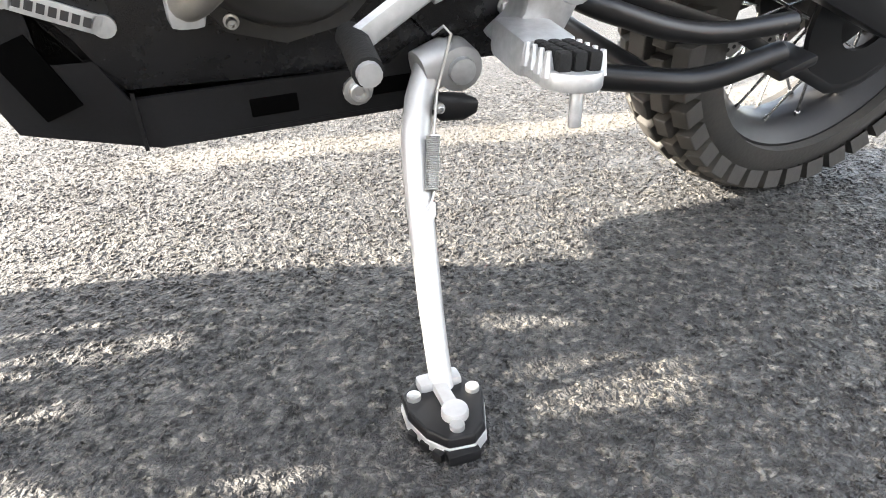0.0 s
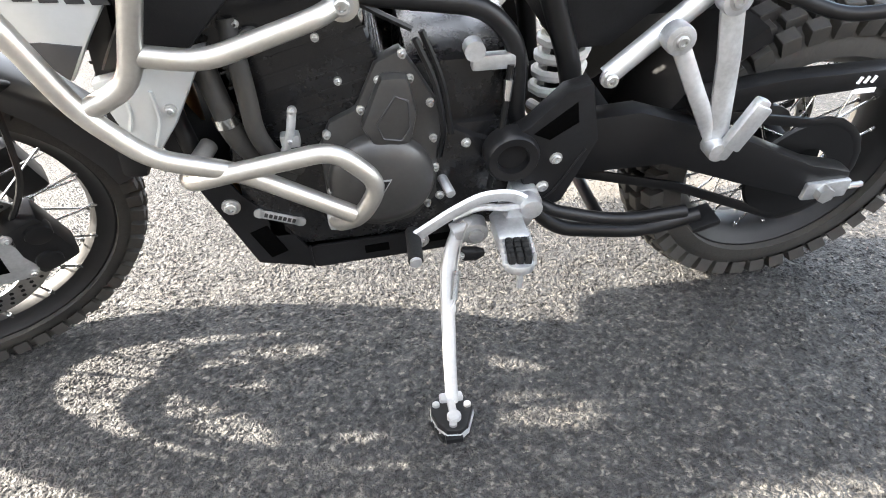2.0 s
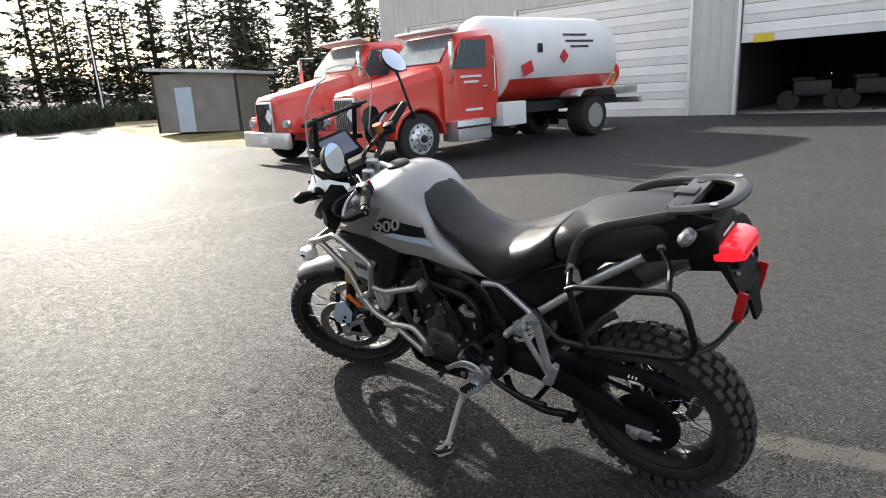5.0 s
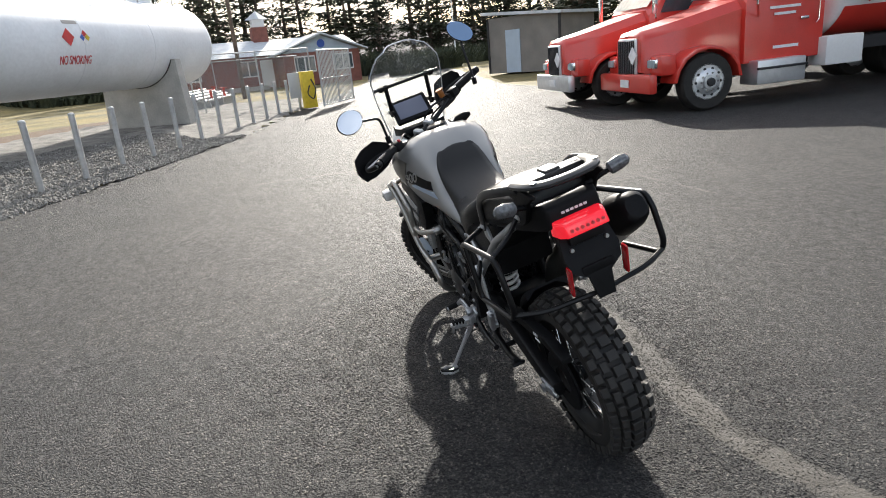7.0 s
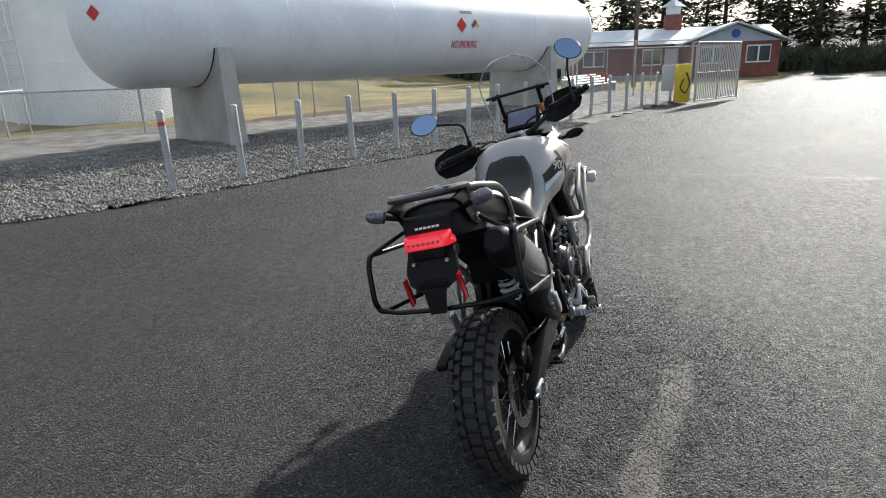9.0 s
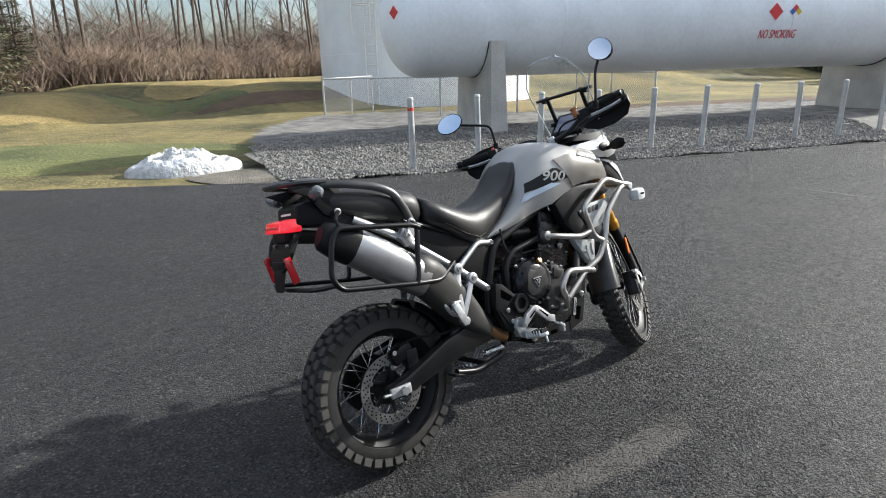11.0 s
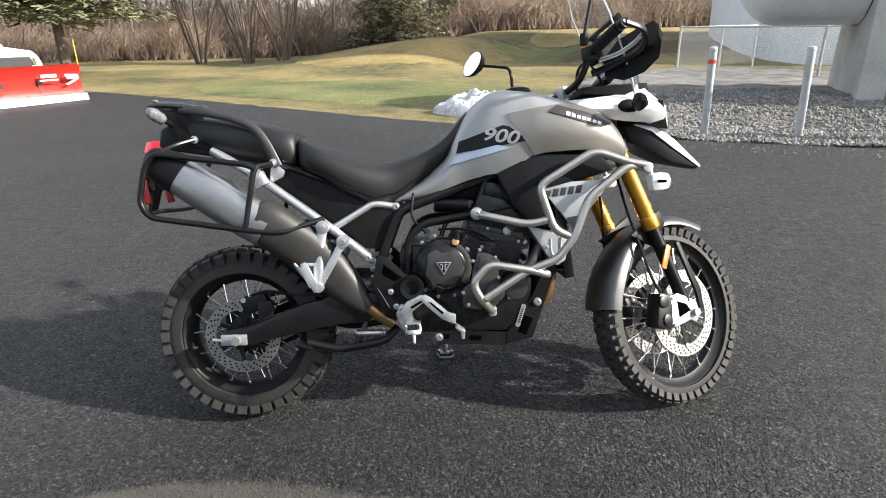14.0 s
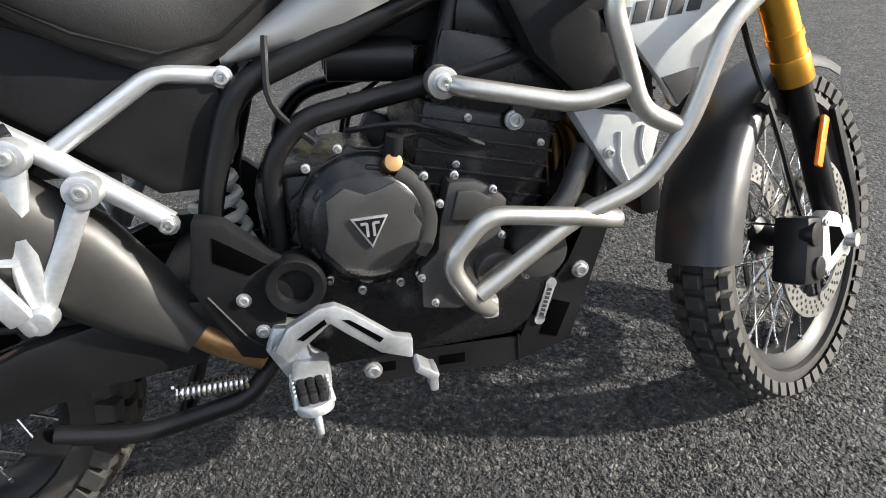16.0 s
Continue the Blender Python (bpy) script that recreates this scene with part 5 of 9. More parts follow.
def conifer(name, seed, height, width, mat, label, low=0.4, tiers=34, density=15, droop=0.25, open_top=0.0, gap=0.0):
    """A spruce or pine: trunk, whorls of boughs, each bough set with many small sprays."""
    r = random.Random(seed)
    tv, tf, lv, lf = [], [], [], []
    fat = 1.0 if mat is PINE else 0.38
    add_rod(tv, tf, Vector((0, 0, -0.2)), Vector((0, 0, height * 0.97)), 0.028 * height ** 0.9, 0.02, 8)
    for i in range(tiers):
        k = (i + r.uniform(0, 0.8)) / tiers
        z = low + (height - low) * k
        reach = width * (1 - k) ** 0.8 * (1 - open_top * (1 - k)) + 0.12
        if gap and r.random() < gap:
            continue
        n = max(4, int(density * (0.45 + 0.55 * (1 - k))))
        off = r.uniform(0, 6.3)
        for j in range(n):
            a = off + 2 * math.pi * j / n + r.uniform(-0.25, 0.25)
            L = reach * r.uniform(0.62, 1.12)
            d = Vector((math.cos(a), math.sin(a), r.uniform(-0.1, 0.25) - droop * (1 - k)))
            base = Vector((0, 0, z + r.uniform(-0.15, 0.15)))
            if j % 2 == 0:
                add_rod(tv, tf, base, base + d * L * 0.9, 0.018 * height ** 0.5 * (1 - 0.6 * k), 0.006, 3)
            m = max(4, int(L / width * (11 if mat is PINE else 34)))
            for q in range(m):
                t = 0.18 + 0.82 * (q + r.random()) / m
                p = base + d * (L * t) + Vector((r.uniform(-1, 1), r.uniform(-1, 1), r.uniform(-1, 1))) * 0.06 * width
                for sgn in (-1, 1):
                    sd = (d * 0.6 + Vector((-d.y, d.x, 0)) * sgn * r.uniform(0.3, 1.0) + Vector((0, 0, r.uniform(-0.45, 0.3)))).normalized()
                    nn = Vector((r.uniform(-0.5, 0.5), r.uniform(-0.5, 0.5), 1)).normalized()
                    leaf_quad(lv, lf, p, sd, nn, r.uniform(0.05, 0.10) * width * fat, r.uniform(0.12, 0.24) * width * fat)
    ob = thing(name, label, "tree")
    child_mesh("trunk", tv, tf, BARK, ob)
    child_mesh("crown", lv, lf, mat, ob, "dark needle boughs")
    return ob


rt = random.Random(21)
near_a = bare_tree(1, 6.6, 0.048, 7, 0.40, "small multi-stemmed leafless tree on the lawn")
near_b = bare_tree(2, 6.2, 0.045, 7, 0.40, "small multi-stemmed leafless tree on the lawn")
near_a.matrix_world = pose(9.9, -26.0, 0.0, 0, 0, 20)
near_b.matrix_world = pose(7.7, -25.5, 0.05, 0, 0, 100)
copy_thing(near_a, pose(6.1, -25.0, 0.05, 0, 0, 190))
woods = [bare_tree(10 + i, h, rr, 1, 0.42, "tall leafless woodland tree") for i, (h, rr) in enumerate(((11, 0.085), (12.5, 0.10), (10, 0.07), (13, 0.09)))]
spots = []
for i in range(135):
    x = rt.uniform(-42, 34)
    y = -34 - 16 * rt.random() - (3 if x < -10 else 0)
    spots.append((x, y))
for i, (x, y) in enumerate(spots):
    m = pose(x, y, ground_z(x, y) + 0.0, rt.uniform(-3, 3), rt.uniform(-3, 3), rt.uniform(0, 360))
    if i < 4:
        woods[i].matrix_world = m
        tagged(woods[i], group="woods beyond the bank")
    else:
        copy_thing(woods[i % 4], m)

spruce = conifer("spruce_tree", 31, 10.5, 2.95, NEEDLES, "full dark-green spruce with drooping boughs", 0.2, 40, 17, 0.42)
spruce.matrix_world = pose(1.75, -31.5, 0.2)
small_spruce = conifer("spruce_tree", 32, 5.0, 1.7, NEEDLES, "smaller dark evergreen beside the spruce", 0.1, 24, 13, 0.3)
small_spruce.matrix_world = pose(-1.15, -34.5, 0.5)
lawn_pine = conifer("pine_tree", 33, 8.0, 3.3, NEEDLES, "broad pine with a bare lower trunk on the lawn", 1.75, 34, 18, 0.02)
lawn_pine.matrix_world = pose(11.9, -19.1, 0.0)

# pine row behind the house and drive
pines = [conifer("pine_tree", 40 + i, h, w, PINE, "tall dark pine with gaps in its crown", lo, 26, 9, 0.15, 0.25, 0.12) for i, (h, w, lo) in enumerate(((15, 3.4, 2.0), (17, 3.8, 3.0), (14, 3.2, 1.2)))]
n = 0
for i in range(44):
    k = i / 43
    x = -58 - 8 * math.sin(k * 3) - rt.uniform(0, 9)
    y = -26 + 84 * k + rt.uniform(-1.2, 1.2)
    m = pose(x, y, -0.1, rt.uniform(-2, 2), rt.uniform(-2, 2), rt.uniform(0, 360)) @ Matrix.Diagonal((1, 1, rt.uniform(0.85, 1.15), 1))
    if i < 3:
        pines[i].matrix_world = m
        tagged(pines[i], group="pine row")
    else:
        copy_thing(pines[i % 3], m)
for i, (x, y) in enumerate(((-33, 19), (-30, 21.5), (-27, 23), (-24, 25), (-36, 20), (-21, 26))):
    copy_thing(pines[i % 3], pose(x, y, -0.1, 0, 0, rt.uniform(0, 360)) @ Matrix.Diagonal((0.8, 0.8, 0.75, 1)))


def shrub_mass(name, label, a, b, depth, height, count, seed, mat, size):
    """A thicket of thin shoots, uneven in height and closeness."""
    r = random.Random(seed)
    v, f = [], []
    for _ in range(count):
        k = r.random()
        x, y = a[0] + (b[0] - a[0]) * k + r.uniform(-depth, depth), a[1] + (b[1] - a[1]) * k + r.uniform(-depth, depth)
        clump = 0.5 + noise.noise(Vector((x * 0.35, y * 0.35, seed))) * 0.9
        if r.random() > 0.45 + clump:
            continue
        p = Vector((x, y, ground_z(x, y)))
        h = height * r.uniform(0.3, 0.85) * (0.55 + 0.75 * clump)
        lean = Vector((r.uniform(-0.3, 0.3), r.uniform(-0.3, 0.3), 0))
        for _ in range(3):
            d = (Vector((r.uniform(-0.55, 0.55), r.uniform(-0.55, 0.55), 1)) + lean) * h
            add_rod(v, f, p, p + d * 0.5, size, size * 0.6, 3)
            e = p + d * 0.5
            for _ in range(2):
                add_rod(v, f, e, e + Vector((r.uniform(-0.8, 0.8), r.uniform(-0.8, 0.8), r.uniform(0.15, 0.9))) * h * 0.55, size * 0.6, size * 0.25, 3)
    ob = new(name, mesh_of(name, v, f, mat))
    return tagged(ob, label, "brush", kind="stuff")


shrub_mass("brush", "russet leafless brush along the wood's edge", (26, -32), (-40, -38), 3.2, 2.5, 8200, 51, BRUSH, 0.022)
shrub_mass("brush", "thin grey saplings in the wood", (30, -40), (-44, -46), 6.0, 6.5, 2600, 52, TWIG, 0.030)
shrub_mass("hedge", "dark clipped shrubs beside the house", (-47.5, 11), (-48.5, 15), 1.2, 1.7, 1500, 53, PINE, 0.07)
shrub_mass("brush", "dark undergrowth below the pine row", (-60, -26), (-64, 58), 4.0, 2.6, 4200, 54, PINE, 0.09)


# ---- far hill, lawn patches, snow ----
def hill():
    bm = bmesh.new()
    prev = None
    for i in range(61):
        a = 2 * math.pi * i / 60
        rr = 190
        h = 9 + 7 * noise.noise(Vector((math.cos(a) * 2, math.sin(a) * 2, 1))) + 5 * noise.noise(Vector((math.cos(a) * 6, math.sin(a) * 6, 3)))
        cur = [bm.verts.new((rr * math.cos(a), rr * math.sin(a), -0.5)), bm.verts.new(((rr + 60) * math.cos(a), (rr + 60) * math.sin(a), max(4.0, h)))]
        if prev:
            bm.faces.new((prev[0], cur[0], cur[1], prev[1]))
        prev = cur
    return bm


solid("hill_backdrop", hill(), HILL, "distant wooded hills in winter brown", "hill", kind="structure")


def lawn_patch(cx, cy, rx, ry, seed, mat, label, lift=0.02, turn=0.0):
    bm = bmesh.new()
    n, m = 30, 9
    c = bm.verts.new((cx, cy, ground_z(cx, cy) + lift))
    rings = []
    for j in range(1, m + 1):
        ring = []
        for i in range(n):
            a = 2 * math.pi * i / n
            k = j / m * (1 + 0.22 * noise.noise(Vector((math.cos(a) * 1.7 + seed, math.sin(a) * 1.7, seed))))
            u, w = rx * k * math.cos(a), ry * k * math.sin(a)
            x, y = cx + u * math.cos(turn) - w * math.sin(turn), cy + u * math.sin(turn) + w * math.cos(turn)
            ring.append(bm.verts.new((x, y, ground_z(x, y) + lift * (1 - (j / m) ** 4) + 0.004)))
        rings.append(ring)
    for i in range(n):
        bm.faces.new((c, rings[0][i], rings[0][(i + 1) % n]))
        for a, b in zip(rings, rings[1:]):
            bm.faces.new((a[i], b[i], b[(i + 1) % n], a[(i + 1) % n]))
    return solid("lawn_patch", bm, mat, label, "lawn", kind="structure")


lawn_patch(-1.75, -6.75, 1.25, 0.85, 9, WORN_DIRT, "worn grey-brown dirt at the gravel's end", 0.02, -0.5)
lawn_patch(1.0, -21.8, 4.2, 2.0, 1, DRY_GRASS, "straw-coloured dry grass on the bank", 0.03)
lawn_patch(-5.2, -23.5, 1.9, 3.4, 2, GREEN_GRASS, "greener grass in the dip of the bank", 0.03, 0.5)
lawn_patch(-9.1, -28.0, 4.5, 2.2, 3, DRY_GRASS, "straw-coloured dry grass on the bank", 0.03)
lawn_patch(-8.1, -21.0, 4.0, 0.9, 4, EARTH_AND_SHADE, "bare brown earth below the bank", 0.03)
lawn_patch(1.5, -12.5, 5.0, 2.2, 5, GREEN_GRASS, "greener grass beside the lot", 0.03, -0.5)
# dark brown patch that puts the tank's shade into the ground colour
lawn_patch(-19.0, -9.2, 8.0, 1.9, 7, EARTH_AND_SHADE, "brown earth patch, its dark tone painting the tank's shade", 0.05, 2.72)
lawn_patch(-17.0, -15.0, 6.0, 2.6, 6, DRY_GRASS, "straw-coloured dry grass behind the tank", 0.05, 0.4)


def snow_pile():
    bm = bmesh.new()
    n, m = 40, 22
    grid = [[None] * (m + 1) for _ in range(n + 1)]
    for i in range(n + 1):
        for j in range(m + 1):
            u, w = i / n * 2 - 1, j / m * 2 - 1
            h = max(0.0, 1 - (u * u) ** 0.8 - w * w * 1.06)
            z = 0.36 * h ** 0.6 * (0.75 + 0.5 * noise.noise(Vector((u * 3, w * 2, 5)))) + 0.14 * h * noise.noise(Vector((u * 8, w * 5, 2))) + 0.05 * h * noise.noise(Vector((u * 19, w * 13, 7)))
            grid[i][j] = bm.verts.new((u * 0.88, w * 0.55, z if h > 0 else -0.16))
    for i in range(n):
        for j in range(m):
            bm.faces.new((grid[i][j], grid[i + 1][j], grid[i + 1][j + 1], grid[i][j + 1]))
    return solid("snow_pile", bm, SNOW, "low melting pile of old snow on the lawn", "snow", pose(-0.85, -8.10, 0.0, 0, 0, -22))


snow_pile()

# ---- motorcycle materials ----
SILVER = material("silver_paint", (0.31, 0.306, 0.295), 0.46, 0.45, var=0.05, scale=5, fine=400, coat=0.35)
TAUPE = material("warm_grey_paint", (0.185, 0.174, 0.157), 0.40, 0.45, var=0.06, scale=5, fine=400, coat=0.3)
WHITE_PANEL = material("white_panel_paint", (0.70, 0.70, 0.69), 0.35, var=0.05, coat=0.3)
BLUE_GREY = material("pale_blue_grey_decal", (0.40, 0.48, 0.58), 0.4, var=0.05)
PANEL_GREY = material("light_grey_panel", (0.385, 0.40, 0.405), 0.42, 0.3, var=0.06)
BLACK_PAINT = material("satin_black_paint", (0.0065, 0.0065, 0.007), 0.34, var=0.25, scale=12, fine=150, spec=0.24)
BLACK_PLASTIC = material("black_plastic", (0.0075, 0.0075, 0.008), 0.45, var=0.3, scale=18, fine=200, bump=0.12, bump_scale=420, spec=0.13)
SEAT_VINYL = material("seat_vinyl", (0.011, 0.0108, 0.0105), 0.45, var=0.25, scale=10, fine=180, bump=0.35, bump_scale=520, dist=0.001, spec=0.38)
SKID_BLACK = material("powder_coated_black", (0.006, 0.006, 0.0065), 0.5, var=0.3, scale=16, fine=260, bump=0.2, bump_scale=600, dist=0.001, spec=0.15)
BAR_STEEL = material("brushed_steel_bar", (0.42, 0.405, 0.375), 0.36, 0.85, var=0.12, scale=14, fine=160)
ALU = material("cast_aluminium", (0.45, 0.46, 0.47), 0.43, 0.8, var=0.22, scale=22, fine=160, bump=0.15, bump_scale=300, dist=0.001)
TUBE_SILVER = material("silver_subframe", (0.48, 0.49, 0.50), 0.36, 0.75, var=0.08, scale=14, fine=120)
BOLT = material("bolt_steel", (0.43, 0.43, 0.425), 0.34, 0.8, var=0.12)
GOLD = material("gold_anodised", (0.66, 0.34, 0.045), 0.30, 0.85, var=0.08, scale=9, fine=90)
BRONZE = material("heat_tinted_pipe", (0.34, 0.20, 0.09), 0.35, 0.85, var=0.3)
ENGINE = material("engine_black", (0.008, 0.008, 0.0086), 0.27, 0.05, var=0.3, scale=18, fine=160, spec=0.34)
COVER = material("engine_cover_grey", (0.040, 0.039, 0.038), 0.36, 0.3, var=0.2, scale=14, fine=160)
CAN = material("silencer_steel", (0.33, 0.33, 0.33), 0.32, 0.9, var=0.12, scale=6, fine=120)
SHIELD = material("dark_heat_shield", (0.030, 0.029, 0.027), 0.48, 0.3, var=0.2, scale=9)
DISC = material("brake_disc_steel", (0.34, 0.335, 0.32), 0.34, 0.95, var=0.15, scale=40, fine=220)
SPOKE = material("spoke_steel", (0.66, 0.66, 0.65), 0.25, 1.0, var=0.08)
RIM = material("black_rim", (0.008, 0.008, 0.0085), 0.45, 0.0, var=0.25, scale=20, spec=0.22)
RACK_GREY = material("cast_rack_grey", (0.050, 0.050, 0.050), 0.34, 0.35, var=0.12, scale=14, fine=160)
NUMBER_SILVER = material("number_silver", (0.58, 0.58, 0.57), 0.4, 0.3, var=0.05)
GUARD_PLASTIC = material("mudguard_plastic", (0.020, 0.020, 0.021), 0.36, var=0.2, scale=16, fine=200, spec=0.55)
RED_LENS = material("red_lens", (0.42, 0.008, 0.012), 0.18, var=0.1, coat=0.6)
LIT_LENS = material("lit_red_lens", (0.70, 0.012, 0.02), 0.18, var=0.1, coat=0.6)
LIT_LENS.node_tree.nodes["Principled BSDF"].inputs["Emission Color"].default_value = (1.0, 0.02, 0.04, 1)
LIT_LENS.node_tree.nodes["Principled BSDF"].inputs["Emission Strength"].default_value = 0.32
AMBER_CUP = material("amber_cup", (0.30, 0.10, 0.015), 0.3, var=0.2)
SMOKE_LENS = material("smoked_lens", (0.16, 0.165, 0.17), 0.15, 0.2, var=0.35, scale=60)
AMBER = material("amber_reflector", (0.80, 0.17, 0.012), 0.25, var=0.08)
CLEAR_LENS = material("clear_lens", (0.55, 0.57, 0.58), 0.12, 0.3, var=0.25, scale=60)
MIRROR = material("mirror_glass", (0.86, 0.89, 0.92), 0.02, 1.0, var=0.01)
SCREEN_PLASTIC = clear_plastic("screen_plastic")
GRIP = material("grip_rubber", (0.007, 0.007, 0.007), 0.75, var=0.3, bump=0.5, bump_scale=500, spec=0.2)
SPRING_WHITE = material("white_spring", (0.72, 0.72, 0.70), 0.4)
PAD_WHITE = material("stand_silver_paint", (0.33, 0.33, 0.33), 0.42, 0.45, var=0.12, scale=20, fine=140)
TFT = bpy.data.materials.new("display")
TFT.use_nodes = True
TFT.node_tree.nodes["Principled BSDF"].inputs["Base Color"].default_value = (0.10, 0.11, 0.15, 1)
TFT.node_tree.nodes["Principled BSDF"].inputs["Roughness"].default_value = 0.25
TFT.node_tree.nodes["Principled BSDF"].inputs["Emission Color"].default_value = (0.30, 0.33, 0.48, 1)
TFT.node_tree.nodes["Principled BSDF"].inputs["Emission Strength"].default_value = 0.05

# ---- motorcycle; local x forward, y to its left, z up ----
LEAN, TURN = 13.6, 29.0
bike = thing("motorcycle", "silver and black adventure motorcycle leaning on its side stand", "motorcycle",
             pose(0, 0, 0, 0, 0, 180) @ pose(0, 0, 0, -LEAN, 0, 0))
AXIS_P, AXIS_D = Vector((0.53, 0, 0.725)), Vector((-0.411, 0, 0.912)).normalized()
STEER = Matrix.Translation(AXIS_P) @ Matrix.Rotation(radians(TURN), 4, AXIS_D) @ Matrix.Translation(-AXIS_P)
FORK = STEER @ Matrix.Translation((0.010, 0, -0.018))
BARS = Matrix.Translation((0.005, 0.028, 0)) @ Matrix.Translation(AXIS_P) @ Matrix.Rotation(radians(33.0), 4, AXIS_D) @ Matrix.Translation(-AXIS_P) @ Matrix.Translation((0, 0, -0.012)) @ Matrix.Diagonal((1, 0.9, 1, 1))


def bp(name, bm, mat, parent=None, label="", steer=False, angle=40, smooth=True):
    """A part of the motorcycle, turned with the fork or the handlebar if steer names one."""
    return part(name, moved(bm, {True: STEER, "fork": FORK, "bars": BARS}[steer]) if steer else bm, mat, parent or bike, label, smooth, angle)


def p3(l, pts):
    return [(f, l, h) for f, h in pts]


def bolt(parent, f, l, h, r=0.008, out=0.006, steer=False, mat=None):
    s = 1 if l > 0 else -1
    o = s * out
    head = moved(lathe([(0.0, o * 0.35), (r * 0.42, o * 0.35), (r * 0.46, o), (r * 0.72, o), (r * 0.86, o * 0.86), (r * 0.88, o * 0.25), (r * 1.25, o * 0.18), (r * 1.25, -s * 0.004)], 12), pose(f, l, h))
    bmesh.ops.recalc_face_normals(head, faces=head.faces)
    return bp("bolt", head, mat or BOLT, parent, steer=steer, angle=25)


# -- wheels --
def tyre_carcass(R, half, inner, kh, seg=72):
    """The body of a tyre about the local y axis, with two fine moulded rings on each side wall."""
    prof = []
    for i in range(21):
        a = math.pi * i / 20
        c, s = math.cos(a), math.sin(a)
        ring = 0.0016 if i in (3, 17) else 0.0
        prof.append((inner + (R - kh - inner) * (abs(s) ** 0.72), (half + ring) * c * (1.0 if abs(c) < 0.85 else 0.92)))
    return lathe(prof, seg, True)


def tread_block(R, half, inner, kh, y, w, d):
    """One tread block at the top of the wheel's local x axis."""
    drop = (y / half) ** 2 * (R - inner) * 0.36
    r0, r1 = R - kh - 0.012 - drop, R - drop
    tilt = y / half * 0.55
    da = d / R / 2
    verts = []
    for rr, q in ((r0, 1.12), (r1 - 0.0015, 0.98), (r1, 0.88)):
        for sa, sy in ((-1, -1), (1, -1), (1, 1), (-1, 1)):
            yy = y + sy * w / 2 * q
            rad = rr - (yy - y) * tilt
            verts.append((rad * math.cos(sa * da * q), yy + (rr - r0) * tilt * 0.6, rad * math.sin(sa * da * q)))
    faces = [(8, 9, 10, 11)] + [(4 * k + i, 4 * k + (i + 1) % 4, 4 * k + 4 + (i + 1) % 4, 4 * k + 4 + i) for k in (0, 1) for i in range(4)]
    me = bpy.data.meshes.new("tread_block")
    me.from_pydata(verts, [], faces)
    kb = bmesh.new()
    kb.from_mesh(me)
    bmesh.ops.recalc_face_normals(kb, faces=kb.faces)
    kb.to_mesh(me)
    kb.free()
    me.materials.append(RUBBER)
    return me


def rim_ring(r, w, seg=64):
    return lathe([(r + 0.012, -w), (r + 0.014, -w + 0.004), (r, -w + 0.010), (r - 0.012, -w * 0.5), (r - 0.018, 0), (r - 0.012, w * 0.5), (r, w - 0.010), (r + 0.014, w - 0.004), (r + 0.012, w),
                  (r + 0.002, w), (r - 0.010, w - 0.012), (r - 0.024, w * 0.5), (r - 0.03, 0), (r - 0.024, -w * 0.5), (r - 0.010, -w + 0.012), (r + 0.002, -w)], seg, True)


def disc_ring(ro, ri, th, y, seg=72):
    """The steel ring of a brake disc."""
    return lathe([(ri, y - th / 2), (ro, y - th / 2), (ro, y + th / 2), (ri, y + th / 2)], seg, True)


def disc_hole_plugs(ro, ri, y, th, n):
    bms = []
    for i in range(n):
        for k in range(3):
            a = 2 * math.pi * (i + k * 0.33) / n
            r = ri + (ro - ri) * (0.25 + 0.25 * k)
            bms.append(cyl((r * math.cos(a), y - th / 2 - 0.0006, r * math.sin(a)), (r * math.cos(a), y + th / 2 + 0.0006, r * math.sin(a)), 0.0038, seg=6))
    return B(*bms)


def wheel(name, m, R, half, rim_r, hub_r, hub_w, n, knobs, kh, rows, label):
    w = part(name, moved(rim_ring(rim_r, half * 0.72), m), RIM, bike, label)
    part("tyre", moved(tyre_carcass(R, half, rim_r + 0.006, kh), m), RUBBER, w, "knobbly black tyre", angle=35)
    for y, wd, d, stag in rows:
        me = tread_block(R, half, rim_r + 0.006, kh, y, wd, d)
        for k in range(knobs):
            ob = new("tread_block", me)
            ob.parent = w
            ob.matrix_local = m @ Matrix.Rotation(-2 * math.pi * (k + stag) / knobs, 4, "Y")
    hub = lathe([(0.012, -hub_w), (hub_r * 0.6, -hub_w), (hub_r, -hub_w + 0.006), (hub_r, -hub_w + 0.016), (hub_r * 0.55, -hub_w * 0.5), (hub_r * 0.5, 0), (hub_r * 0.55, hub_w * 0.5), (hub_r, hub_w - 0.016), (hub_r, hub_w - 0.006), (hub_r * 0.6, hub_w), (0.012, hub_w)], 32)
    part("hub", moved(hub, m), RIM, w)
    for i in range(n):
        a = 2 * math.pi * i / n
        side = 1 if i % 2 else -1
        lead = (0.5 if (i // 2) % 2 else -0.5)
        p0 = Vector((hub_r * 0.95 * math.cos(a + lead), side * (hub_w - 0.010), hub_r * 0.95 * math.sin(a + lead)))
        p1 = Vector(((rim_r - 0.012) * math.cos(a), side * half * 0.30, (rim_r - 0.012) * math.sin(a)))
        part("spoke", moved(cyl(p0, p1, 0.0024, seg=6), m), SPOKE, w)
        part("nipple", moved(cyl(p1 - (p1 - p0).normalized() * 0.02, p1, 0.0042, seg=6), m), SPOKE, w)
    return w


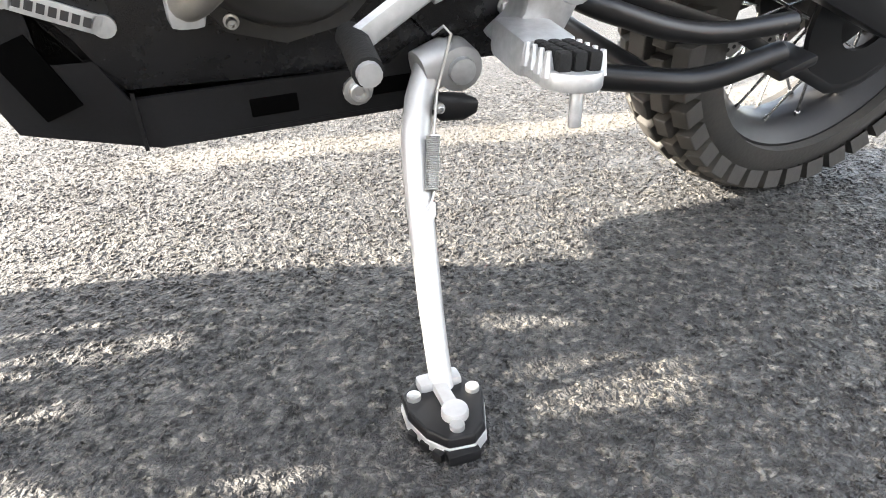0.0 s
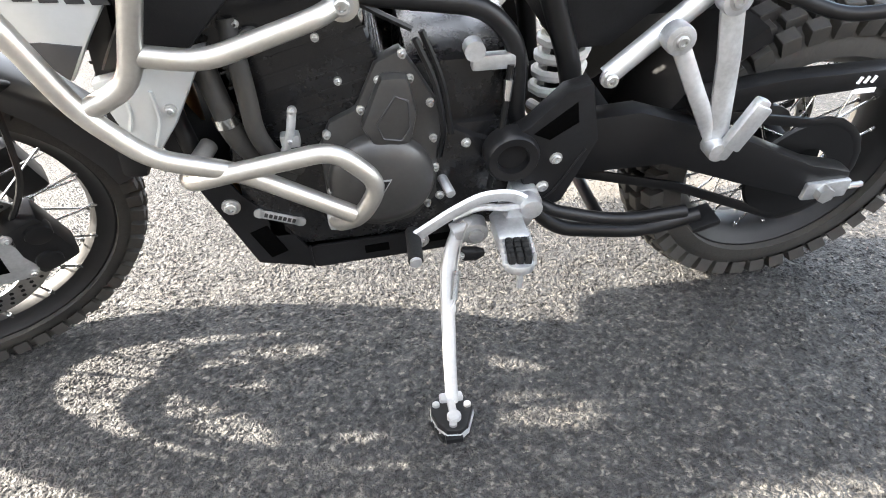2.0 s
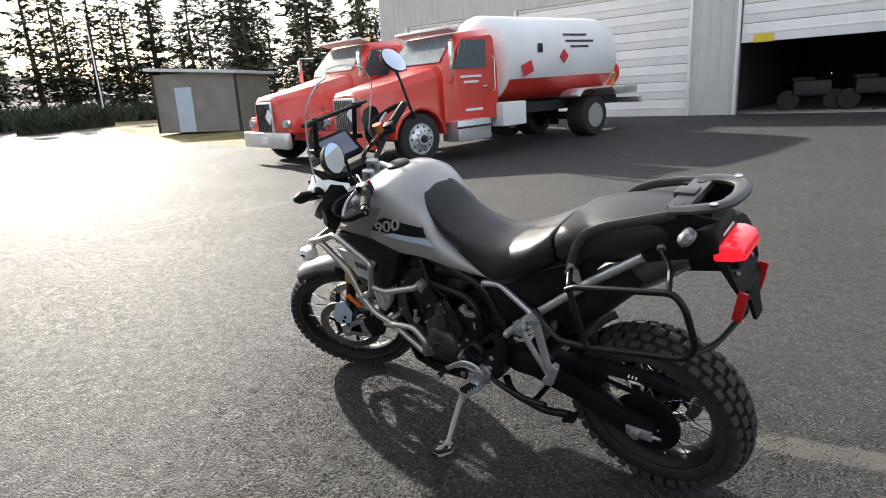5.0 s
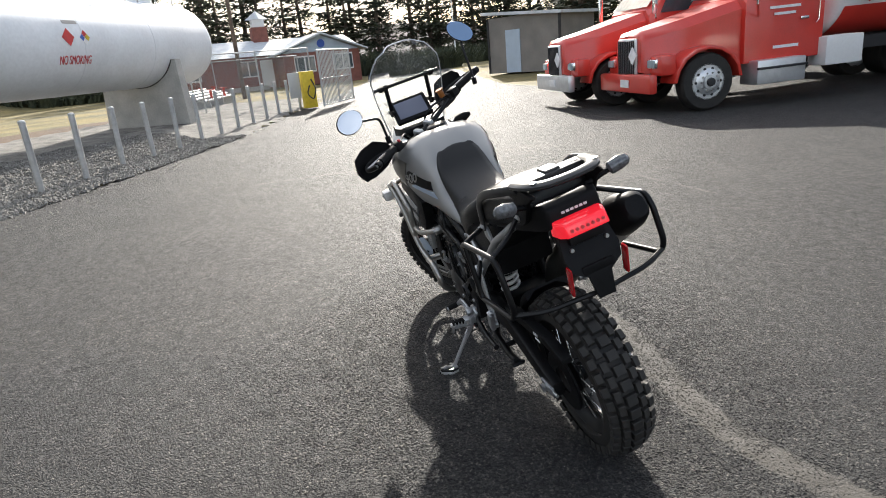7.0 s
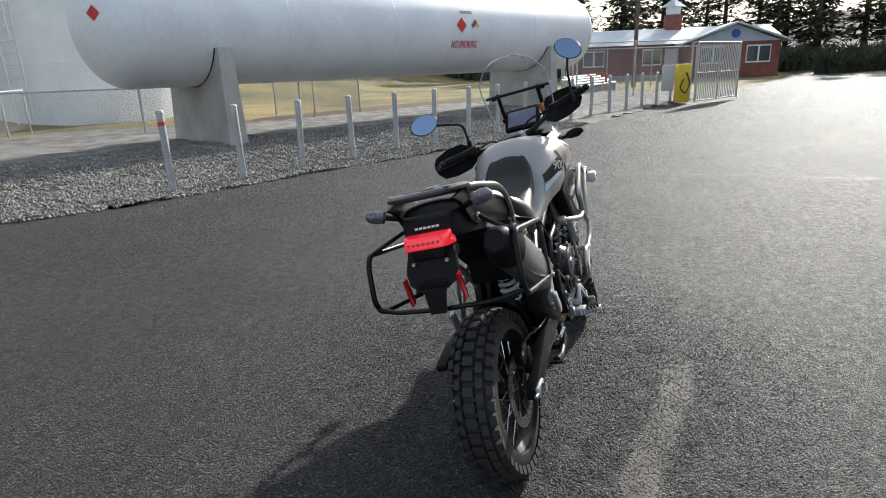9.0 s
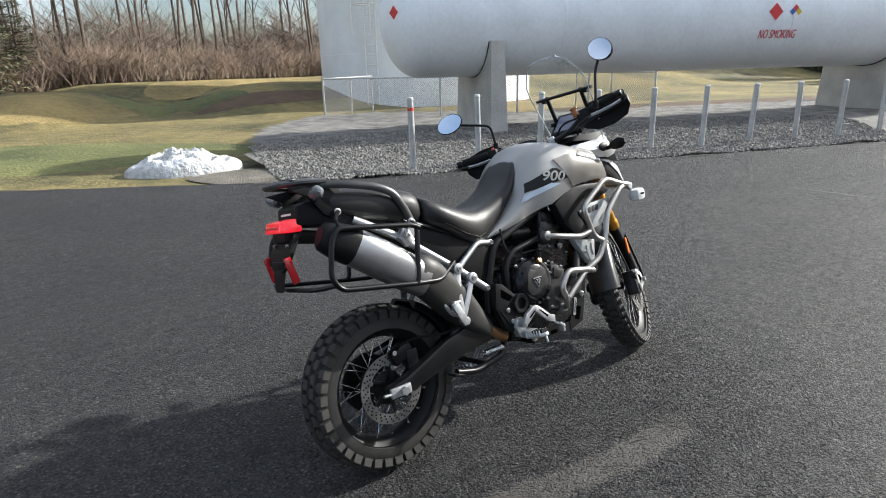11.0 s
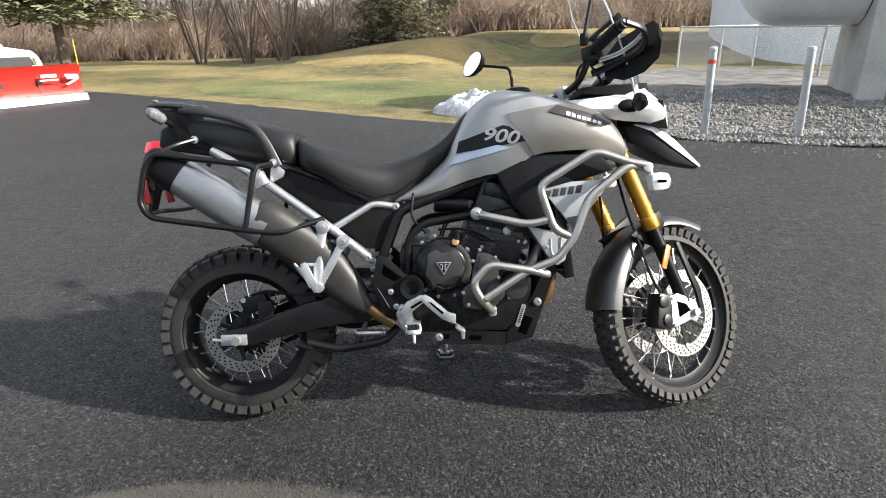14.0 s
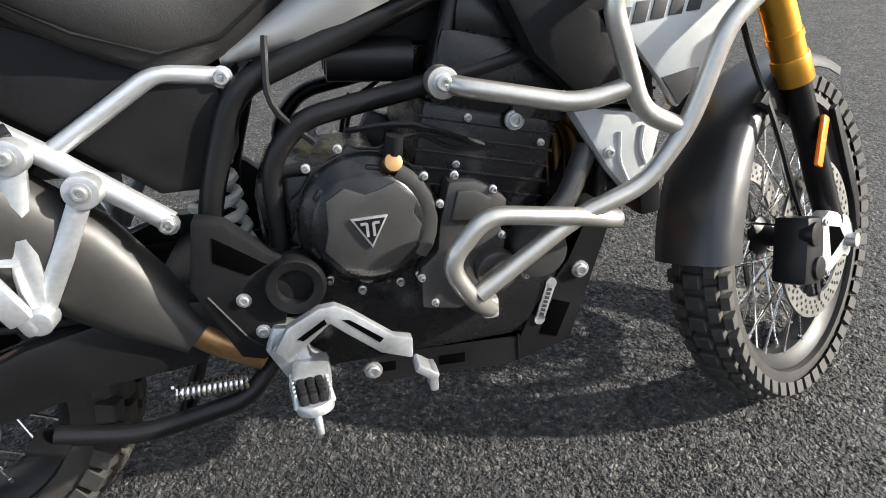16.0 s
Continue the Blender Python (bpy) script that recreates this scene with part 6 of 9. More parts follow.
REAR, FRONT = (-0.735, 0.0, 0.306), (0.778, 0.0, 0.322)
RW = pose(*REAR)
FW = STEER @ pose(*FRONT)
rear_rows = [(0.0, 0.036, 0.034, 0.0), (0.034, 0.022, 0.036, 0.5), (-0.034, 0.022, 0.036, 0.5), (0.060, 0.022, 0.034, 0.0), (-0.060, 0.022, 0.034, 0.0)]
front_rows = [(0.0, 0.030, 0.026, 0.0), (0.026, 0.018, 0.028, 0.5), (-0.026, 0.018, 0.028, 0.5), (0.042, 0.014, 0.026, 0.0), (-0.042, 0.014, 0.026, 0.0)]
rw = wheel("rear_wheel", RW, 0.304, 0.077, 0.210, 0.062, 0.058, 32, 38, 0.016, rear_rows, "black spoked rear wheel")
fw = wheel("front_wheel", FW, 0.326, 0.049, 0.257, 0.040, 0.050, 36, 50, 0.011, front_rows, "black spoked front wheel")


def brake(parent, m, ro, ri, y, n):
    d = part("brake_disc", moved(disc_ring(ro, ri, 0.005, y), m), DISC, parent, "drilled steel brake disc")
    # the ring is unpierced; black plugs paint the dark of its drillings
    part("vent_hole", moved(disc_hole_plugs(ro, ri, y, 0.005, n), m), BLACK_PAINT, d)
    for i in range(6):
        a = 2 * math.pi * i / 6 + 0.2
        arm = tube([(0.035 * math.cos(a), y, 0.035 * math.sin(a)), (ri * 1.02 * math.cos(a + 0.35), y, ri * 1.02 * math.sin(a + 0.35))], 0.009, 6, flat=0.4, side=(0, 1, 0))
        part("carrier_arm", moved(arm, m), BLACK_PAINT if abs(y) < 0.07 else BLACK_PAINT, d)
        part("rivet", moved(cyl((ri * 1.02 * math.cos(a + 0.35), y - 0.006, ri * 1.02 * math.sin(a + 0.35)), (ri * 1.02 * math.cos(a + 0.35), y + 0.006, ri * 1.02 * math.sin(a + 0.35)), 0.009, seg=12), m), DISC, d)
    return d


brake(fw, FW, 0.152, 0.113, 0.068, 36)
brake(fw, FW, 0.152, 0.113, -0.068, 36)
brake(rw, RW, 0.127, 0.092, -0.078, 30)
# rear sprocket and chain, left
spr = lathe([(0.05, 0.083), (0.102, 0.083), (0.106, 0.087), (0.102, 0.091), (0.05, 0.091)], 44, True)
part("sprocket", moved(spr, RW), BLACK_PAINT, rw, "dark rear sprocket")
chain_path = []
for i in range(13):
    a = math.radians(80 + 200 * i / 12)
    chain_path.append((REAR[0] + 0.105 * math.cos(a), 0.087, REAR[2] + 0.105 * math.sin(a)))
chain_path += [(-0.50, 0.087, 0.30), (-0.24, 0.087, 0.375)]
for i in range(5):
    a = math.radians(-70 + 150 * i / 4)
    chain_path.append((-0.215 + 0.042 * math.cos(a), 0.087, 0.415 + 0.042 * math.sin(a)))
chain_path += [(-0.48, 0.087, 0.455)]
bp("chain", tube(chain_path, 0.010, 6, closed=True, flat=0.6, side=(0, 1, 0)), BLACK_PAINT, label="dark drive chain")

# -- swingarm and rear brake --
arm_r = plate([(-0.785, 0.332), (-0.785, 0.288), (-0.72, 0.283), (-0.60, 0.312), (-0.42, 0.35), (-0.30, 0.36), (-0.24, 0.40), (-0.255, 0.455), (-0.34, 0.462), (-0.51, 0.425), (-0.70, 0.35)], -0.150, -0.108, 0.010)
arm_l = plate([(-0.785, 0.342), (-0.785, 0.288), (-0.70, 0.293), (-0.56, 0.345), (-0.42, 0.40), (-0.28, 0.40), (-0.24, 0.42), (-0.255, 0.50), (-0.36, 0.505), (-0.52, 0.45), (-0.70, 0.365)], 0.108, 0.150, 0.010)
swing = bp("swingarm", B(arm_r, arm_l, box(0.10, 0.25, 0.10, (-0.30, 0, 0.425), 0.02)), BLACK_PAINT, label="satin black swingarm")
for l in (-0.152, 0.152):
    s = 1 if l > 0 else -1
    bp("axle_block", box(0.085, 0.012, 0.036, (-0.742, l, 0.312), 0.004), ALU, swing, "silver axle adjuster block")
    bp("axle_nut", cyl((-0.733, l, 0.311), (-0.733, l + s * 0.02, 0.311), 0.016, seg=6), BOLT, swing)
    bp("adjuster", cyl((-0.782, l, 0.312), (-0.812, l, 0.314), 0.006, seg=8), BOLT, swing)
hug = []
for i in range(9):
    a = math.radians(8 + 52 * i / 8)
    r = 0.330
    hug.append([(REAR[0] + r * math.cos(a) * k, y, REAR[2] + r * math.sin(a) * k) for k, y in ((0.92, -0.085), (0.99, -0.082), (1.0, -0.05), (1.0, 0.05), (0.99, 0.082), (0.92, 0.085), (0.90, 0.08), (0.975, 0.045), (0.975, -0.045), (0.90, -0.08))])
bp("rear_hugger", loft(hug), BLACK_PLASTIC, label="black plastic tyre hugger")
guard = plate([(-0.46, 0.47), (-0.45, 0.512), (-0.60, 0.528), (-0.78, 0.53), (-0.90, 0.50), (-0.90, 0.478), (-0.74, 0.498), (-0.60, 0.490)], 0.098, 0.136, 0.006)
cg = bp("chain_guard", guard, BLACK_PLASTIC, label="black chain guard with small white bars")
for k in range(3):
    bp("marking", box(0.005, 0.002, 0.012, (-0.742 + 0.012 * k, 0.1375, 0.516), 0, (0, -20, 0)), WHITE_PRINT, cg)
bp("marking", box(0.036, 0.002, 0.008, (-0.735, 0.1375, 0.497)), WHITE_PRINT, cg)
cal = bp("rear_caliper", B(box(0.09, 0.05, 0.055, (-0.682, -0.085, 0.423), 0.012, (0, -25, 0)), box(0.05, 0.03, 0.10, (-0.647, -0.10, 0.383), 0.01)), BLACK_PAINT, label="black rear brake caliper")
bp("caliper_mark", cyl((-0.717, -0.111, 0.436), (-0.717, -0.113, 0.436), 0.009, seg=20), ALU, cal)
bp("brake_hose", tube([(-0.69, -0.10, 0.45), (-0.63, -0.125, 0.47), (-0.52, -0.14, 0.45), (-0.35, -0.15, 0.46)], 0.005, 6, 0.05), BLACK_PAINT, cal)

# -- frame --
frame_part = None
for s in (-1, 1):
    t1 = tube(p3(s * 0.125, [(0.46, 0.93), (0.30, 0.885), (0.092, 0.825), (-0.19, 0.722), (-0.247, 0.575), (-0.264, 0.46)]), 0.0165, 10, 0.04)
    t2 = tube(p3(s * 0.145, [(0.33, 0.765), (0.062, 0.708), (-0.114, 0.680), (-0.160, 0.63), (-0.165, 0.50), (-0.22, 0.43)]), 0.0135, 10, 0.04)
    t3 = tube([(0.46, s * 0.08, 0.90), (0.32, s * 0.14, 0.74), (0.29, s * 0.14, 0.50)], 0.014, 10, 0.04)
    t4 = tube([(0.062, s * 0.145, 0.708), (0.10, s * 0.125, 0.825)], 0.013, 10)
    bp("frame_tube", B(t1), BLACK_PAINT, label="black frame tube")
    bp("frame_tube", B(t2), BLACK_PAINT)
    bp("frame_tube", B(t3), BLACK_PAINT)
    bp("frame_tube", B(t4), BLACK_PAINT)
    # pivot plate with a round boss
    pl = plate([(-0.260, 0.582), (-0.225, 0.572), (-0.175, 0.522), (-0.150, 0.510), (-0.122, 0.488), (-0.122, 0.458), (-0.150, 0.444), (-0.168, 0.440), (-0.182, 0.391), (-0.208, 0.372), (-0.238, 0.382), (-0.281, 0.491)], min(s * 0.155, s * 0.188), max(s * 0.155, s * 0.188), 0.006)
    piv = bp("pivot_plate", pl, BLACK_PLASTIC, label="black frame plate with a round boss")
    bp("pivot_boss", moved(lathe([(0.012, 0.0), (0.022, 0.0), (0.024, 0.012), (0.036, 0.014), (0.040, 0.008), (0.040, -0.02)], 28), pose(-0.152, s * 0.187, 0.478) @ Matrix.Diagonal((1, s, 1, 1))), BLACK_PAINT, piv)
    # thin black sheet on the plate, painting a recess in shade
    bp("plate_window", plate([(-0.240, 0.556), (-0.182, 0.511), (-0.206, 0.499), (-0.246, 0.524)], min(s * 0.1875, s * 0.1892), max(s * 0.1875, s * 0.1892), 0.0005), HOLE_SHADE, piv, "near-black sheet for the shade of a recess")
    bp("plate_rib", tube([(-0.262, s * 0.188, 0.478), (-0.222, s * 0.189, 0.408), (-0.208, s * 0.188, 0.396)], 0.0022, 6, 0.01), BLACK_PLASTIC, piv)
    bolt(piv, -0.219, s * 0.188, 0.466)
    bolt(piv, -0.203, s * 0.188, 0.417)
    # silver subframe
    sub = bp("subframe", tube([(-0.785, s * 0.115, 0.932), (-0.637, s * 0.145, 0.843), (-0.405, s * 0.152, 0.671), (-0.288, s * 0.158, 0.574)], 0.0145, 12), TUBE_SILVER, label="bare silver subframe tube")
    bp("subframe_strut", tube([(-0.405, s * 0.148, 0.671), (-0.271, s * 0.128, 0.750), (-0.198, s * 0.118, 0.737)], 0.0115, 10, 0.02), TUBE_SILVER, sub)
    bp("subframe_rail", tube([(-0.60, s * 0.13, 0.895), (-0.50, s * 0.13, 0.856), (-0.235, s * 0.12, 0.746)], 0.008, 8), BLACK_PAINT, sub)
    bp("subframe_gusset", plate([(-0.60, 0.818), (-0.555, 0.842), (-0.548, 0.86), (-0.575, 0.885), (-0.592, 0.87)], min(s * 0.138, s * 0.150), max(s * 0.138, s * 0.150), 0.003), TUBE_SILVER, sub)
    bolt(sub, -0.29, s * 0.165, 0.574, 0.011, 0.012)
    bolt(sub, -0.198, s * 0.122, 0.737, 0.011, 0.012)
    # passenger peg hanger
    jf, jh = (-0.462, 0.468) if s > 0 else (-0.447, 0.494)
    han = bp("peg_hanger", B(tube([(-0.430, s * 0.178, 0.680), (-0.446, s * 0.185, 0.60), (jf - 0.004, s * 0.190, jh + 0.006)], 0.017, 10, flat=0.5, side=(0, 1, 0)),
                             tube([(-0.367, s * 0.180, 0.632), (-0.407, s * 0.186, 0.56), (jf, s * 0.190, jh)], 0.013, 10, flat=0.5, side=(0, 1, 0)),
                             cyl((-0.430, s * 0.166, 0.680), (-0.430, s * 0.192, 0.680), 0.021, seg=20, bevel=0.004),
                             cyl((-0.367, s * 0.166, 0.632), (-0.367, s * 0.192, 0.632), 0.021, seg=20, bevel=0.004)), ALU, label="silver passenger footrest hanger")
    bolt(han, -0.430, s * 0.192, 0.680, 0.010)
    bolt(han, -0.367, s * 0.192, 0.632, 0.010)
    bp("passenger_peg", B(box(0.022, 0.018, 0.104, (jf - 0.026, s * 0.206, jh + 0.028), 0.007, (0, -24, 0)), box(0.030, 0.012, 0.075, (jf - 0.029, s * 0.213, jh + 0.034), 0.005, (0, -24, 0)), cyl((jf, s * 0.182, jh - 0.006), (jf, s * 0.214, jh - 0.006), 0.016, seg=18, bevel=0.004)), ALU, han, "folded silver passenger footrest")
tr = tube([(-0.45, -0.19, 0.56), (-0.525, -0.19, 0.572), (-0.495, -0.19, 0.525), (-0.455, -0.19, 0.505)], 0.007, 8, 0.01)
bp("heel_loop", tr, ALU)

# -- rear shock, white coil --
coil = []
for i in range(91):
    a = 2 * math.pi * i / 11
    coil.append((-0.258 + 0.036 * math.cos(a) - 0.020 * i / 90, 0.030 + 0.036 * math.sin(a), 0.468 + 0.22 * i / 90))
shock = bp("shock_absorber", cyl((-0.257, 0.030, 0.45), (-0.284, 0.030, 0.74), 0.018, seg=14), BLACK_PAINT, label="rear shock absorber")
bp("coil_spring", tube(coil, 0.0085, 8), SPRING_WHITE, shock, "white coil spring")

# -- engine --
case = bp("crankcase", box(0.44, 0.30, 0.21, (0.03, 0, 0.415), 0.035), ENGINE, label="black engine crankcase")
bp("gearbox", box(0.18, 0.27, 0.16, (-0.10, 0, 0.53), 0.03), ENGINE, case)
bp("sump", box(0.26, 0.22, 0.10, (0.06, 0, 0.325), 0.03), ENGINE, case)
cylb = bp("cylinder_block", moved(box(0.19, 0.30, 0.17, (0, 0, 0), 0.015), pose(0.115, 0, 0.585, 0, 14, 0)), ENGINE)
for i in range(7):
    bp("cooling_fin", moved(box(0.193, 0.303, 0.004, (0, 0, -0.07 + 0.022 * i), 0.001), pose(0.115, 0, 0.585, 0, 14, 0)), ENGINE, cylb)
head = bp("cylinder_head", moved(B(box(0.20, 0.31, 0.10, (0, 0, 0.0), 0.02), box(0.17, 0.29, 0.06, (0.0, 0, 0.065), 0.02)), pose(0.155, 0, 0.705, 0, 14, 0)), ENGINE)
for s in (-1, 1):
    for f, h in ((0.10, 0.66), (0.19, 0.685), (0.08, 0.60), (0.20, 0.615), (0.235, 0.72)):
        bolt(head, f, s * 0.155, h, 0.0042)
    bp("head_plug", cyl((0.175, s * 0.150, 0.665), (0.175, s * 0.162, 0.665), 0.016, seg=18, bevel=0.003), COVER, head)
# clutch cover, right
CF, CH = -0.047, 0.542
cl = moved(lathe([(0.092, 0.02), (0.092, -0.016), (0.087, -0.026), (0.079, -0.030), (0.074, -0.040), (0.066, -0.046), (0.0, -0.046)], 44), pose(CF, -0.150, CH))
clutch = bp("clutch_cover", cl, ENGINE, label="round dark clutch cover")
for i in range(6):
    bp("cover_lobe", moved(box(0.018, 0.010, 0.012, (0, 0, 0.074), 0.003), pose(CF, -0.184, CH, 0, 60 * i + 10, 0)), ENGINE, clutch)
arc = [(CF + 0.079 * math.cos(a), -0.186, CH + 0.079 * math.sin(a)) for a in (math.radians(-38 + 12 * i) for i in range(9))]
bp("cover_rib", tube(arc, 0.0115, 8, flat=0.75, side=(0, 1, 0)), COVER, clutch, "raised grey rim of the cover")
face = [(-0.098, 0.586), (-0.074, 0.600), (-0.050, 0.588), (-0.032, 0.592), (-0.010, 0.600), (0.016, 0.574), (0.010, 0.556), (0.020, 0.538), (0.010, 0.510), (-0.016, 0.488), (-0.050, 0.484), (-0.056, 0.490), (-0.084, 0.490), (-0.108, 0.520), (-0.100, 0.546)]
bp("cover_face", plate(face, -0.2005, -0.180, 0.003), COVER, clutch, "lobed dark grey face plate")
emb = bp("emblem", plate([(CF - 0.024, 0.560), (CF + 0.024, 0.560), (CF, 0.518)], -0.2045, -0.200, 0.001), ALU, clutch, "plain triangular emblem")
bp("emblem_field", plate([(CF - 0.0195, 0.5575), (CF + 0.0195, 0.5575), (CF, 0.5235)], -0.2055, -0.204), BLACK_PAINT, emb)
for sx in (-1, 1):
    bp("emblem_bar", box(0.0035, 0.002, 0.018, (CF + sx * 0.0042, -0.2060, 0.544)), ALU, emb)
    bp("emblem_bar", box(0.0075, 0.002, 0.0032, (CF + sx * 0.0082, -0.2060, 0.5525)), ALU, emb)
for f, h in ((-0.073, 0.640), (-0.046, 0.628), (-0.116, 0.620), (0.034, 0.592), (-0.130, 0.566), (0.040, 0.534), (0.034, 0.495), (0.016, 0.450), (-0.012, 0.443), (-0.066, 0.440), (-0.108, 0.462), (-0.131, 0.508)):
    bolt(clutch, f, -0.158, h, 0.0048, 0.010)
bolt(clutch, -0.101, -0.186, 0.560, 0.0065, 0.006)
flange = []
for i in range(48):
    a = 2 * math.pi * i / 48
    r = 0.094 + 0.009 * max(0.0, math.cos(12 * (a - 0.15))) ** 2
    flange.append((CF + r * math.cos(a), CH + r * math.sin(a)))
bp("cover_flange", plate(flange, -0.160, -0.140, 0.002), ENGINE, clutch)
filler = bp("oil_filler", cyl((-0.012, -0.165, 0.612), (-0.008, -0.196, 0.624), 0.012, seg=12, bevel=0.002), BRONZE, clutch, "brass breather union")
bp("breather_cap", cyl((-0.008, -0.180, 0.622), (-0.002, -0.186, 0.655), 0.013, 0.011, seg=12), BLACK_PLASTIC, filler)
bp("breather_hose", tube([(-0.002, -0.184, 0.650), (0.03, -0.18, 0.652), (0.075, -0.175, 0.625), (0.13, -0.17, 0.62)], 0.0032, 6, 0.02), BLACK_PAINT, filler)
pump = bp("side_cover", B(plate([(0.045, 0.527), (0.062, 0.586), (0.097, 0.583), (0.124, 0.568), (0.143, 0.549), (0.130, 0.515), (0.137, 0.495), (0.129, 0.412), (0.066, 0.397), (0.012, 0.407), (0.014, 0.470), (0.040, 0.490)], -0.184, -0.145, 0.008),
                          plate([(0.060, 0.535), (0.072, 0.574), (0.096, 0.572), (0.118, 0.558), (0.112, 0.528)], -0.192, -0.180, 0.004), cyl((0.118, -0.180, 0.455), (0.118, -0.204, 0.455), 0.030, seg=24, bevel=0.006)), COVER, label="dark grey engine side cover")
for f, h in ((0.030, 0.598), (0.070, 0.594), (0.121, 0.568), (0.048, 0.558), (0.032, 0.543), (0.028, 0.506), (0.112, 0.473), (0.131, 0.501), (0.164, 0.435), (0.031, 0.415), (0.015, 0.456), (0.090, 0.408)):
    bolt(pump, f, -0.184, h, 0.0046, 0.008)
bolt(head, 0.162, -0.160, 0.651, 0.011, 0.008)
wp = bp("water_pump", B(cyl((0.185, -0.14, 0.47), (0.185, -0.195, 0.47), 0.04, seg=24, bevel=0.008), tube([(0.185, -0.175, 0.50), (0.23, -0.17, 0.53), (0.27, -0.15, 0.60)], 0.016, 10, 0.03)), COVER)
# alternator cover, left, with its raised tail
alt = bp("alternator_cover", B(plate([(0.030, 0.624), (-0.004, 0.640), (-0.024, 0.606), (-0.049, 0.560), (-0.068, 0.508), (-0.050, 0.492), (-0.046, 0.400), (-0.010, 0.362), (0.040, 0.350), (0.086, 0.362), (0.120, 0.414), (0.118, 0.505), (0.100, 0.544), (0.062, 0.560), (0.042, 0.600)], 0.135, 0.162, 0.008),
                               moved(lathe([(0.078, -0.02), (0.078, 0.014), (0.070, 0.026), (0.045, 0.036), (0.0, 0.038)], 36), pose(0.036, 0.155, 0.445)),
                               plate([(0.026, 0.612), (-0.010, 0.610), (-0.020, 0.556), (-0.010, 0.510), (0.040, 0.505), (0.058, 0.540)], 0.155, 0.182, 0.010)), COVER, label="dark left engine cover")
# raised black line painted as the shade in the recess's groove
bp("cover_groove", tube([(0.009, 0.1825, 0.586), (-0.008, 0.1825, 0.578), (-0.009, 0.1825, 0.538), (0.003, 0.1825, 0.518), (0.029, 0.1825, 0.523), (0.036, 0.1825, 0.546)], 0.0016, 5, 0.004, closed=True), BLACK_PRINT, alt)
em = bp("emblem", plate([(0.060, 0.462), (0.022, 0.462), (0.041, 0.430)], 0.1895, 0.1935, 0.001), ALU, alt, "plain triangular emblem")
bp("emblem_field", plate([(0.056, 0.4598), (0.026, 0.4598), (0.041, 0.4345)], 0.1930, 0.1945), BLACK_PAINT, em)
for f, h in ((-0.005, 0.634), (0.028, 0.601), (-0.013, 0.600), (-0.039, 0.562), (0.055, 0.560), (0.105, 0.527), (-0.044, 0.455), (-0.042, 0.506), (0.112, 0.430), (-0.030, 0.390), (0.080, 0.372)):
    bolt(alt, f, 0.162, h, 0.0048, 0.009)
bp("crank_plug", cyl((-0.052, 0.150, 0.432), (-0.062, 0.196, 0.426), 0.0075, seg=12, bevel=0.002), ALU, alt)
fp = bp("sprocket_cover", plate([(-0.10, 0.50), (-0.03, 0.54), (-0.03, 0.40), (-0.08, 0.345), (-0.19, 0.36), (-0.20, 0.46)], 0.128, 0.160, 0.010), ENGINE)
for f, h in ((-0.09, 0.49), (-0.05, 0.40), (-0.15, 0.37)):
    bolt(fp, f, 0.160, h, 0.006)
# coolant hoses and union in front of the block, left
hose = bp("coolant_hose", tube([(0.250, 0.130, 0.655), (0.232, 0.160, 0.585), (0.226, 0.160, 0.535), (0.200, 0.150, 0.485), (0.165, 0.140, 0.450)], 0.0150, 12, 0.04), RUBBER, label="black rubber coolant hose")
bp("hose_clip", cyl((0.2315, 0.160, 0.570), (0.2295, 0.160, 0.556), 0.0165, seg=14), SPOKE, hose, "bright hose clip")
hose = bp("coolant_hose", tube([(0.200, 0.150, 0.690), (0.194, 0.172, 0.600), (0.196, 0.172, 0.545), (0.180, 0.165, 0.500), (0.150, 0.150, 0.470)], 0.0125, 12, 0.04), RUBBER, label="black rubber coolant hose")
union = bp("coolant_union", B(tube([(0.166, 0.160, 0.505), (0.160, 0.176, 0.520), (0.150, 0.176, 0.545), (0.143, 0.170, 0.575)], 0.0060, 10, 0.01), box(0.026, 0.016, 0.020, (0.153, 0.170, 0.530), 0.004)), ALU, label="cast silver coolant union")
bolt(union, 0.153, 0.179, 0.533, 0.0045, 0.006)
bolt(union, 0.143, 0.176, 0.575, 0.0050, 0.006)
# gearshift linkage, left
lk = bp("shift_arm", B(box(0.062, 0.016, 0.022, (-0.128, 0.150, 0.608), 0.005), cyl((-0.100, 0.143, 0.628), (-0.100, 0.163, 0.628), 0.014, seg=14)), ALU, label="silver shift arm")
bp("shift_rod", tube([(-0.150, 0.158, 0.604), (-0.142, 0.166, 0.53), (-0.122, 0.182, 0.42)], 0.0050, 8), BLACK_PAINT, lk)
bp("shift_rod_joint", cyl((-0.148, 0.160, 0.585), (-0.146, 0.163, 0.555), 0.008, 0.006, seg=10), CHROME, lk)
for k, pts in enumerate((((-0.02, 0.18, 0.66), (-0.045, 0.185, 0.60), (-0.055, 0.185, 0.53), (-0.05, 0.16, 0.47)), ((-0.03, 0.17, 0.665), (-0.055, 0.178, 0.60), (-0.065, 0.178, 0.52)), ((0.13, 0.14, 0.78), (0.05, 0.15, 0.70), (-0.02, 0.15, 0.66)),
                         ((0.12, -0.15, 0.62), (0.02, -0.165, 0.665), (-0.06, -0.15, 0.66)), ((-0.14, -0.13, 0.78), (-0.15, -0.15, 0.70), (-0.10, -0.15, 0.65)))):
    bp("cable", tube(pts, 0.0045, 6, 0.05), BLACK_PAINT)
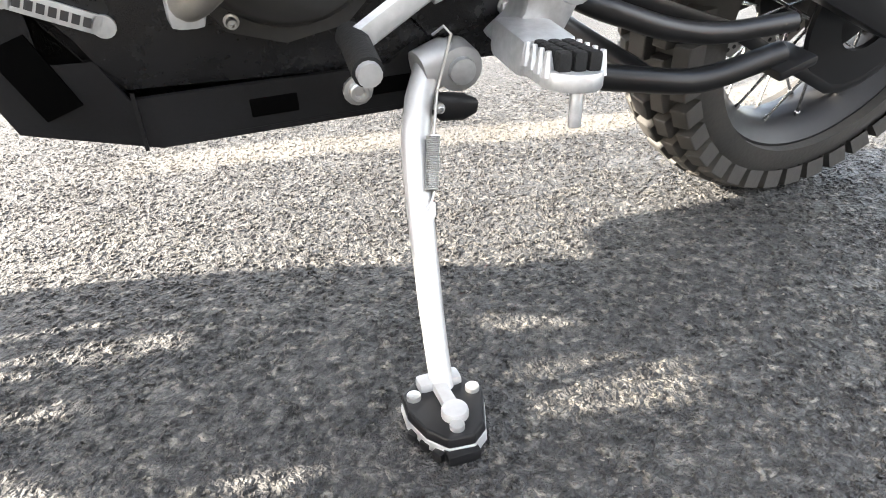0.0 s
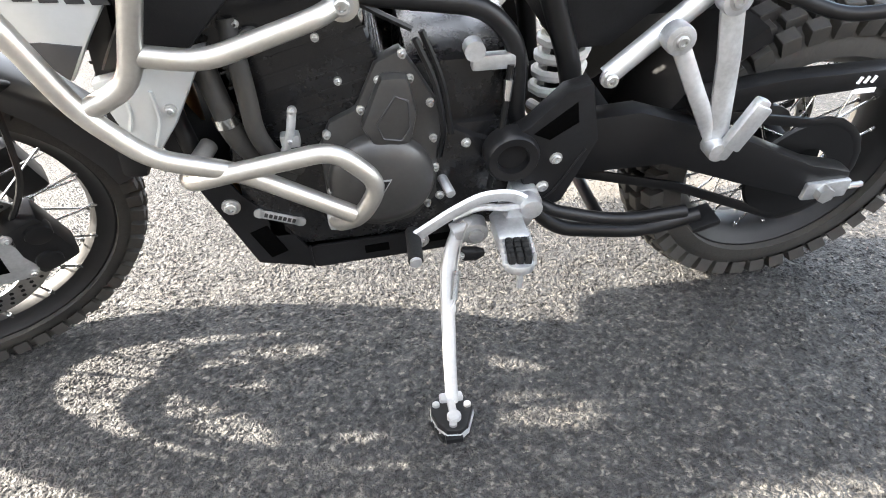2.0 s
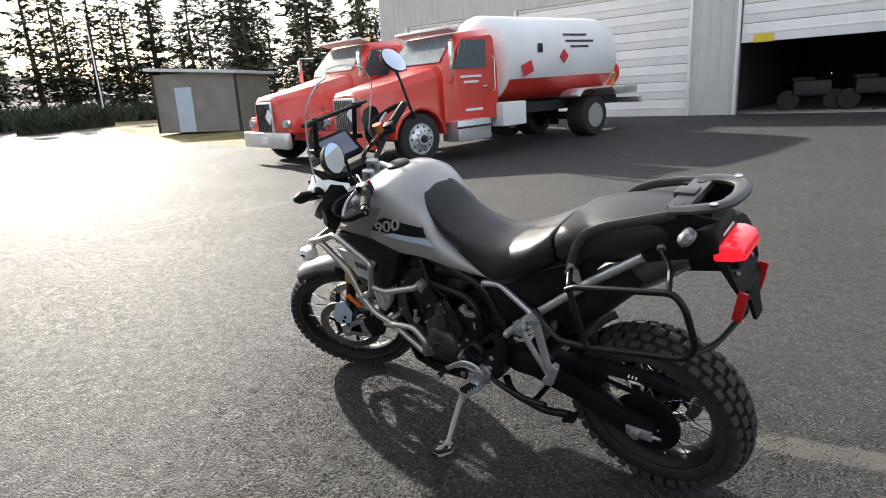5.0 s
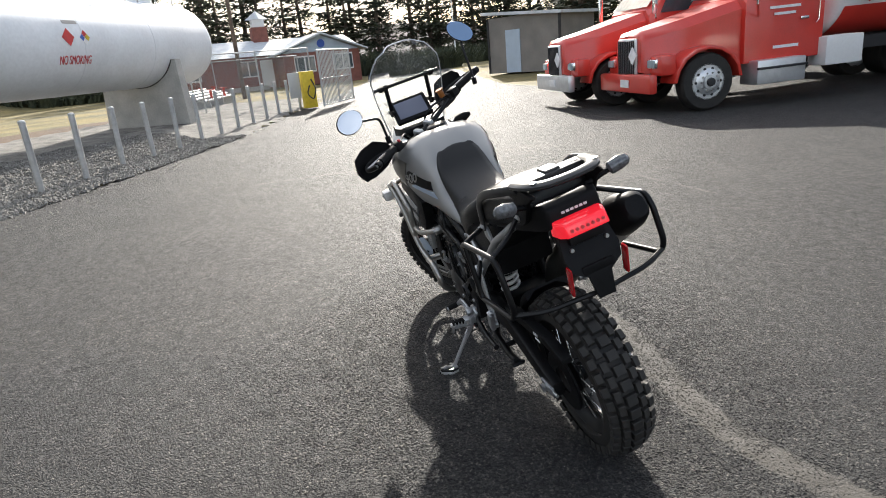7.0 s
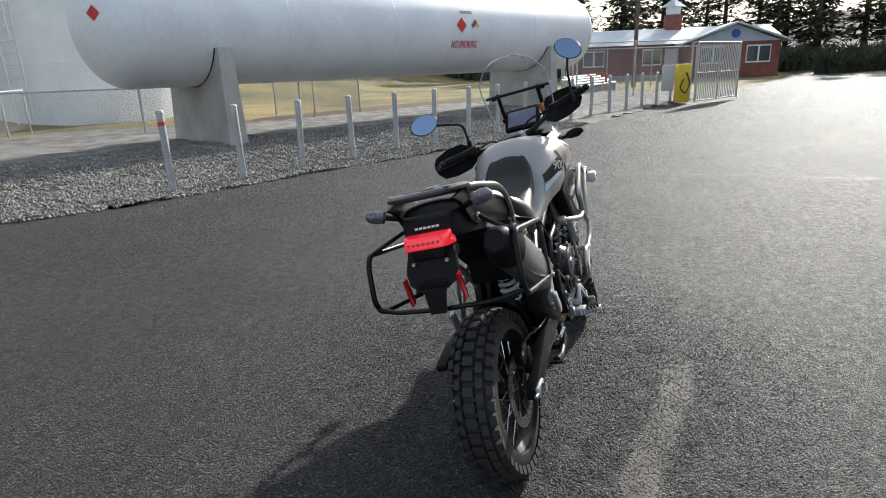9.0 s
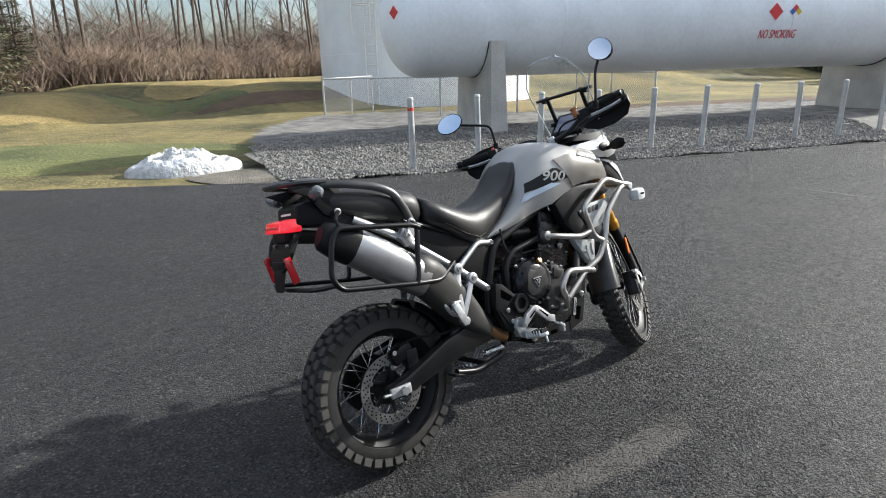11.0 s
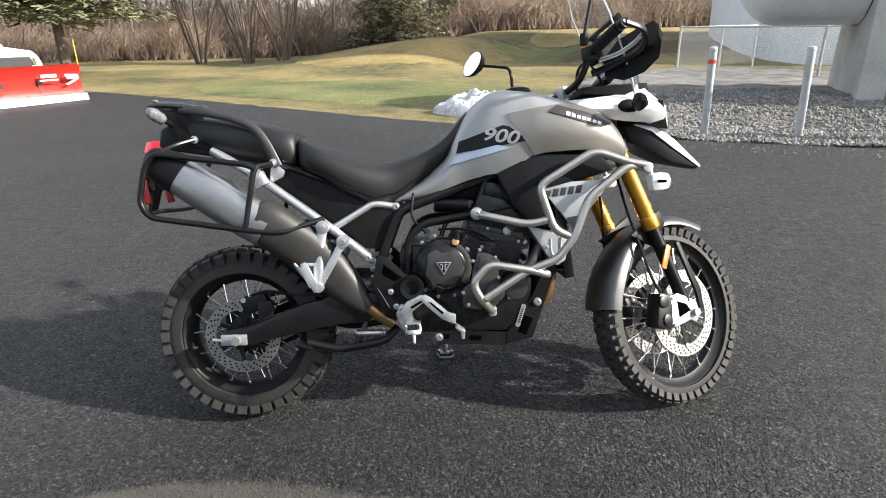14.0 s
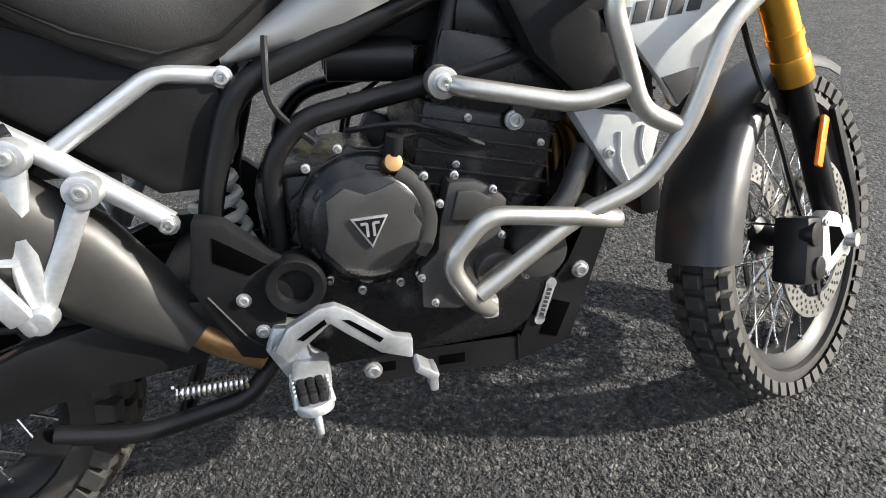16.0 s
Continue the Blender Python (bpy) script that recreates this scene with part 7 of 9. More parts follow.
# intake, airbox and dark mass below the tank
bp("airbox", box(0.40, 0.20, 0.10, (0.0, 0, 0.80), 0.03), BLACK_PLASTIC)
for y in (-0.09, 0, 0.09):
    bp("throttle_body", cyl((0.04, y, 0.735), (-0.07, y, 0.745), 0.03, seg=14), BLACK_PAINT)
bp("battery_box", B(box(0.24, 0.22, 0.22, (-0.35, 0, 0.74), 0.02), plate([(-0.62, 0.900), (-0.50, 0.872), (-0.255, 0.772), (-0.20, 0.738), (-0.225, 0.600), (-0.30, 0.600), (-0.41, 0.688), (-0.63, 0.852)], -0.125, 0.125, 0.01)), BLACK_PLASTIC, label="black side panel under the seat")
radiator = bp("radiator", box(0.035, 0.34, 0.30, (0.345, 0, 0.64), 0.01, (0, -8, 0)), BLACK_PAINT, label="black radiator")
for i in range(15):
    bp("radiator_fin", box(0.04, 0.33, 0.004, (0.347 - 0.0006 * i, 0, 0.52 + 0.017 * i)), BLACK_PAINT, radiator)
for i, y in enumerate((-0.09, 0, 0.09)):
    bp("header_pipe", tube([(0.24, y, 0.66), (0.32, y, 0.60), (0.32, y * 0.8, 0.42), (0.24, y * 0.5, 0.33), (0.12, -0.03 + y * 0.2, 0.315), (0.02, -0.05, 0.315)], 0.019, 10, 0.07), BRONZE)
bp("exhaust_link", tube([(-0.215, -0.134, 0.352), (-0.245, -0.136, 0.372), (-0.275, -0.138, 0.392), (-0.32, -0.135, 0.43)], 0.024, 12, 0.04), BRONZE, label="bronze heat-tinted exhaust pipe")


# -- silencer, right --
def oval(c, u, v, a, b, n=20, p=2.6):
    out = []
    for i in range(n):
        t = 2 * math.pi * i / n
        x, y = math.cos(t), math.sin(t)
        x, y = math.copysign(abs(x) ** (2 / p), x), math.copysign(abs(y) ** (2 / p), y)
        out.append(tuple(Vector(c) + Vector(u) * x * a + Vector(v) * y * b))
    return out


def run(path, n=20):
    """Oval sections along a path of (f, l, h, half width, half height)."""
    secs = []
    for i, (f, l, h, a, b) in enumerate(path):
        q0, q1 = Vector(path[max(0, i - 1)][:3]), Vector(path[min(len(path) - 1, i + 1)][:3])
        d = (q1 - q0).normalized()
        u = Vector((0, 1, 0))
        u = (u - d * u.dot(d)).normalized()
        secs.append(oval((f, l, h), u, d.cross(u), a, b, n))
    return loft(secs)


can = bp("silencer", run([(-0.868, -0.195, 0.862, 0.050, 0.058), (-0.855, -0.196, 0.853, 0.054, 0.063), (-0.76, -0.197, 0.79, 0.055, 0.066), (-0.655, -0.197, 0.717, 0.055, 0.066), (-0.60, -0.196, 0.68, 0.052, 0.062)], 28), CAN, label="brushed steel silencer")
bp("silencer_cap", run([(-0.955, -0.192, 0.905, 0.030, 0.034), (-0.945, -0.193, 0.900, 0.040, 0.046), (-0.91, -0.194, 0.882, 0.050, 0.057), (-0.862, -0.195, 0.858, 0.056, 0.065), (-0.848, -0.196, 0.848, 0.055, 0.064)], 28), BLACK_PLASTIC, can, "black silencer end cap")
bp("heat_shield", run([(-0.635, -0.192, 0.722, 0.046, 0.056), (-0.625, -0.193, 0.716, 0.057, 0.068), (-0.585, -0.190, 0.686, 0.056, 0.072), (-0.50, -0.158, 0.615, 0.048, 0.074), (-0.42, -0.135, 0.535, 0.048, 0.072), (-0.355, -0.132, 0.462, 0.042, 0.054), (-0.295, -0.140, 0.402, 0.026, 0.026)], 24), SHIELD, can, "dark exhaust heat shield")
bp("silencer_strap", run([(-0.645, -0.172, 0.858, 0.016, 0.022), (-0.628, -0.174, 0.845, 0.018, 0.026), (-0.612, -0.174, 0.815, 0.016, 0.024)], 12), ALU, can)
bolt(can, -0.630, -0.196, 0.845, 0.012)

# -- seat --
def belly(f, top, bot, w, tw=0.72, n=9, crown=0.012):
    """A seat-like section: rounded shoulders, tucked lower edge."""
    half = [(w * 0.88, bot), (w * 0.98, bot + (top - bot) * 0.25), (w, bot + (top - bot) * 0.55), (w * 0.93, bot + (top - bot) * 0.82), (w * tw, top - crown * 0.5), (w * 0.35, top)]
    pts = [(f, l, h) for l, h in half] + [(f, 0, top + crown * 0.2)] + [(f, -l, h) for l, h in reversed(half)]
    return pts


def dense(keys, n, fn):
    """Sections between keyed rows, smoothly."""
    out = []
    for i in range(len(keys) - 1):
        a = keys[max(0, i - 1)]
        b, c, d = keys[i], keys[i + 1], keys[min(len(keys) - 1, i + 2)]
        for k in range(n):
            t = k / n
            row = []
            for q in range(len(b)):
                m0, m1 = (c[q] - a[q]) / 2, (d[q] - b[q]) / 2
                row.append((2 * t ** 3 - 3 * t ** 2 + 1) * b[q] + (t ** 3 - 2 * t ** 2 + t) * m0 + (-2 * t ** 3 + 3 * t ** 2) * c[q] + (t ** 3 - t ** 2) * m1)
            out.append(fn(*row))
    out.append(fn(*keys[-1]))
    return out


seat_keys = [(-0.508, 0.950, 0.885, 0.120), (-0.499, 0.970, 0.868, 0.142), (-0.465, 0.957, 0.852, 0.160), (-0.42, 0.934, 0.831, 0.168), (-0.34, 0.904, 0.780, 0.163), (-0.26, 0.886, 0.748, 0.146), (-0.19, 0.893, 0.762, 0.126),
             (-0.10, 0.922, 0.832, 0.116), (-0.035, 0.962, 0.890, 0.114), (0.01, 1.012, 0.945, 0.106), (0.040, 1.044, 1.0, 0.085), (0.050, 1.046, 1.03, 0.05)]
seat = bp("rider_seat", loft(dense(seat_keys, 4, belly)), SEAT_VINYL, label="black vinyl rider seat, slightly scuffed", angle=70)
pill_keys = [(-0.512, 0.962, 0.886, 0.125), (-0.522, 0.988, 0.874, 0.140), (-0.56, 1.004, 0.880, 0.150), (-0.65, 1.026, 0.902, 0.148), (-0.75, 1.040, 0.930, 0.140), (-0.84, 1.047, 0.955, 0.122), (-0.875, 1.040, 0.97, 0.105), (-0.885, 1.02, 0.985, 0.08)]
bp("passenger_seat", loft(dense(pill_keys, 4, belly)), SEAT_VINYL, label="black vinyl passenger seat", angle=70)
for s in (-1, 1):
    line = [(k[0], s * k[3] * 0.955, k[2] + (k[1] - k[2]) * 0.16) for k in seat_keys[2:8]]
    bp("seat_piping", tube(line, 0.0028, 6), BLACK_PLASTIC, seat)
for k in range(3):
    bp("seat_stitch", tube([(-0.215 - 0.012 * k, 0.085 + 0.03 * j / 4, 0.894 - 0.008 * j / 4 + 0.001) for j in range(5)], 0.0012, 5), COVER, seat)

# -- tank and side fairing --
from mathutils.bvhtree import BVHTree


def tank_section(f, top, bot, w, flat):
    half = [(w * 0.93, bot), (w * 0.985, bot + (top - bot) * 0.18), (w, bot + (top - bot) * 0.40), (w * 0.965, bot + (top - bot) * 0.62), (w * 0.84, bot + (top - bot) * 0.82), (w * flat, top - (top - bot) * 0.055), (w * flat * 0.5, top - (top - bot) * 0.012)]
    return [(f, l, h) for l, h in half] + [(f, 0, top)] + [(f, -l, h) for l, h in reversed(half)]


TANK_KEYS = [(-0.198, 0.768, 0.748, 0.112, 0.6), (-0.15, 0.800, 0.757, 0.122, 0.6), (-0.096, 0.838, 0.768, 0.134, 0.6), (-0.03, 0.900, 0.792, 0.150, 0.6), (0.0, 0.975, 0.803, 0.156, 0.55), (0.035, 1.036, 0.816, 0.166, 0.55), (0.095, 1.091, 0.832, 0.186, 0.55),
             (0.15, 1.114, 0.842, 0.200, 0.55), (0.21, 1.112, 0.872, 0.212, 0.55), (0.26, 1.104, 0.898, 0.220, 0.55), (0.34, 1.082, 0.906, 0.222, 0.55), (0.42, 1.058, 0.908, 0.212, 0.55), (0.48, 1.030, 0.900, 0.192, 0.55), (0.53, 0.975, 0.888, 0.165, 0.55), (0.55, 0.935, 0.884, 0.150, 0.55)]


def tank_mesh():
    return loft(dense(TANK_KEYS, 5, tank_section))


tank_bvh = BVHTree.FromBMesh(tank_mesh())


def cut(bm, a, b, keep_left=True):
    """Keeps the part of bm on one side of the line a-b of the side view."""
    d = Vector((b[0] - a[0], 0, b[1] - a[1]))
    no = Vector((-d.z, 0, d.x))
    bmesh.ops.bisect_plane(bm, geom=bm.verts[:] + bm.edges[:] + bm.faces[:], plane_co=(a[0], 0, a[1]), plane_no=no, clear_inner=keep_left, clear_outer=not keep_left)
    return bm


def decal(poly, side, lift, src=tank_mesh):
    """The piece of the tank's skin inside a convex outline of the side view (counter-clockwise), lifted off it."""
    bm = src()
    bmesh.ops.bisect_plane(bm, geom=bm.verts[:] + bm.edges[:] + bm.faces[:], plane_co=(0, 0, 0), plane_no=(0, side, 0), clear_inner=True)
    for a, b in zip(poly, poly[1:] + poly[:1]):
        cut(bm, a, b)
    bm.normal_update()
    for v in bm.verts:
        v.co += v.normal * lift
    ret = bmesh.ops.extrude_face_region(bm, geom=bm.faces[:])
    for v in [g for g in ret["geom"] if isinstance(g, bmesh.types.BMVert)]:
        v.co += v.normal * 0.0008
    bmesh.ops.recalc_face_normals(bm, faces=bm.faces)
    return bm


def wrapped(bm, side, lift):
    """Flat letters laid in the side view, pressed on to the tank's skin."""
    bmesh.ops.triangulate(bm, faces=bm.faces)
    for length in (0.024, 0.012, 0.007):
        bmesh.ops.subdivide_edges(bm, edges=[e for e in bm.edges if e.calc_length() > length], cuts=1)
        bmesh.ops.triangulate(bm, faces=bm.faces)
    for v in bm.verts:
        hit = tank_bvh.ray_cast(Vector((v.co.x, side * 0.6, v.co.z)), Vector((0, -side, 0)))
        if hit[0] is not None:
            n = hit[1] if hit[1].y * side > 0 else -hit[1]
            v.co = hit[0] + n * lift
    return bm


bm = tank_mesh()
tank = bp("fuel_tank", bm, SILVER, label="silver painted fuel tank with a flat top", angle=60)
for s in (-1, 1):
    fair = decal([(0.260, 0.870), (0.60, 0.870), (0.60, 0.99), (0.36, 1.052), (0.160, 1.020)], s, 0.003)
    bp("side_fairing", fair, TAUPE, tank, "warm grey side fairing", angle=60)
    dark = decal([(0.003, 0.903), (0.225, 0.936), (0.168, 0.981), (0.148, 0.986), (0.013, 0.940)], s, 0.0022)
    bp("dark_stripe", dark, BLACK_PAINT, tank)
    blue = decal([(-0.020, 0.866), (0.172, 0.916), (0.130, 0.926), (0.0, 0.896)], s, 0.0031)
    bp("pale_stripe", blue, BLUE_GREY, tank)
    dk2 = decal([(0.285, 1.022), (0.43, 0.978), (0.485, 0.984), (0.41, 1.016), (0.315, 1.040)], s, 0.006)
    bp("name_patch", dk2, BLACK_PRINT, tank)
    for k in range(7):
        bp("lettering_bar", decal([(0.340 + 0.0165 * k, 1.009 - 0.0045 * k), (0.352 + 0.0165 * k, 1.0058 - 0.0045 * k), (0.354 + 0.0165 * k, 1.0148 - 0.0045 * k), (0.342 + 0.0165 * k, 1.018 - 0.0045 * k)], s, 0.0075), WHITE_PRINT, tank)
    num = words("900", 0.056, 0.0006, 0.0012)
    num = moved(num, pose(0.144, 0, 0.951, 0, 9, 0) @ Matrix.Diagonal((1.3 * (1 if s < 0 else -1), 1, 1, 1)) @ Matrix(((1, 0, 0.22, 0), (0, 1, 0, 0), (0, 0, 1, 0), (0, 0, 0, 1))))
    if s > 0:
        bmesh.ops.reverse_faces(num, faces=num.faces)
    bp("number_decal", wrapped(num, s, 0.0062), NUMBER_SILVER, tank, "silver number on the tank side", smooth=False)
cap = lathe([(0.0, 0.012), (0.036, 0.012), (0.043, 0.008), (0.045, 0.0), (0.045, -0.01)], 28)
bp("filler_cap", moved(cap, pose(0.225, 0, 1.112, 90 - 4, 0, 0)), BLACK_PAINT, tank, "black filler cap")

for s in (-1, 1):
    def pl(poly, l0, l1, bev=0.004):
        return plate(poly, min(s * l0, s * l1), max(s * l0, s * l1), bev)
    bp("radiator_shroud", pl([(0.125, 0.835), (0.246, 0.898), (0.46, 0.888), (0.50, 0.84), (0.36, 0.80), (0.262, 0.776), (0.30, 0.72), (0.345, 0.655), (0.245, 0.668), (0.175, 0.735)], 0.150, 0.200, 0.012), BLACK_PLASTIC, label="black radiator shroud")
    tig = bp("side_panel", pl([(0.498, 0.815), (0.36, 0.806), (0.268, 0.782), (0.335, 0.70), (0.372, 0.650), (0.412, 0.705)], 0.188, 0.204, 0.005), PANEL_GREY, label="light grey side panel with dark lettering bars")
    for k in range(5):
        u, w = 0.287 + 0.0245 * k, (0.744 if s > 0 else 0.770) + 0.003 * k
        tall = 0.013 if k else 0.010
        bp("lettering_bar", pl([(u - 0.012, w - tall), (u + 0.006, w - tall + 0.001), (u + 0.012, w + tall), (u - 0.006, w + tall - 0.001)], 0.2035, 0.2058, 0.0004), BLACK_PRINT, tig)
    bp("dark_corner", pl([(0.372, 0.655), (0.345, 0.692), (0.385, 0.700), (0.41, 0.70)], 0.2035, 0.2065, 0.0005), BLACK_PRINT, tig)
    low = bp("lower_panel", pl([(0.225, 0.668), (0.365, 0.640), (0.348, 0.552), (0.318, 0.535), (0.285, 0.575)], 0.150, 0.186, 0.008), PANEL_GREY, label="silver grey lower duct panel")
    bolt(low, 0.285, s * 0.188, 0.598, 0.0065)
    bp("duct_rib", tube([(0.318, s * 0.187, 0.548), (0.300, s * 0.187, 0.585), (0.300, s * 0.187, 0.625)], 0.0028, 6, 0.012), PANEL_GREY, low)
    bp("duct_rib", tube([(0.340, s * 0.187, 0.575), (0.330, s * 0.187, 0.600), (0.334, s * 0.187, 0.630)], 0.0028, 6, 0.012), PANEL_GREY, low)

# -- headlight, beak, screen --
for s in (-1, 1):
    sidep = loft([[(0.335, s * 0.105, 1.050), (0.335, s * 0.115, 1.058), (0.335, s * 0.100, 1.066), (0.335, s * 0.092, 1.058)],
                  [(0.45, s * 0.120, 1.012), (0.45, s * 0.150, 1.035), (0.45, s * 0.120, 1.075), (0.45, s * 0.095, 1.060)],
                  [(0.56, s * 0.120, 0.995), (0.56, s * 0.160, 1.035), (0.56, s * 0.125, 1.088), (0.56, s * 0.09, 1.060)],
                  [(0.625, s * 0.110, 0.992), (0.630, s * 0.150, 1.035), (0.622, s * 0.115, 1.104), (0.60, s * 0.08, 1.07)],
                  [(0.685, s * 0.090, 0.972), (0.695, s * 0.125, 1.020), (0.680, s * 0.095, 1.064), (0.66, s * 0.07, 1.04)]])
    bp("headlight_panel", bevelled(sidep, 0.006), WHITE_PANEL, label="white headlight side panel", angle=50)
    bp("panel_vent", moved(lathe([(0.0, 0.006), (0.020, 0.004), (0.026, 0.0), (0.0, -0.004)], 20), pose(0.555, s * 0.158, 1.042) @ Matrix.Diagonal((1.3, s, 0.8, 1))), BLACK_PLASTIC)
    ind = bp("front_indicator", run([(0.575, s * 0.15, 1.030, 0.008, 0.006), (0.573, s * 0.185, 1.036, 0.010, 0.008), (0.57, s * 0.20, 1.040, 0.022, 0.015), (0.565, s * 0.245, 1.048, 0.026, 0.018), (0.563, s * 0.275, 1.052, 0.010, 0.008)], 14), BLACK_PLASTIC, label="black front indicator")
hl = bp("headlight", loft([[(0.60, -0.10, 0.99), (0.60, 0.10, 0.99), (0.60, 0.10, 1.075), (0.60, -0.10, 1.075)], [(0.70, -0.115, 0.97), (0.70, 0.115, 0.97), (0.685, 0.11, 1.062), (0.685, -0.11, 1.062)]]), BLACK_PLASTIC, label="twin headlight in a black housing", smooth=False)
for s in (-1, 1):
    bp("headlight_lens", box(0.012, 0.09, 0.070, (0.698, s * 0.055, 1.016), 0.006, (0, -9, 0)), CLEAR_LENS, hl)
beak = loft([[(0.57, -0.075, 0.985), (0.57, 0.075, 0.985), (0.59, 0.085, 0.93), (0.59, -0.085, 0.93)], [(0.645, -0.095, 0.99), (0.645, 0.095, 0.99), (0.65, 0.10, 0.90), (0.65, -0.10, 0.90)],
             [(0.73, -0.085, 0.935), (0.73, 0.085, 0.935), (0.725, 0.085, 0.862), (0.725, -0.085, 0.862)], [(0.848, -0.030, 0.848), (0.848, 0.030, 0.848), (0.836, 0.030, 0.838), (0.836, -0.030, 0.838)]])
bk = bp("beak", bevelled(beak, 0.008), BLACK_PLASTIC, label="pointed beak, white above and black below", angle=50)
for s in (-1, 1):
    bp("beak_top", loft([[(0.60, s * 0.012, 0.994), (0.60, s * 0.082, 0.992), (0.60, s * 0.085, 0.986)], [(0.65, s * 0.012, 0.995), (0.65, s * 0.10, 0.990), (0.652, s * 0.103, 0.965)], [(0.735, s * 0.012, 0.940), (0.735, s * 0.088, 0.937), (0.73, s * 0.09, 0.910)], [(0.851, s * 0.01, 0.851), (0.851, s * 0.031, 0.850), (0.848, s * 0.032, 0.844)]]), WHITE_PANEL, bk)
scr = bmesh.new()
rows = []
for i in range(13):
    k = i / 12
    f, h = 0.655 - 0.215 * k ** 1.15 + 0.02 * k, 1.075 + 0.42 * k
    w = 0.145 + 0.03 * math.sin(k * 2.2) - 0.075 * max(0, k - 0.72) ** 1.3 * 6
    rows.append([scr.verts.new((f - 0.075 * (j / 6 - 1) ** 2 * (1 - 0.25 * k), w * (j / 6 - 1), h - (0.02 * (j / 6 - 1) ** 4 if i == 12 else 0))) for j in range(13)])
for a, b in zip(rows, rows[1:]):
    for j in range(12):
        scr.faces.new((a[j], a[j + 1], b[j + 1], b[j]))
edge_pts = [v.co.copy() for v in [r[0] for r in rows]] + [v.co.copy() for v in rows[-1][1:]] + [v.co.copy() for v in [r[-1] for r in rows][::-1][1:]]
bmesh.ops.solidify(scr, geom=scr.faces[:], thickness=0.004)
sc = bp("windscreen", scr, SCREEN_PLASTIC, label="clear tall windscreen")
sc.visible_shadow = False
bp("screen_edge", tube(edge_pts, 0.0032, 6), CLEAR_LENS, sc)
for s in (-1, 1):
    bp("screen_bracket", B(box(0.012, 0.02, 0.17, (0.545, s * 0.105, 1.25), 0.004, (0, -20, 0)), box(0.10, 0.016, 0.02, (0.575, s * 0.105, 1.19), 0.004)), BLACK_PLASTIC, sc)
    bp("screen_knob", cyl((0.525, s * 0.118, 1.315), (0.525, s * 0.140, 1.315), 0.014, seg=12), BLACK_PLASTIC, sc)
bp("device_bar", cyl((0.515, -0.17, 1.318), (0.515, 0.17, 1.318), 0.008, seg=10), BLACK_PAINT, sc)
dash = bp("instrument_display", box(0.026, 0.190, 0.130, (0.551, 0.012, 1.178), 0.010, (0, 41, 0)), BLACK_PLASTIC, label="instrument display in a black surround")
bp("display_glass", box(0.004, 0.150, 0.094, (0.5410, 0.012, 1.1868), 0.002, (0, 41, 0)), TFT, dash, "pale lit display")
bp("dash_cowl", loft([[(0.42, -0.10, 1.09), (0.42, 0.10, 1.09), (0.42, 0.10, 1.11), (0.42, -0.10, 1.11)], [(0.55, -0.13, 1.08), (0.55, 0.13, 1.08), (0.55, 0.12, 1.115), (0.55, -0.12, 1.115)], [(0.64, -0.12, 1.06), (0.64, 0.12, 1.06), (0.63, 0.11, 1.12), (0.63, -0.11, 1.12)]]), BLACK_PLASTIC)

# -- fork, steered --
def fl(h, l, off=0.0):
    return (0.590 + (0.725 - h) * 0.451 + off, l, h)


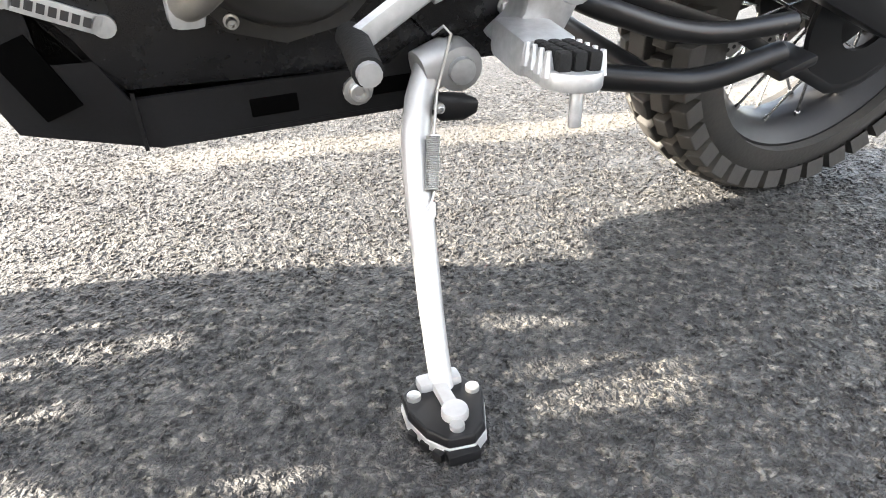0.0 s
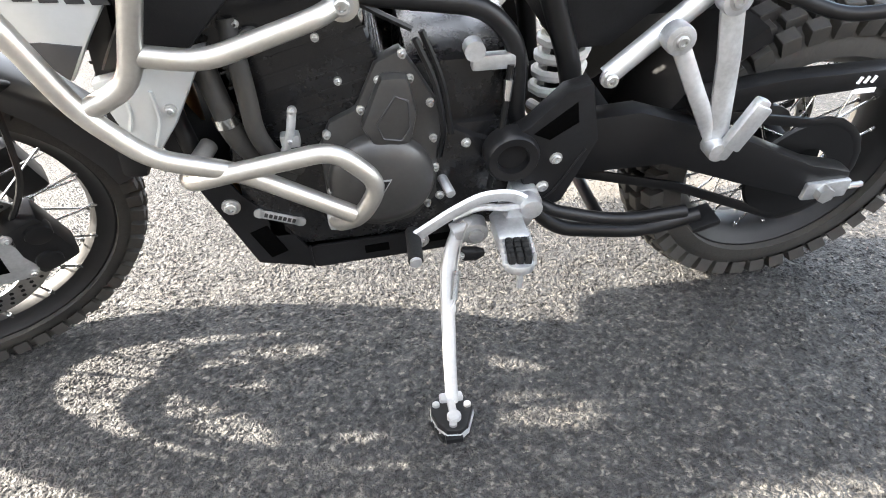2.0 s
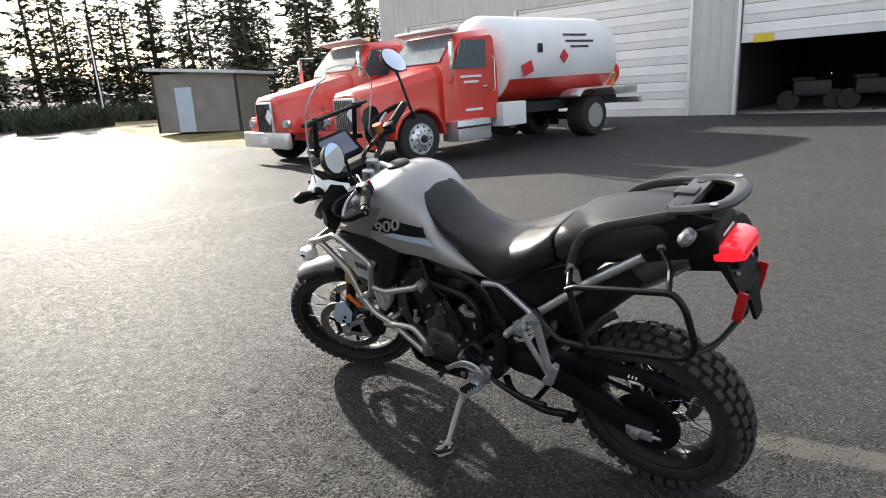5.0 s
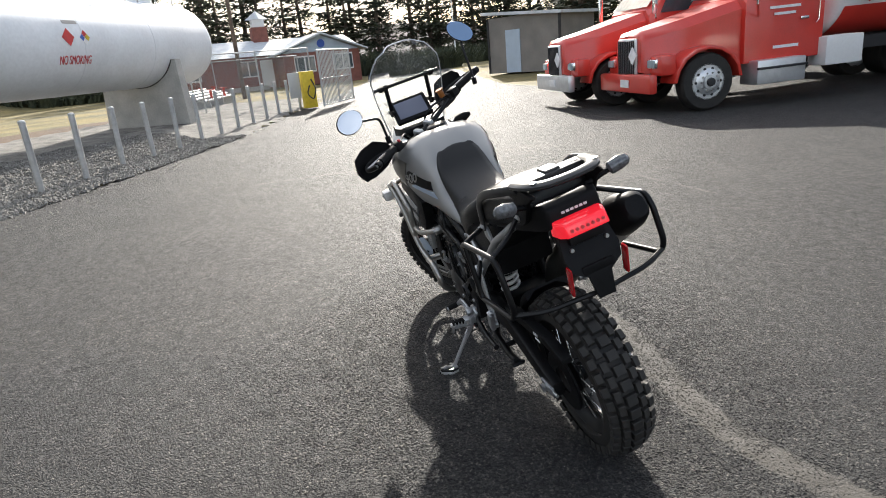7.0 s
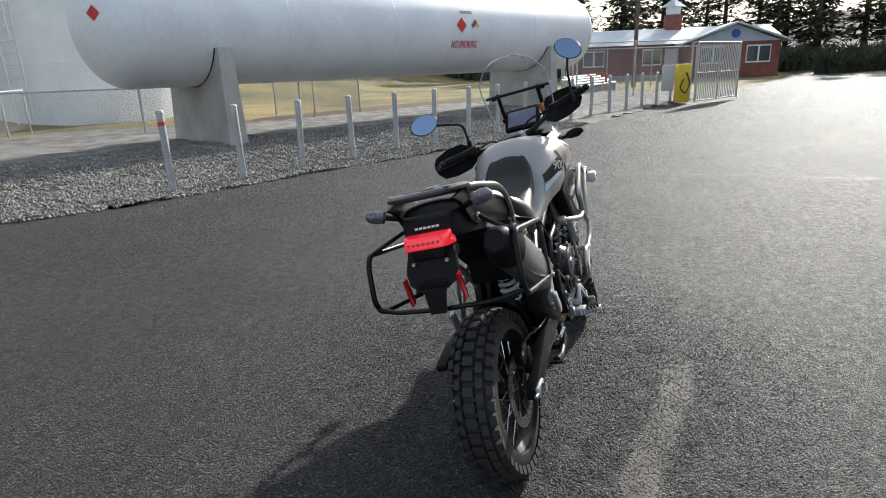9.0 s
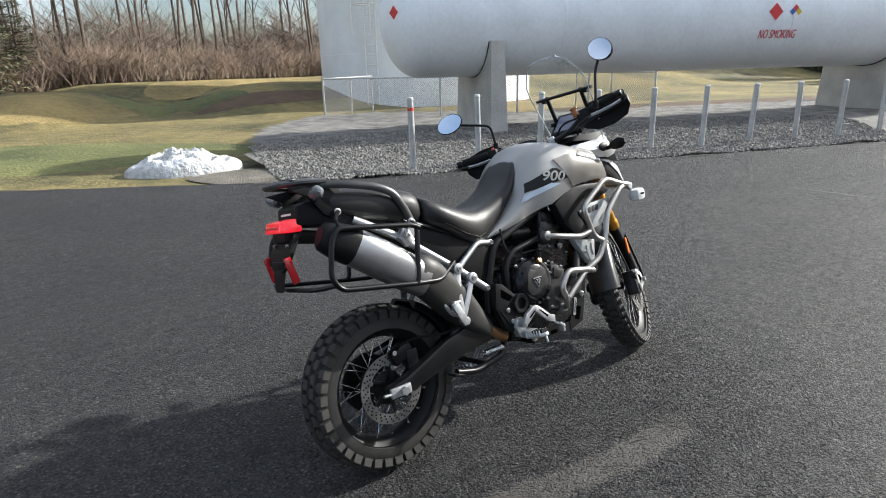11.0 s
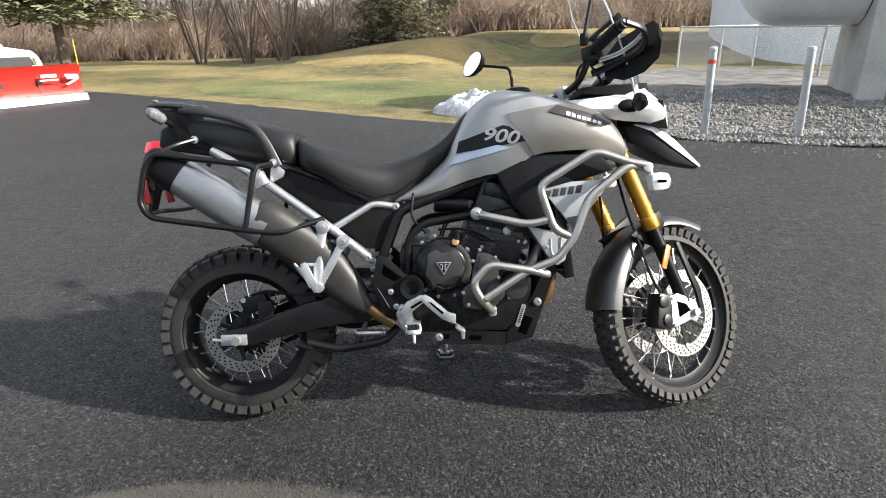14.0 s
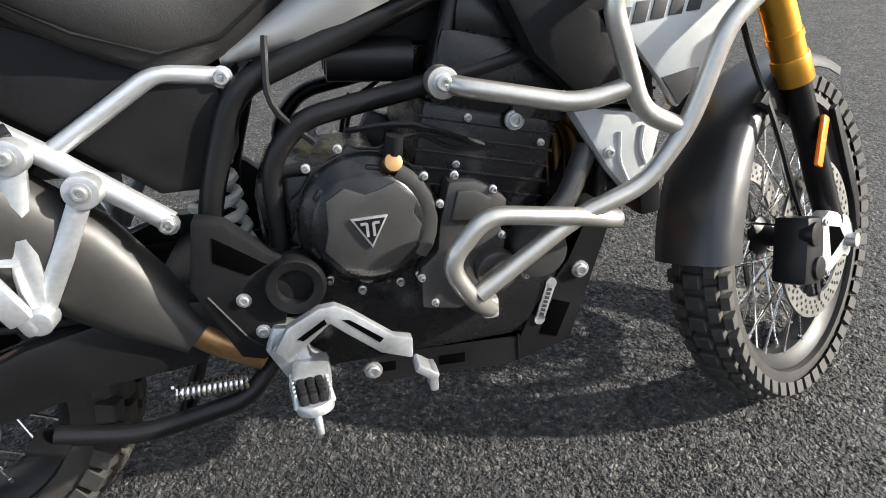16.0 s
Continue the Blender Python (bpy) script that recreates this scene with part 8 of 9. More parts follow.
for s in (-1, 1):
    leg = bp("fork_leg", cyl(fl(0.36, s * 0.100), fl(0.66, s * 0.100), 0.0225, seg=20), BLACK_PAINT, steer=True, label="black fork slider")
    bp("fork_tube", B(cyl(fl(0.630, s * 0.100), fl(1.04, s * 0.100), 0.0265, seg=24), cyl(fl(0.622, s * 0.100), fl(0.665, s * 0.100), 0.0295, seg=24, bevel=0.004), cyl(fl(0.69, s * 0.100), fl(0.70, s * 0.100), 0.0285, seg=24)), GOLD, leg, "gold anodised fork tube", steer=True)
    bp("fork_guard", plate([(0.700, 0.585), (0.718, 0.592), (0.802, 0.42), (0.806, 0.36), (0.788, 0.352), (0.778, 0.41)], min(s * 0.118, s * 0.130), max(s * 0.118, s * 0.130), 0.004), BLACK_PLASTIC, leg, steer="fork")
    foot = B(box(0.07, 0.045, 0.075, (0.762, s * 0.100, 0.350), 0.014, (0, 24, 0)), plate([(0.648, 0.398), (0.692, 0.412), (0.738, 0.398), (0.795, 0.348), (0.790, 0.330), (0.752, 0.318), (0.668, 0.296), (0.648, 0.312), (0.660, 0.350)], min(s * 0.096, s * 0.122), max(s * 0.096, s * 0.122), 0.006))
    ac = bp("axle_carrier", foot, ALU, leg, "cast aluminium axle carrier", steer="fork")
    # the carrier is solid; a black sheet paints the shade of its opening
    bp("carrier_window", plate([(0.684, 0.386), (0.728, 0.374), (0.748, 0.350), (0.690, 0.330)], min(s * 0.1215, s * 0.1232), max(s * 0.1215, s * 0.1232), 0.0005), HOLE_SHADE, leg, "near-black sheet for the shade of an opening", steer="fork")
    bp("axle_end", cyl((0.764, s * 0.112, 0.342), (0.764, s * 0.138, 0.342), 0.013, seg=16), BOLT, leg, steer="fork")
    cp = bp("front_caliper", B(box(0.070, 0.060, 0.118, (0.632, s * 0.092, 0.354), 0.012, (0, 12, 0)), *[cyl((0.626 + dx, s * 0.105, 0.354 + dz), (0.626 + dx, s * 0.128, 0.354 + dz), 0.021, seg=16, bevel=0.004) for dx, dz in ((-0.004, 0.032), (0.006, -0.030))]), BLACK_PAINT, label="black front brake caliper", steer="fork")
    for dz in (-0.045, 0.045):
        bolt(cp, 0.664, s * 0.121, 0.352 + dz, 0.007, steer="fork")
    bp("amber_reflector", box(0.022, 0.008, 0.086, (0.648, s * 0.128, 0.538), 0.004, (0, 24, 0)), AMBER, leg, steer="fork")
    bp("brake_hose", tube([(0.65, s * 0.095, 0.40), (0.60, s * 0.10, 0.47), (0.575, s * 0.09, 0.58), (0.56, s * 0.06, 0.70), (0.54, s * 0.05, 0.82)], 0.005, 6, 0.06), BLACK_PAINT, leg, steer="fork")
fork_plate = bp("fork_plate", plate([(0.694, 0.545), (0.735, 0.545), (0.782, 0.47), (0.784, 0.432), (0.758, 0.408), (0.712, 0.415), (0.682, 0.47)], 0.131, 0.137, 0.003), BLUE_GREY, label="pale grey fork guard plate", steer="fork")
for f, h in ((0.728, 0.452), (0.744, 0.430)):
    bp("plate_slot", cyl((f, 0.1365, h), (f, 0.1385, h), 0.008, seg=14), HOLE_SHADE, fork_plate, steer="fork")
for z in (0.895, 1.02):
    bp("fork_clamp", B(box(0.075, 0.25, 0.030, fl(z, 0, -0.025), 0.010, (0, 24, 0)), *[cyl(fl(z - 0.018, s * 0.1), fl(z + 0.018, s * 0.1), 0.036, seg=20) for s in (-1, 1)]), ALU if z > 1 else BLACK_PAINT, label="fork clamp", steer=True)
# front mudguard
mud = []
for i in range(13):
    a = math.radians(64 + 110 * i / 12)
    r0 = 0.352 + 0.012 * math.cos(a * 1.2)
    w = 0.064 + 0.005 * smooth01((i - 6) / 4)
    lip = 0.030 + 0.026 * smooth01((i - 6) / 4)
    c = (FRONT[0], FRONT[2])
    sec = ((r0 - lip, -w), (r0 - lip * 0.45, -w * 0.98), (r0 - 0.006, -w * 0.86), (r0 + 0.004, -w * 0.5), (r0 + 0.008, 0), (r0 + 0.004, w * 0.5), (r0 - 0.006, w * 0.86), (r0 - lip * 0.45, w * 0.98), (r0 - lip, w),
           (r0 - lip, w * 0.95), (r0 - lip * 0.45, w * 0.93), (r0 - 0.012, w * 0.8), (r0, 0), (r0 - 0.012, -w * 0.8), (r0 - lip * 0.45, -w * 0.93), (r0 - lip, -w * 0.95))
    mud.append([(c[0] + r * math.cos(a), l, c[1] + r * math.sin(a)) for r, l in sec])
mg = bp("front_mudguard", loft(mud), GUARD_PLASTIC, label="black plastic front mudguard", steer=True, angle=60)
for s in (-1, 1):
    bp("mudguard_stay", plate([(0.55, 0.60), (0.70, 0.69), (0.72, 0.64), (0.66, 0.56)], min(s * 0.068, s * 0.084), max(s * 0.068, s * 0.084), 0.005), BLACK_PLASTIC, mg, steer=True)

# -- handlebar, steered --
bar = bp("handlebar", tube([(0.265, 0.435, 1.170), (0.300, 0.26, 1.160), (0.352, 0.13, 1.110), (0.358, 0.0, 1.105), (0.352, -0.13, 1.110), (0.300, -0.26, 1.160), (0.265, -0.435, 1.170)], 0.0115, 12, 0.06), BLACK_PAINT, steer="bars", label="black handlebar")
for s in (-1, 1):
    bp("bar_clamp", B(box(0.05, 0.032, 0.05, (0.358, s * 0.045, 1.105), 0.010, (0, -15, 0)), cyl((0.362, s * 0.045, 1.03), (0.36, s * 0.045, 1.09), 0.018, seg=14)), ALU, bar, "silver bar clamp", steer="bars")
    bp("grip", tube([(0.296, s * 0.285, 1.162), (0.268, s * 0.420, 1.170)], 0.0175, 14), GRIP, bar, "black rubber grip", steer="bars")
    bp("switch_cube", box(0.045, 0.05, 0.042, (0.303, s * 0.255, 1.158), 0.010), BLACK_PLASTIC, bar, steer="bars")
    bp("bar_end", cyl((0.267, s * 0.425, 1.170), (0.262, s * 0.452, 1.171), 0.016, seg=16, bevel=0.003), BLACK_PAINT, bar, steer="bars")
    bp("bar_end_bolt", cyl((0.262, s * 0.452, 1.171), (0.261, s * 0.456, 1.171), 0.007, seg=12), BOLT, bar, steer="bars")
    lev = tube([(0.345, s * 0.235, 1.150), (0.372, s * 0.30, 1.148), (0.365, s * 0.39, 1.152), (0.352, s * 0.43, 1.156)], 0.007, 8, 0.03)
    bp("lever", lev, ALU, bar, "silver hand lever", steer="bars")
    bp("lever_perch", box(0.045, 0.035, 0.03, (0.325, s * 0.228, 1.152), 0.008), BLACK_PLASTIC, bar, steer="bars")
    # hand guard: shell and bar
    shell = loft([[(0.395, s * 0.215, 1.110), (0.405, s * 0.215, 1.140), (0.398, s * 0.215, 1.170), (0.392, s * 0.215, 1.14)],
                  [(0.418, s * 0.275, 1.080), (0.432, s * 0.280, 1.145), (0.414, s * 0.275, 1.215), (0.420, s * 0.275, 1.145)],
                  [(0.424, s * 0.360, 1.078), (0.440, s * 0.365, 1.150), (0.420, s * 0.360, 1.220), (0.428, s * 0.360, 1.150)],
                  [(0.412, s * 0.435, 1.095), (0.426, s * 0.440, 1.152), (0.408, s * 0.435, 1.208), (0.415, s * 0.433, 1.152)],
                  [(0.398, s * 0.462, 1.130), (0.404, s * 0.466, 1.155), (0.395, s * 0.462, 1.182), (0.393, s * 0.460, 1.155)]])
    hg = bp("hand_guard", shell, BLACK_PLASTIC, bar, "black hand guard", steer="bars", angle=70)
    bp("guard_bar", tube([(0.262, s * 0.455, 1.171), (0.330, s * 0.462, 1.160), (0.405, s * 0.40, 1.150), (0.425, s * 0.30, 1.146), (0.36, s * 0.19, 1.125)], 0.0085, 8, 0.05, flat=1.4, side=(0, 0, 1)), BLACK_PAINT, bar, steer="bars")
bp("clutch_reservoir", B(cyl((0.335, -0.205, 1.165), (0.335, -0.205, 1.198), 0.015, seg=18, bevel=0.003), cyl((0.335, -0.205, 1.198), (0.335, -0.205, 1.205), 0.020, seg=18)), AMBER_CUP, bar, "amber brake fluid cup", steer="bars")
bp("ignition_cover", box(0.05, 0.06, 0.02, (0.395, 0, 1.075), 0.006), BLACK_PLASTIC, bar, steer="bars")
bp("red_switch", box(0.012, 0.012, 0.014, (0.285, 0.245, 1.178), 0.003), RED_LENS, bar, steer="bars")
for k, (a, b, c) in enumerate((((0.33, 0.22, 1.14), (0.44, 0.16, 1.10), (0.46, 0.05, 0.98)), ((0.33, -0.22, 1.14), (0.45, -0.16, 1.10), (0.47, -0.05, 0.97)), ((0.31, 0.24, 1.15), (0.38, 0.10, 1.16), (0.44, 0.02, 1.05)), ((0.31, -0.24, 1.15), (0.37, -0.10, 1.17), (0.44, -0.02, 1.05)))):
    bp("cable", tube([a, b, c], 0.005, 6, 0.08), BLACK_PAINT, bar, steer="bars")


def mirror(base, elbow, centre, normal, tilt):
    base, elbow, centre, n = Vector(base), Vector(elbow), Vector(centre), Vector(normal).normalized()
    st = bp("mirror_stalk", tube([base, elbow, centre - n * 0.012], 0.006, 8, 0.03), BLACK_PAINT, label="black mirror stalk")
    q = n.to_track_quat("Y", "Z").to_matrix().to_4x4()
    shape = Matrix.Translation(centre) @ q @ Matrix.Rotation(radians(tilt), 4, "Y") @ Matrix.Diagonal((1.0, 1, 0.70, 1))
    shell = lathe([(0.0, -0.040), (0.032, -0.036), (0.058, -0.020), (0.069, 0.0), (0.066, 0.004), (0.062, 0.0)], 28)
    bp("mirror_shell", moved(shell, shape), BLACK_PLASTIC, st, "rounded black mirror shell")
    bp("mirror_glass", moved(lathe([(0.0, 0.003), (0.0645, 0.003), (0.0645, 0.001), (0.0, 0.0)], 28), shape), MIRROR, st, "oval mirror glass")
    bp("stalk_base", cyl(base - Vector((0, 0, 0.02)), base + Vector((0, 0, 0.012)), 0.012, seg=12), BLACK_PLASTIC, st)
    return st


mirror((0.240, 0.222, 1.135), (0.232, 0.230, 1.235), (0.100, 0.372, 1.277), (-0.85, -0.42, 0.25), 12)
mirror((0.378, -0.285, 1.225), (0.405, -0.285, 1.365), (0.434, -0.303, 1.449), (-0.92, -0.12, 0.38), -38)

# -- crash bars --
for s in (-1, 1):
    top = bp("crash_bar", B(tube(p3(s * 0.238, [(0.585, 0.852), (0.535, 0.862), (0.425, 0.900), (0.252, 0.797), (0.300, 0.658), (0.360, 0.632)]), 0.0128, 14, 0.032, 5)), BAR_STEEL, label="brushed steel crash bar")
    low2 = tube([(0.590, s * 0.225, 0.845), (0.530, s * 0.240, 0.854), (0.407, s * 0.242, 0.756), (0.364, s * 0.242, 0.636), (0.310, s * 0.240, 0.565), (0.214, s * 0.235, 0.530), (0.080, s * 0.238, 0.444)], 0.0128, 14, 0.03, 5)
    bp("crash_tube", low2, BAR_STEEL, top)
    bp("crash_tube", tube([(0.062, s * 0.178, 0.712), (0.085, s * 0.205, 0.706), (0.220, s * 0.232, 0.676), (0.287, s * 0.236, 0.692)], 0.0125, 14, 0.03, 5), BAR_STEEL, top)
    bp("crash_loop", tube([(0.265, s * 0.15, 0.520), (0.290, s * 0.225, 0.512), (0.230, s * 0.240, 0.532), (0.093, s * 0.246, 0.556), (0.040, s * 0.246, 0.498), (0.070, s * 0.240, 0.440), (0.108, s * 0.195, 0.394), (0.112, s * 0.155, 0.392)], 0.0125, 14, 0.028, 5), BAR_STEEL, top)
    bp("mount_disc", cyl((0.062, s * 0.165, 0.712), (0.062, s * 0.196, 0.712), 0.020, seg=20, bevel=0.003), BAR_STEEL, top)
    bolt(top, 0.062, s * 0.196, 0.712, 0.011, 0.008)
    bp("mount_clamp", box(0.026, 0.05, 0.034, (0.110, s * 0.165, 0.392), 0.008), ALU, top)
    bp("cross_bar", tube([(0.588, s * 0.225, 0.848), (0.60, s * 0.12, 0.86), (0.602, 0.0, 0.862)], 0.0115, 12, 0.05), BAR_STEEL, top)
    spot = bp("spot_lamp", box(0.060, 0.060, 0.056, (0.616, s * 0.258, 0.800), 0.020, (0, -6, 0)), WHITE_PANEL, label="small white auxiliary lamp")
    bp("lamp_slot", box(0.028, 0.004, 0.009, (0.618, s * 0.2875, 0.802), 0.003), HOLE_SHADE, spot)
    bp("lamp_clamp", B(cyl((0.600, s * 0.240, 0.822), (0.596, s * 0.238, 0.850), 0.009, seg=14, bevel=0.002), cyl((0.590, s * 0.224, 0.846), (0.590, s * 0.250, 0.846), 0.0155, seg=18, bevel=0.003)), ALU, spot, "silver lamp clamp")
    bp("lamp_glass", cyl((0.644, s * 0.258, 0.803), (0.648, s * 0.258, 0.8034), 0.022, seg=20), CLEAR_LENS, spot)

# -- skid plate --
side_poly = [(-0.075, 0.345), (-0.070, 0.284), (0.02, 0.280), (0.150, 0.273), (0.243, 0.298), (0.325, 0.545), (0.295, 0.545), (0.245, 0.432), (0.190, 0.362), (0.165, 0.312), (-0.045, 0.322)]
sk = B(plate(side_poly, -0.150, -0.145), plate(side_poly, 0.145, 0.150))
sk = B(sk, loft([[(-0.070, -0.15, 0.284), (-0.070, 0.15, 0.284), (-0.070, 0.15, 0.279), (-0.070, -0.15, 0.279)], [(0.150, -0.15, 0.273), (0.150, 0.15, 0.273), (0.150, 0.15, 0.268), (0.150, -0.15, 0.268)], [(0.243, -0.15, 0.298), (0.243, 0.15, 0.298), (0.246, 0.15, 0.293), (0.246, -0.15, 0.293)], [(0.325, -0.15, 0.545), (0.325, 0.15, 0.545), (0.330, 0.15, 0.545), (0.330, -0.15, 0.545)]]))
skid = bp("skid_plate", sk, SKID_BLACK, label="black powder-coated skid plate", smooth=False)
for s in (-1, 1):
    for f, h, w, hh, rot in ((0.055, 0.296, 0.040, 0.016, 3), (-0.050, 0.304, 0.036, 0.015, 3), (0.222, 0.335, 0.030, 0.060, 22)):
        # black strips on the skid plate painted as the shade in its slots
        bp("slot", box(w, 0.003, hh, (f, s * 0.1502, h), 0.001, (0, rot, 0)), HOLE_SHADE, skid)
    bolt(skid, 0.262, s * 0.152, 0.413, 0.011, 0.008)
    bolt(skid, -0.018 if s > 0 else -0.066, s * 0.152, 0.302, 0.011, 0.008)
    bp("bend_line", box(0.003, 0.003, 0.050, (0.162, s * 0.1505, 0.293)), BLACK_PAINT, skid)
    at, rot = ((0.196, 0.383), -23) if s > 0 else ((0.206, 0.368), -72)
    nm = bp("name_plate", moved(B(box(0.062, 0.003, 0.015, (0, 0, 0), 0.001), *[cyl((k * 0.031, -0.0015, 0), (k * 0.031, 0.0015, 0), 0.0085, seg=16) for k in (-1, 1)]), pose(at[0], s * 0.152, at[1], 0, rot, 0)), ALU, skid, "small silver plate with worn lettering")
    for k in range(7):
        bp("lettering_bar", moved(box(0.005, 0.001, 0.007, (-0.021 + 0.007 * k, s * 0.0018, 0)), pose(at[0], s * 0.152, at[1], 0, rot, 0)), BLACK_PRINT, nm)

# -- tail, lights, racks --
tail = loft([[(-0.62, -0.125, 0.885), (-0.62, 0.125, 0.885), (-0.62, 0.12, 0.93), (-0.62, -0.12, 0.93)], [(-0.80, -0.118, 0.915), (-0.80, 0.118, 0.915), (-0.80, 0.115, 0.985), (-0.80, -0.115, 0.985)],
             [(-0.93, -0.095, 0.935), (-0.93, 0.095, 0.935), (-0.93, 0.092, 1.018), (-0.93, -0.092, 1.018)], [(-0.972, -0.080, 0.948), (-0.972, 0.080, 0.948), (-0.962, 0.080, 1.006), (-0.962, -0.080, 1.006)]])
tl = bp("tail_unit", bevelled(tail, 0.010), BLACK_PLASTIC, label="black tail unit", angle=50)
lamp = loft([[(-0.955, -0.080, 0.924), (-0.955, 0.080, 0.924), (-0.950, 0.076, 0.968), (-0.950, -0.076, 0.968)], [(-1.000, -0.076, 0.926), (-1.000, 0.076, 0.926), (-0.990, 0.073, 0.970), (-0.990, -0.073, 0.970)], [(-1.030, -0.064, 0.930), (-1.030, 0.064, 0.930), (-1.018, 0.062, 0.966), (-1.018, -0.062, 0.966)]])
rl = bp("tail_light", bevelled(lamp, 0.006), LIT_LENS, label="red tail light", angle=50)
for k in range(7):
    bp("light_cell", cyl((-1.020, -0.048 + 0.016 * k, 0.947), (-1.0285, -0.048 + 0.016 * k, 0.947), 0.005, seg=8), material("pale_red_cell", (0.75, 0.10, 0.10), 0.2) if k == 0 else bpy.data.materials["pale_red_cell"], rl)
for k in range(6):
    bp("lettering_bar", box(0.002, 0.010, 0.007, (-0.9685, -0.035 + 0.014 * k, 0.984), 0, (0, 10, 0)), WHITE_PRINT, tl)
ph = loft([[(-0.960, -0.075, 0.918), (-0.960, 0.075, 0.918), (-0.985, 0.075, 0.921), (-0.985, -0.075, 0.921)], [(-1.000, -0.085, 0.86), (-1.000, 0.085, 0.86), (-1.014, 0.085, 0.862), (-1.014, -0.085, 0.862)], [(-1.015, -0.075, 0.825), (-1.015, 0.075, 0.825), (-1.028, 0.075, 0.825), (-1.028, -0.075, 0.825)], [(-1.022, -0.035, 0.80), (-1.022, 0.035, 0.80), (-1.034, 0.035, 0.80), (-1.034, -0.035, 0.80)], [(-1.036, -0.025, 0.735), (-1.036, 0.025, 0.735), (-1.046, 0.025, 0.735), (-1.046, -0.025, 0.735)]])
plateholder = bp("plate_bracket", ph, BLACK_PLASTIC, label="black licence plate bracket", smooth=False)
bp("bracket_arm", B(box(0.13, 0.11, 0.045, (-0.945, 0, 0.905), 0.01, (0, 12, 0)), box(0.02, 0.10, 0.03, (-1.022, 0, 0.82), 0.006)), BLACK_PLASTIC, plateholder)
for s in (-1, 1):
    bp("side_reflector", box(0.026, 0.008, 0.090, (-1.022, s * 0.088, 0.806), 0.004, (0, -12, 0)), RED_LENS, plateholder, "upright red reflector")
    bp("bracket_bolt", cyl((-1.005, s * 0.055, 0.885), (-1.012, s * 0.055, 0.886), 0.006, seg=10), BOLT, plateholder)
    ind = bp("rear_indicator", run([(-0.922, s * 0.150, 1.030, 0.012, 0.012), (-0.924, s * 0.155, 1.032, 0.020, 0.018), (-0.930, s * 0.185, 1.040, 0.022, 0.019), (-0.934, s * 0.205, 1.044, 0.018, 0.015), (-0.936, s * 0.212, 1.046, 0.008, 0.007)], 14), SMOKE_LENS, label="smoked rear indicator on a black stalk")
    bp("indicator_stalk", tube([(-0.90, s * 0.08, 1.005), (-0.922, s * 0.152, 1.031)], 0.009, 8), BLACK_PLASTIC, ind)
    rail = bp("grab_rail", tube([(-0.568, s * 0.150, 0.876), (-0.598, s * 0.155, 0.945), (-0.632, s * 0.158, 0.998), (-0.70, s * 0.156, 1.030), (-0.80, s * 0.142, 1.052), (-0.88, s * 0.115, 1.066)], 0.0145, 10, 0.05, flat=0.55, side=(0, 1, 0)), RACK_GREY, label="grey cast grab rail")
    bolt(rail, -0.580, s * 0.160, 0.888, 0.010)
    bolt(rail, -0.838, s * 0.122, 0.967, 0.010)
    bp("rail_web", plate([(-0.815, 1.062), (-0.90, 1.066), (-0.985, 1.058), (-0.93, 1.03), (-0.885, 0.965), (-0.85, 0.945), (-0.75, 0.925), (-0.79, 0.98)], min(s * 0.100, s * 0.116), max(s * 0.100, s * 0.116), 0.005), BLACK_PLASTIC, rail)
# luggage plate with an open middle
deck = B(tube([(-0.86, 0.110, 1.073), (-0.93, 0.105, 1.080), (-0.985, 0.075, 1.083), (-1.000, 0.0, 1.084), (-0.985, -0.075, 1.083), (-0.93, -0.105, 1.080), (-0.86, -0.110, 1.073)], 0.021, 10, 0.03, flat=0.55, side=(0, 0, 1)),
         box(0.055, 0.20, 0.022, (-0.875, 0, 1.070), 0.006), box(0.060, 0.050, 0.022, (-0.865, 0.0, 1.078), 0.008))
lug = bp("luggage_plate", deck, RACK_GREY, label="grey cast luggage plate with an opening")
for s in (-1, 1):
    # black disc on the solid plate painted as a hole's shade
    bp("plate_hole", cyl((-0.875, s * 0.078, 1.0805), (-0.875, s * 0.078, 1.0825), 0.013, seg=14), BLACK_PRINT, lug)
    bp("plate_hole", cyl((-0.965, s * 0.095, 1.093), (-0.965, s * 0.095, 1.0950), 0.010, seg=14), BOLT, lug)

for s in (-1, 1):
    r = bp("pannier_rack", tube([(-0.580, s * 0.165, 0.884), (-0.618, s * 0.245, 0.872), (-0.650, s * 0.250, 0.700), (-0.658, s * 0.250, 0.684)], 0.0092, 10, 0.02), BLACK_PAINT, label="black tubular pannier rack")
    bp("rack_loop", tube([(-0.612, s * 0.250, 0.866), (-0.640, s * 0.250, 0.880), (-0.918, s * 0.250, 0.918), (-0.945, s * 0.250, 0.880), (-0.968, s * 0.250, 0.770), (-0.940, s * 0.250, 0.726), (-0.660, s * 0.250, 0.682), (-0.550, s * 0.235, 0.668), (-0.428, s * 0.165, 0.706)], 0.0092, 10, 0.03), BLACK_PAINT, r)
    bp("rack_arm", tube([(-0.838, s * 0.125, 0.967), (-0.885, s * 0.18, 0.945), (-0.905, s * 0.248, 0.916)], 0.0075, 8, 0.03), BLACK_PAINT, r)
    bp("rack_arm", tube([(-0.955, s * 0.250, 0.745), (-0.990, s * 0.17, 0.735), (-1.010, 0.0, 0.735)], 0.0080, 8, 0.05), BLACK_PAINT, r)
    bolt(r, -0.580, s * 0.172, 0.884, 0.008)

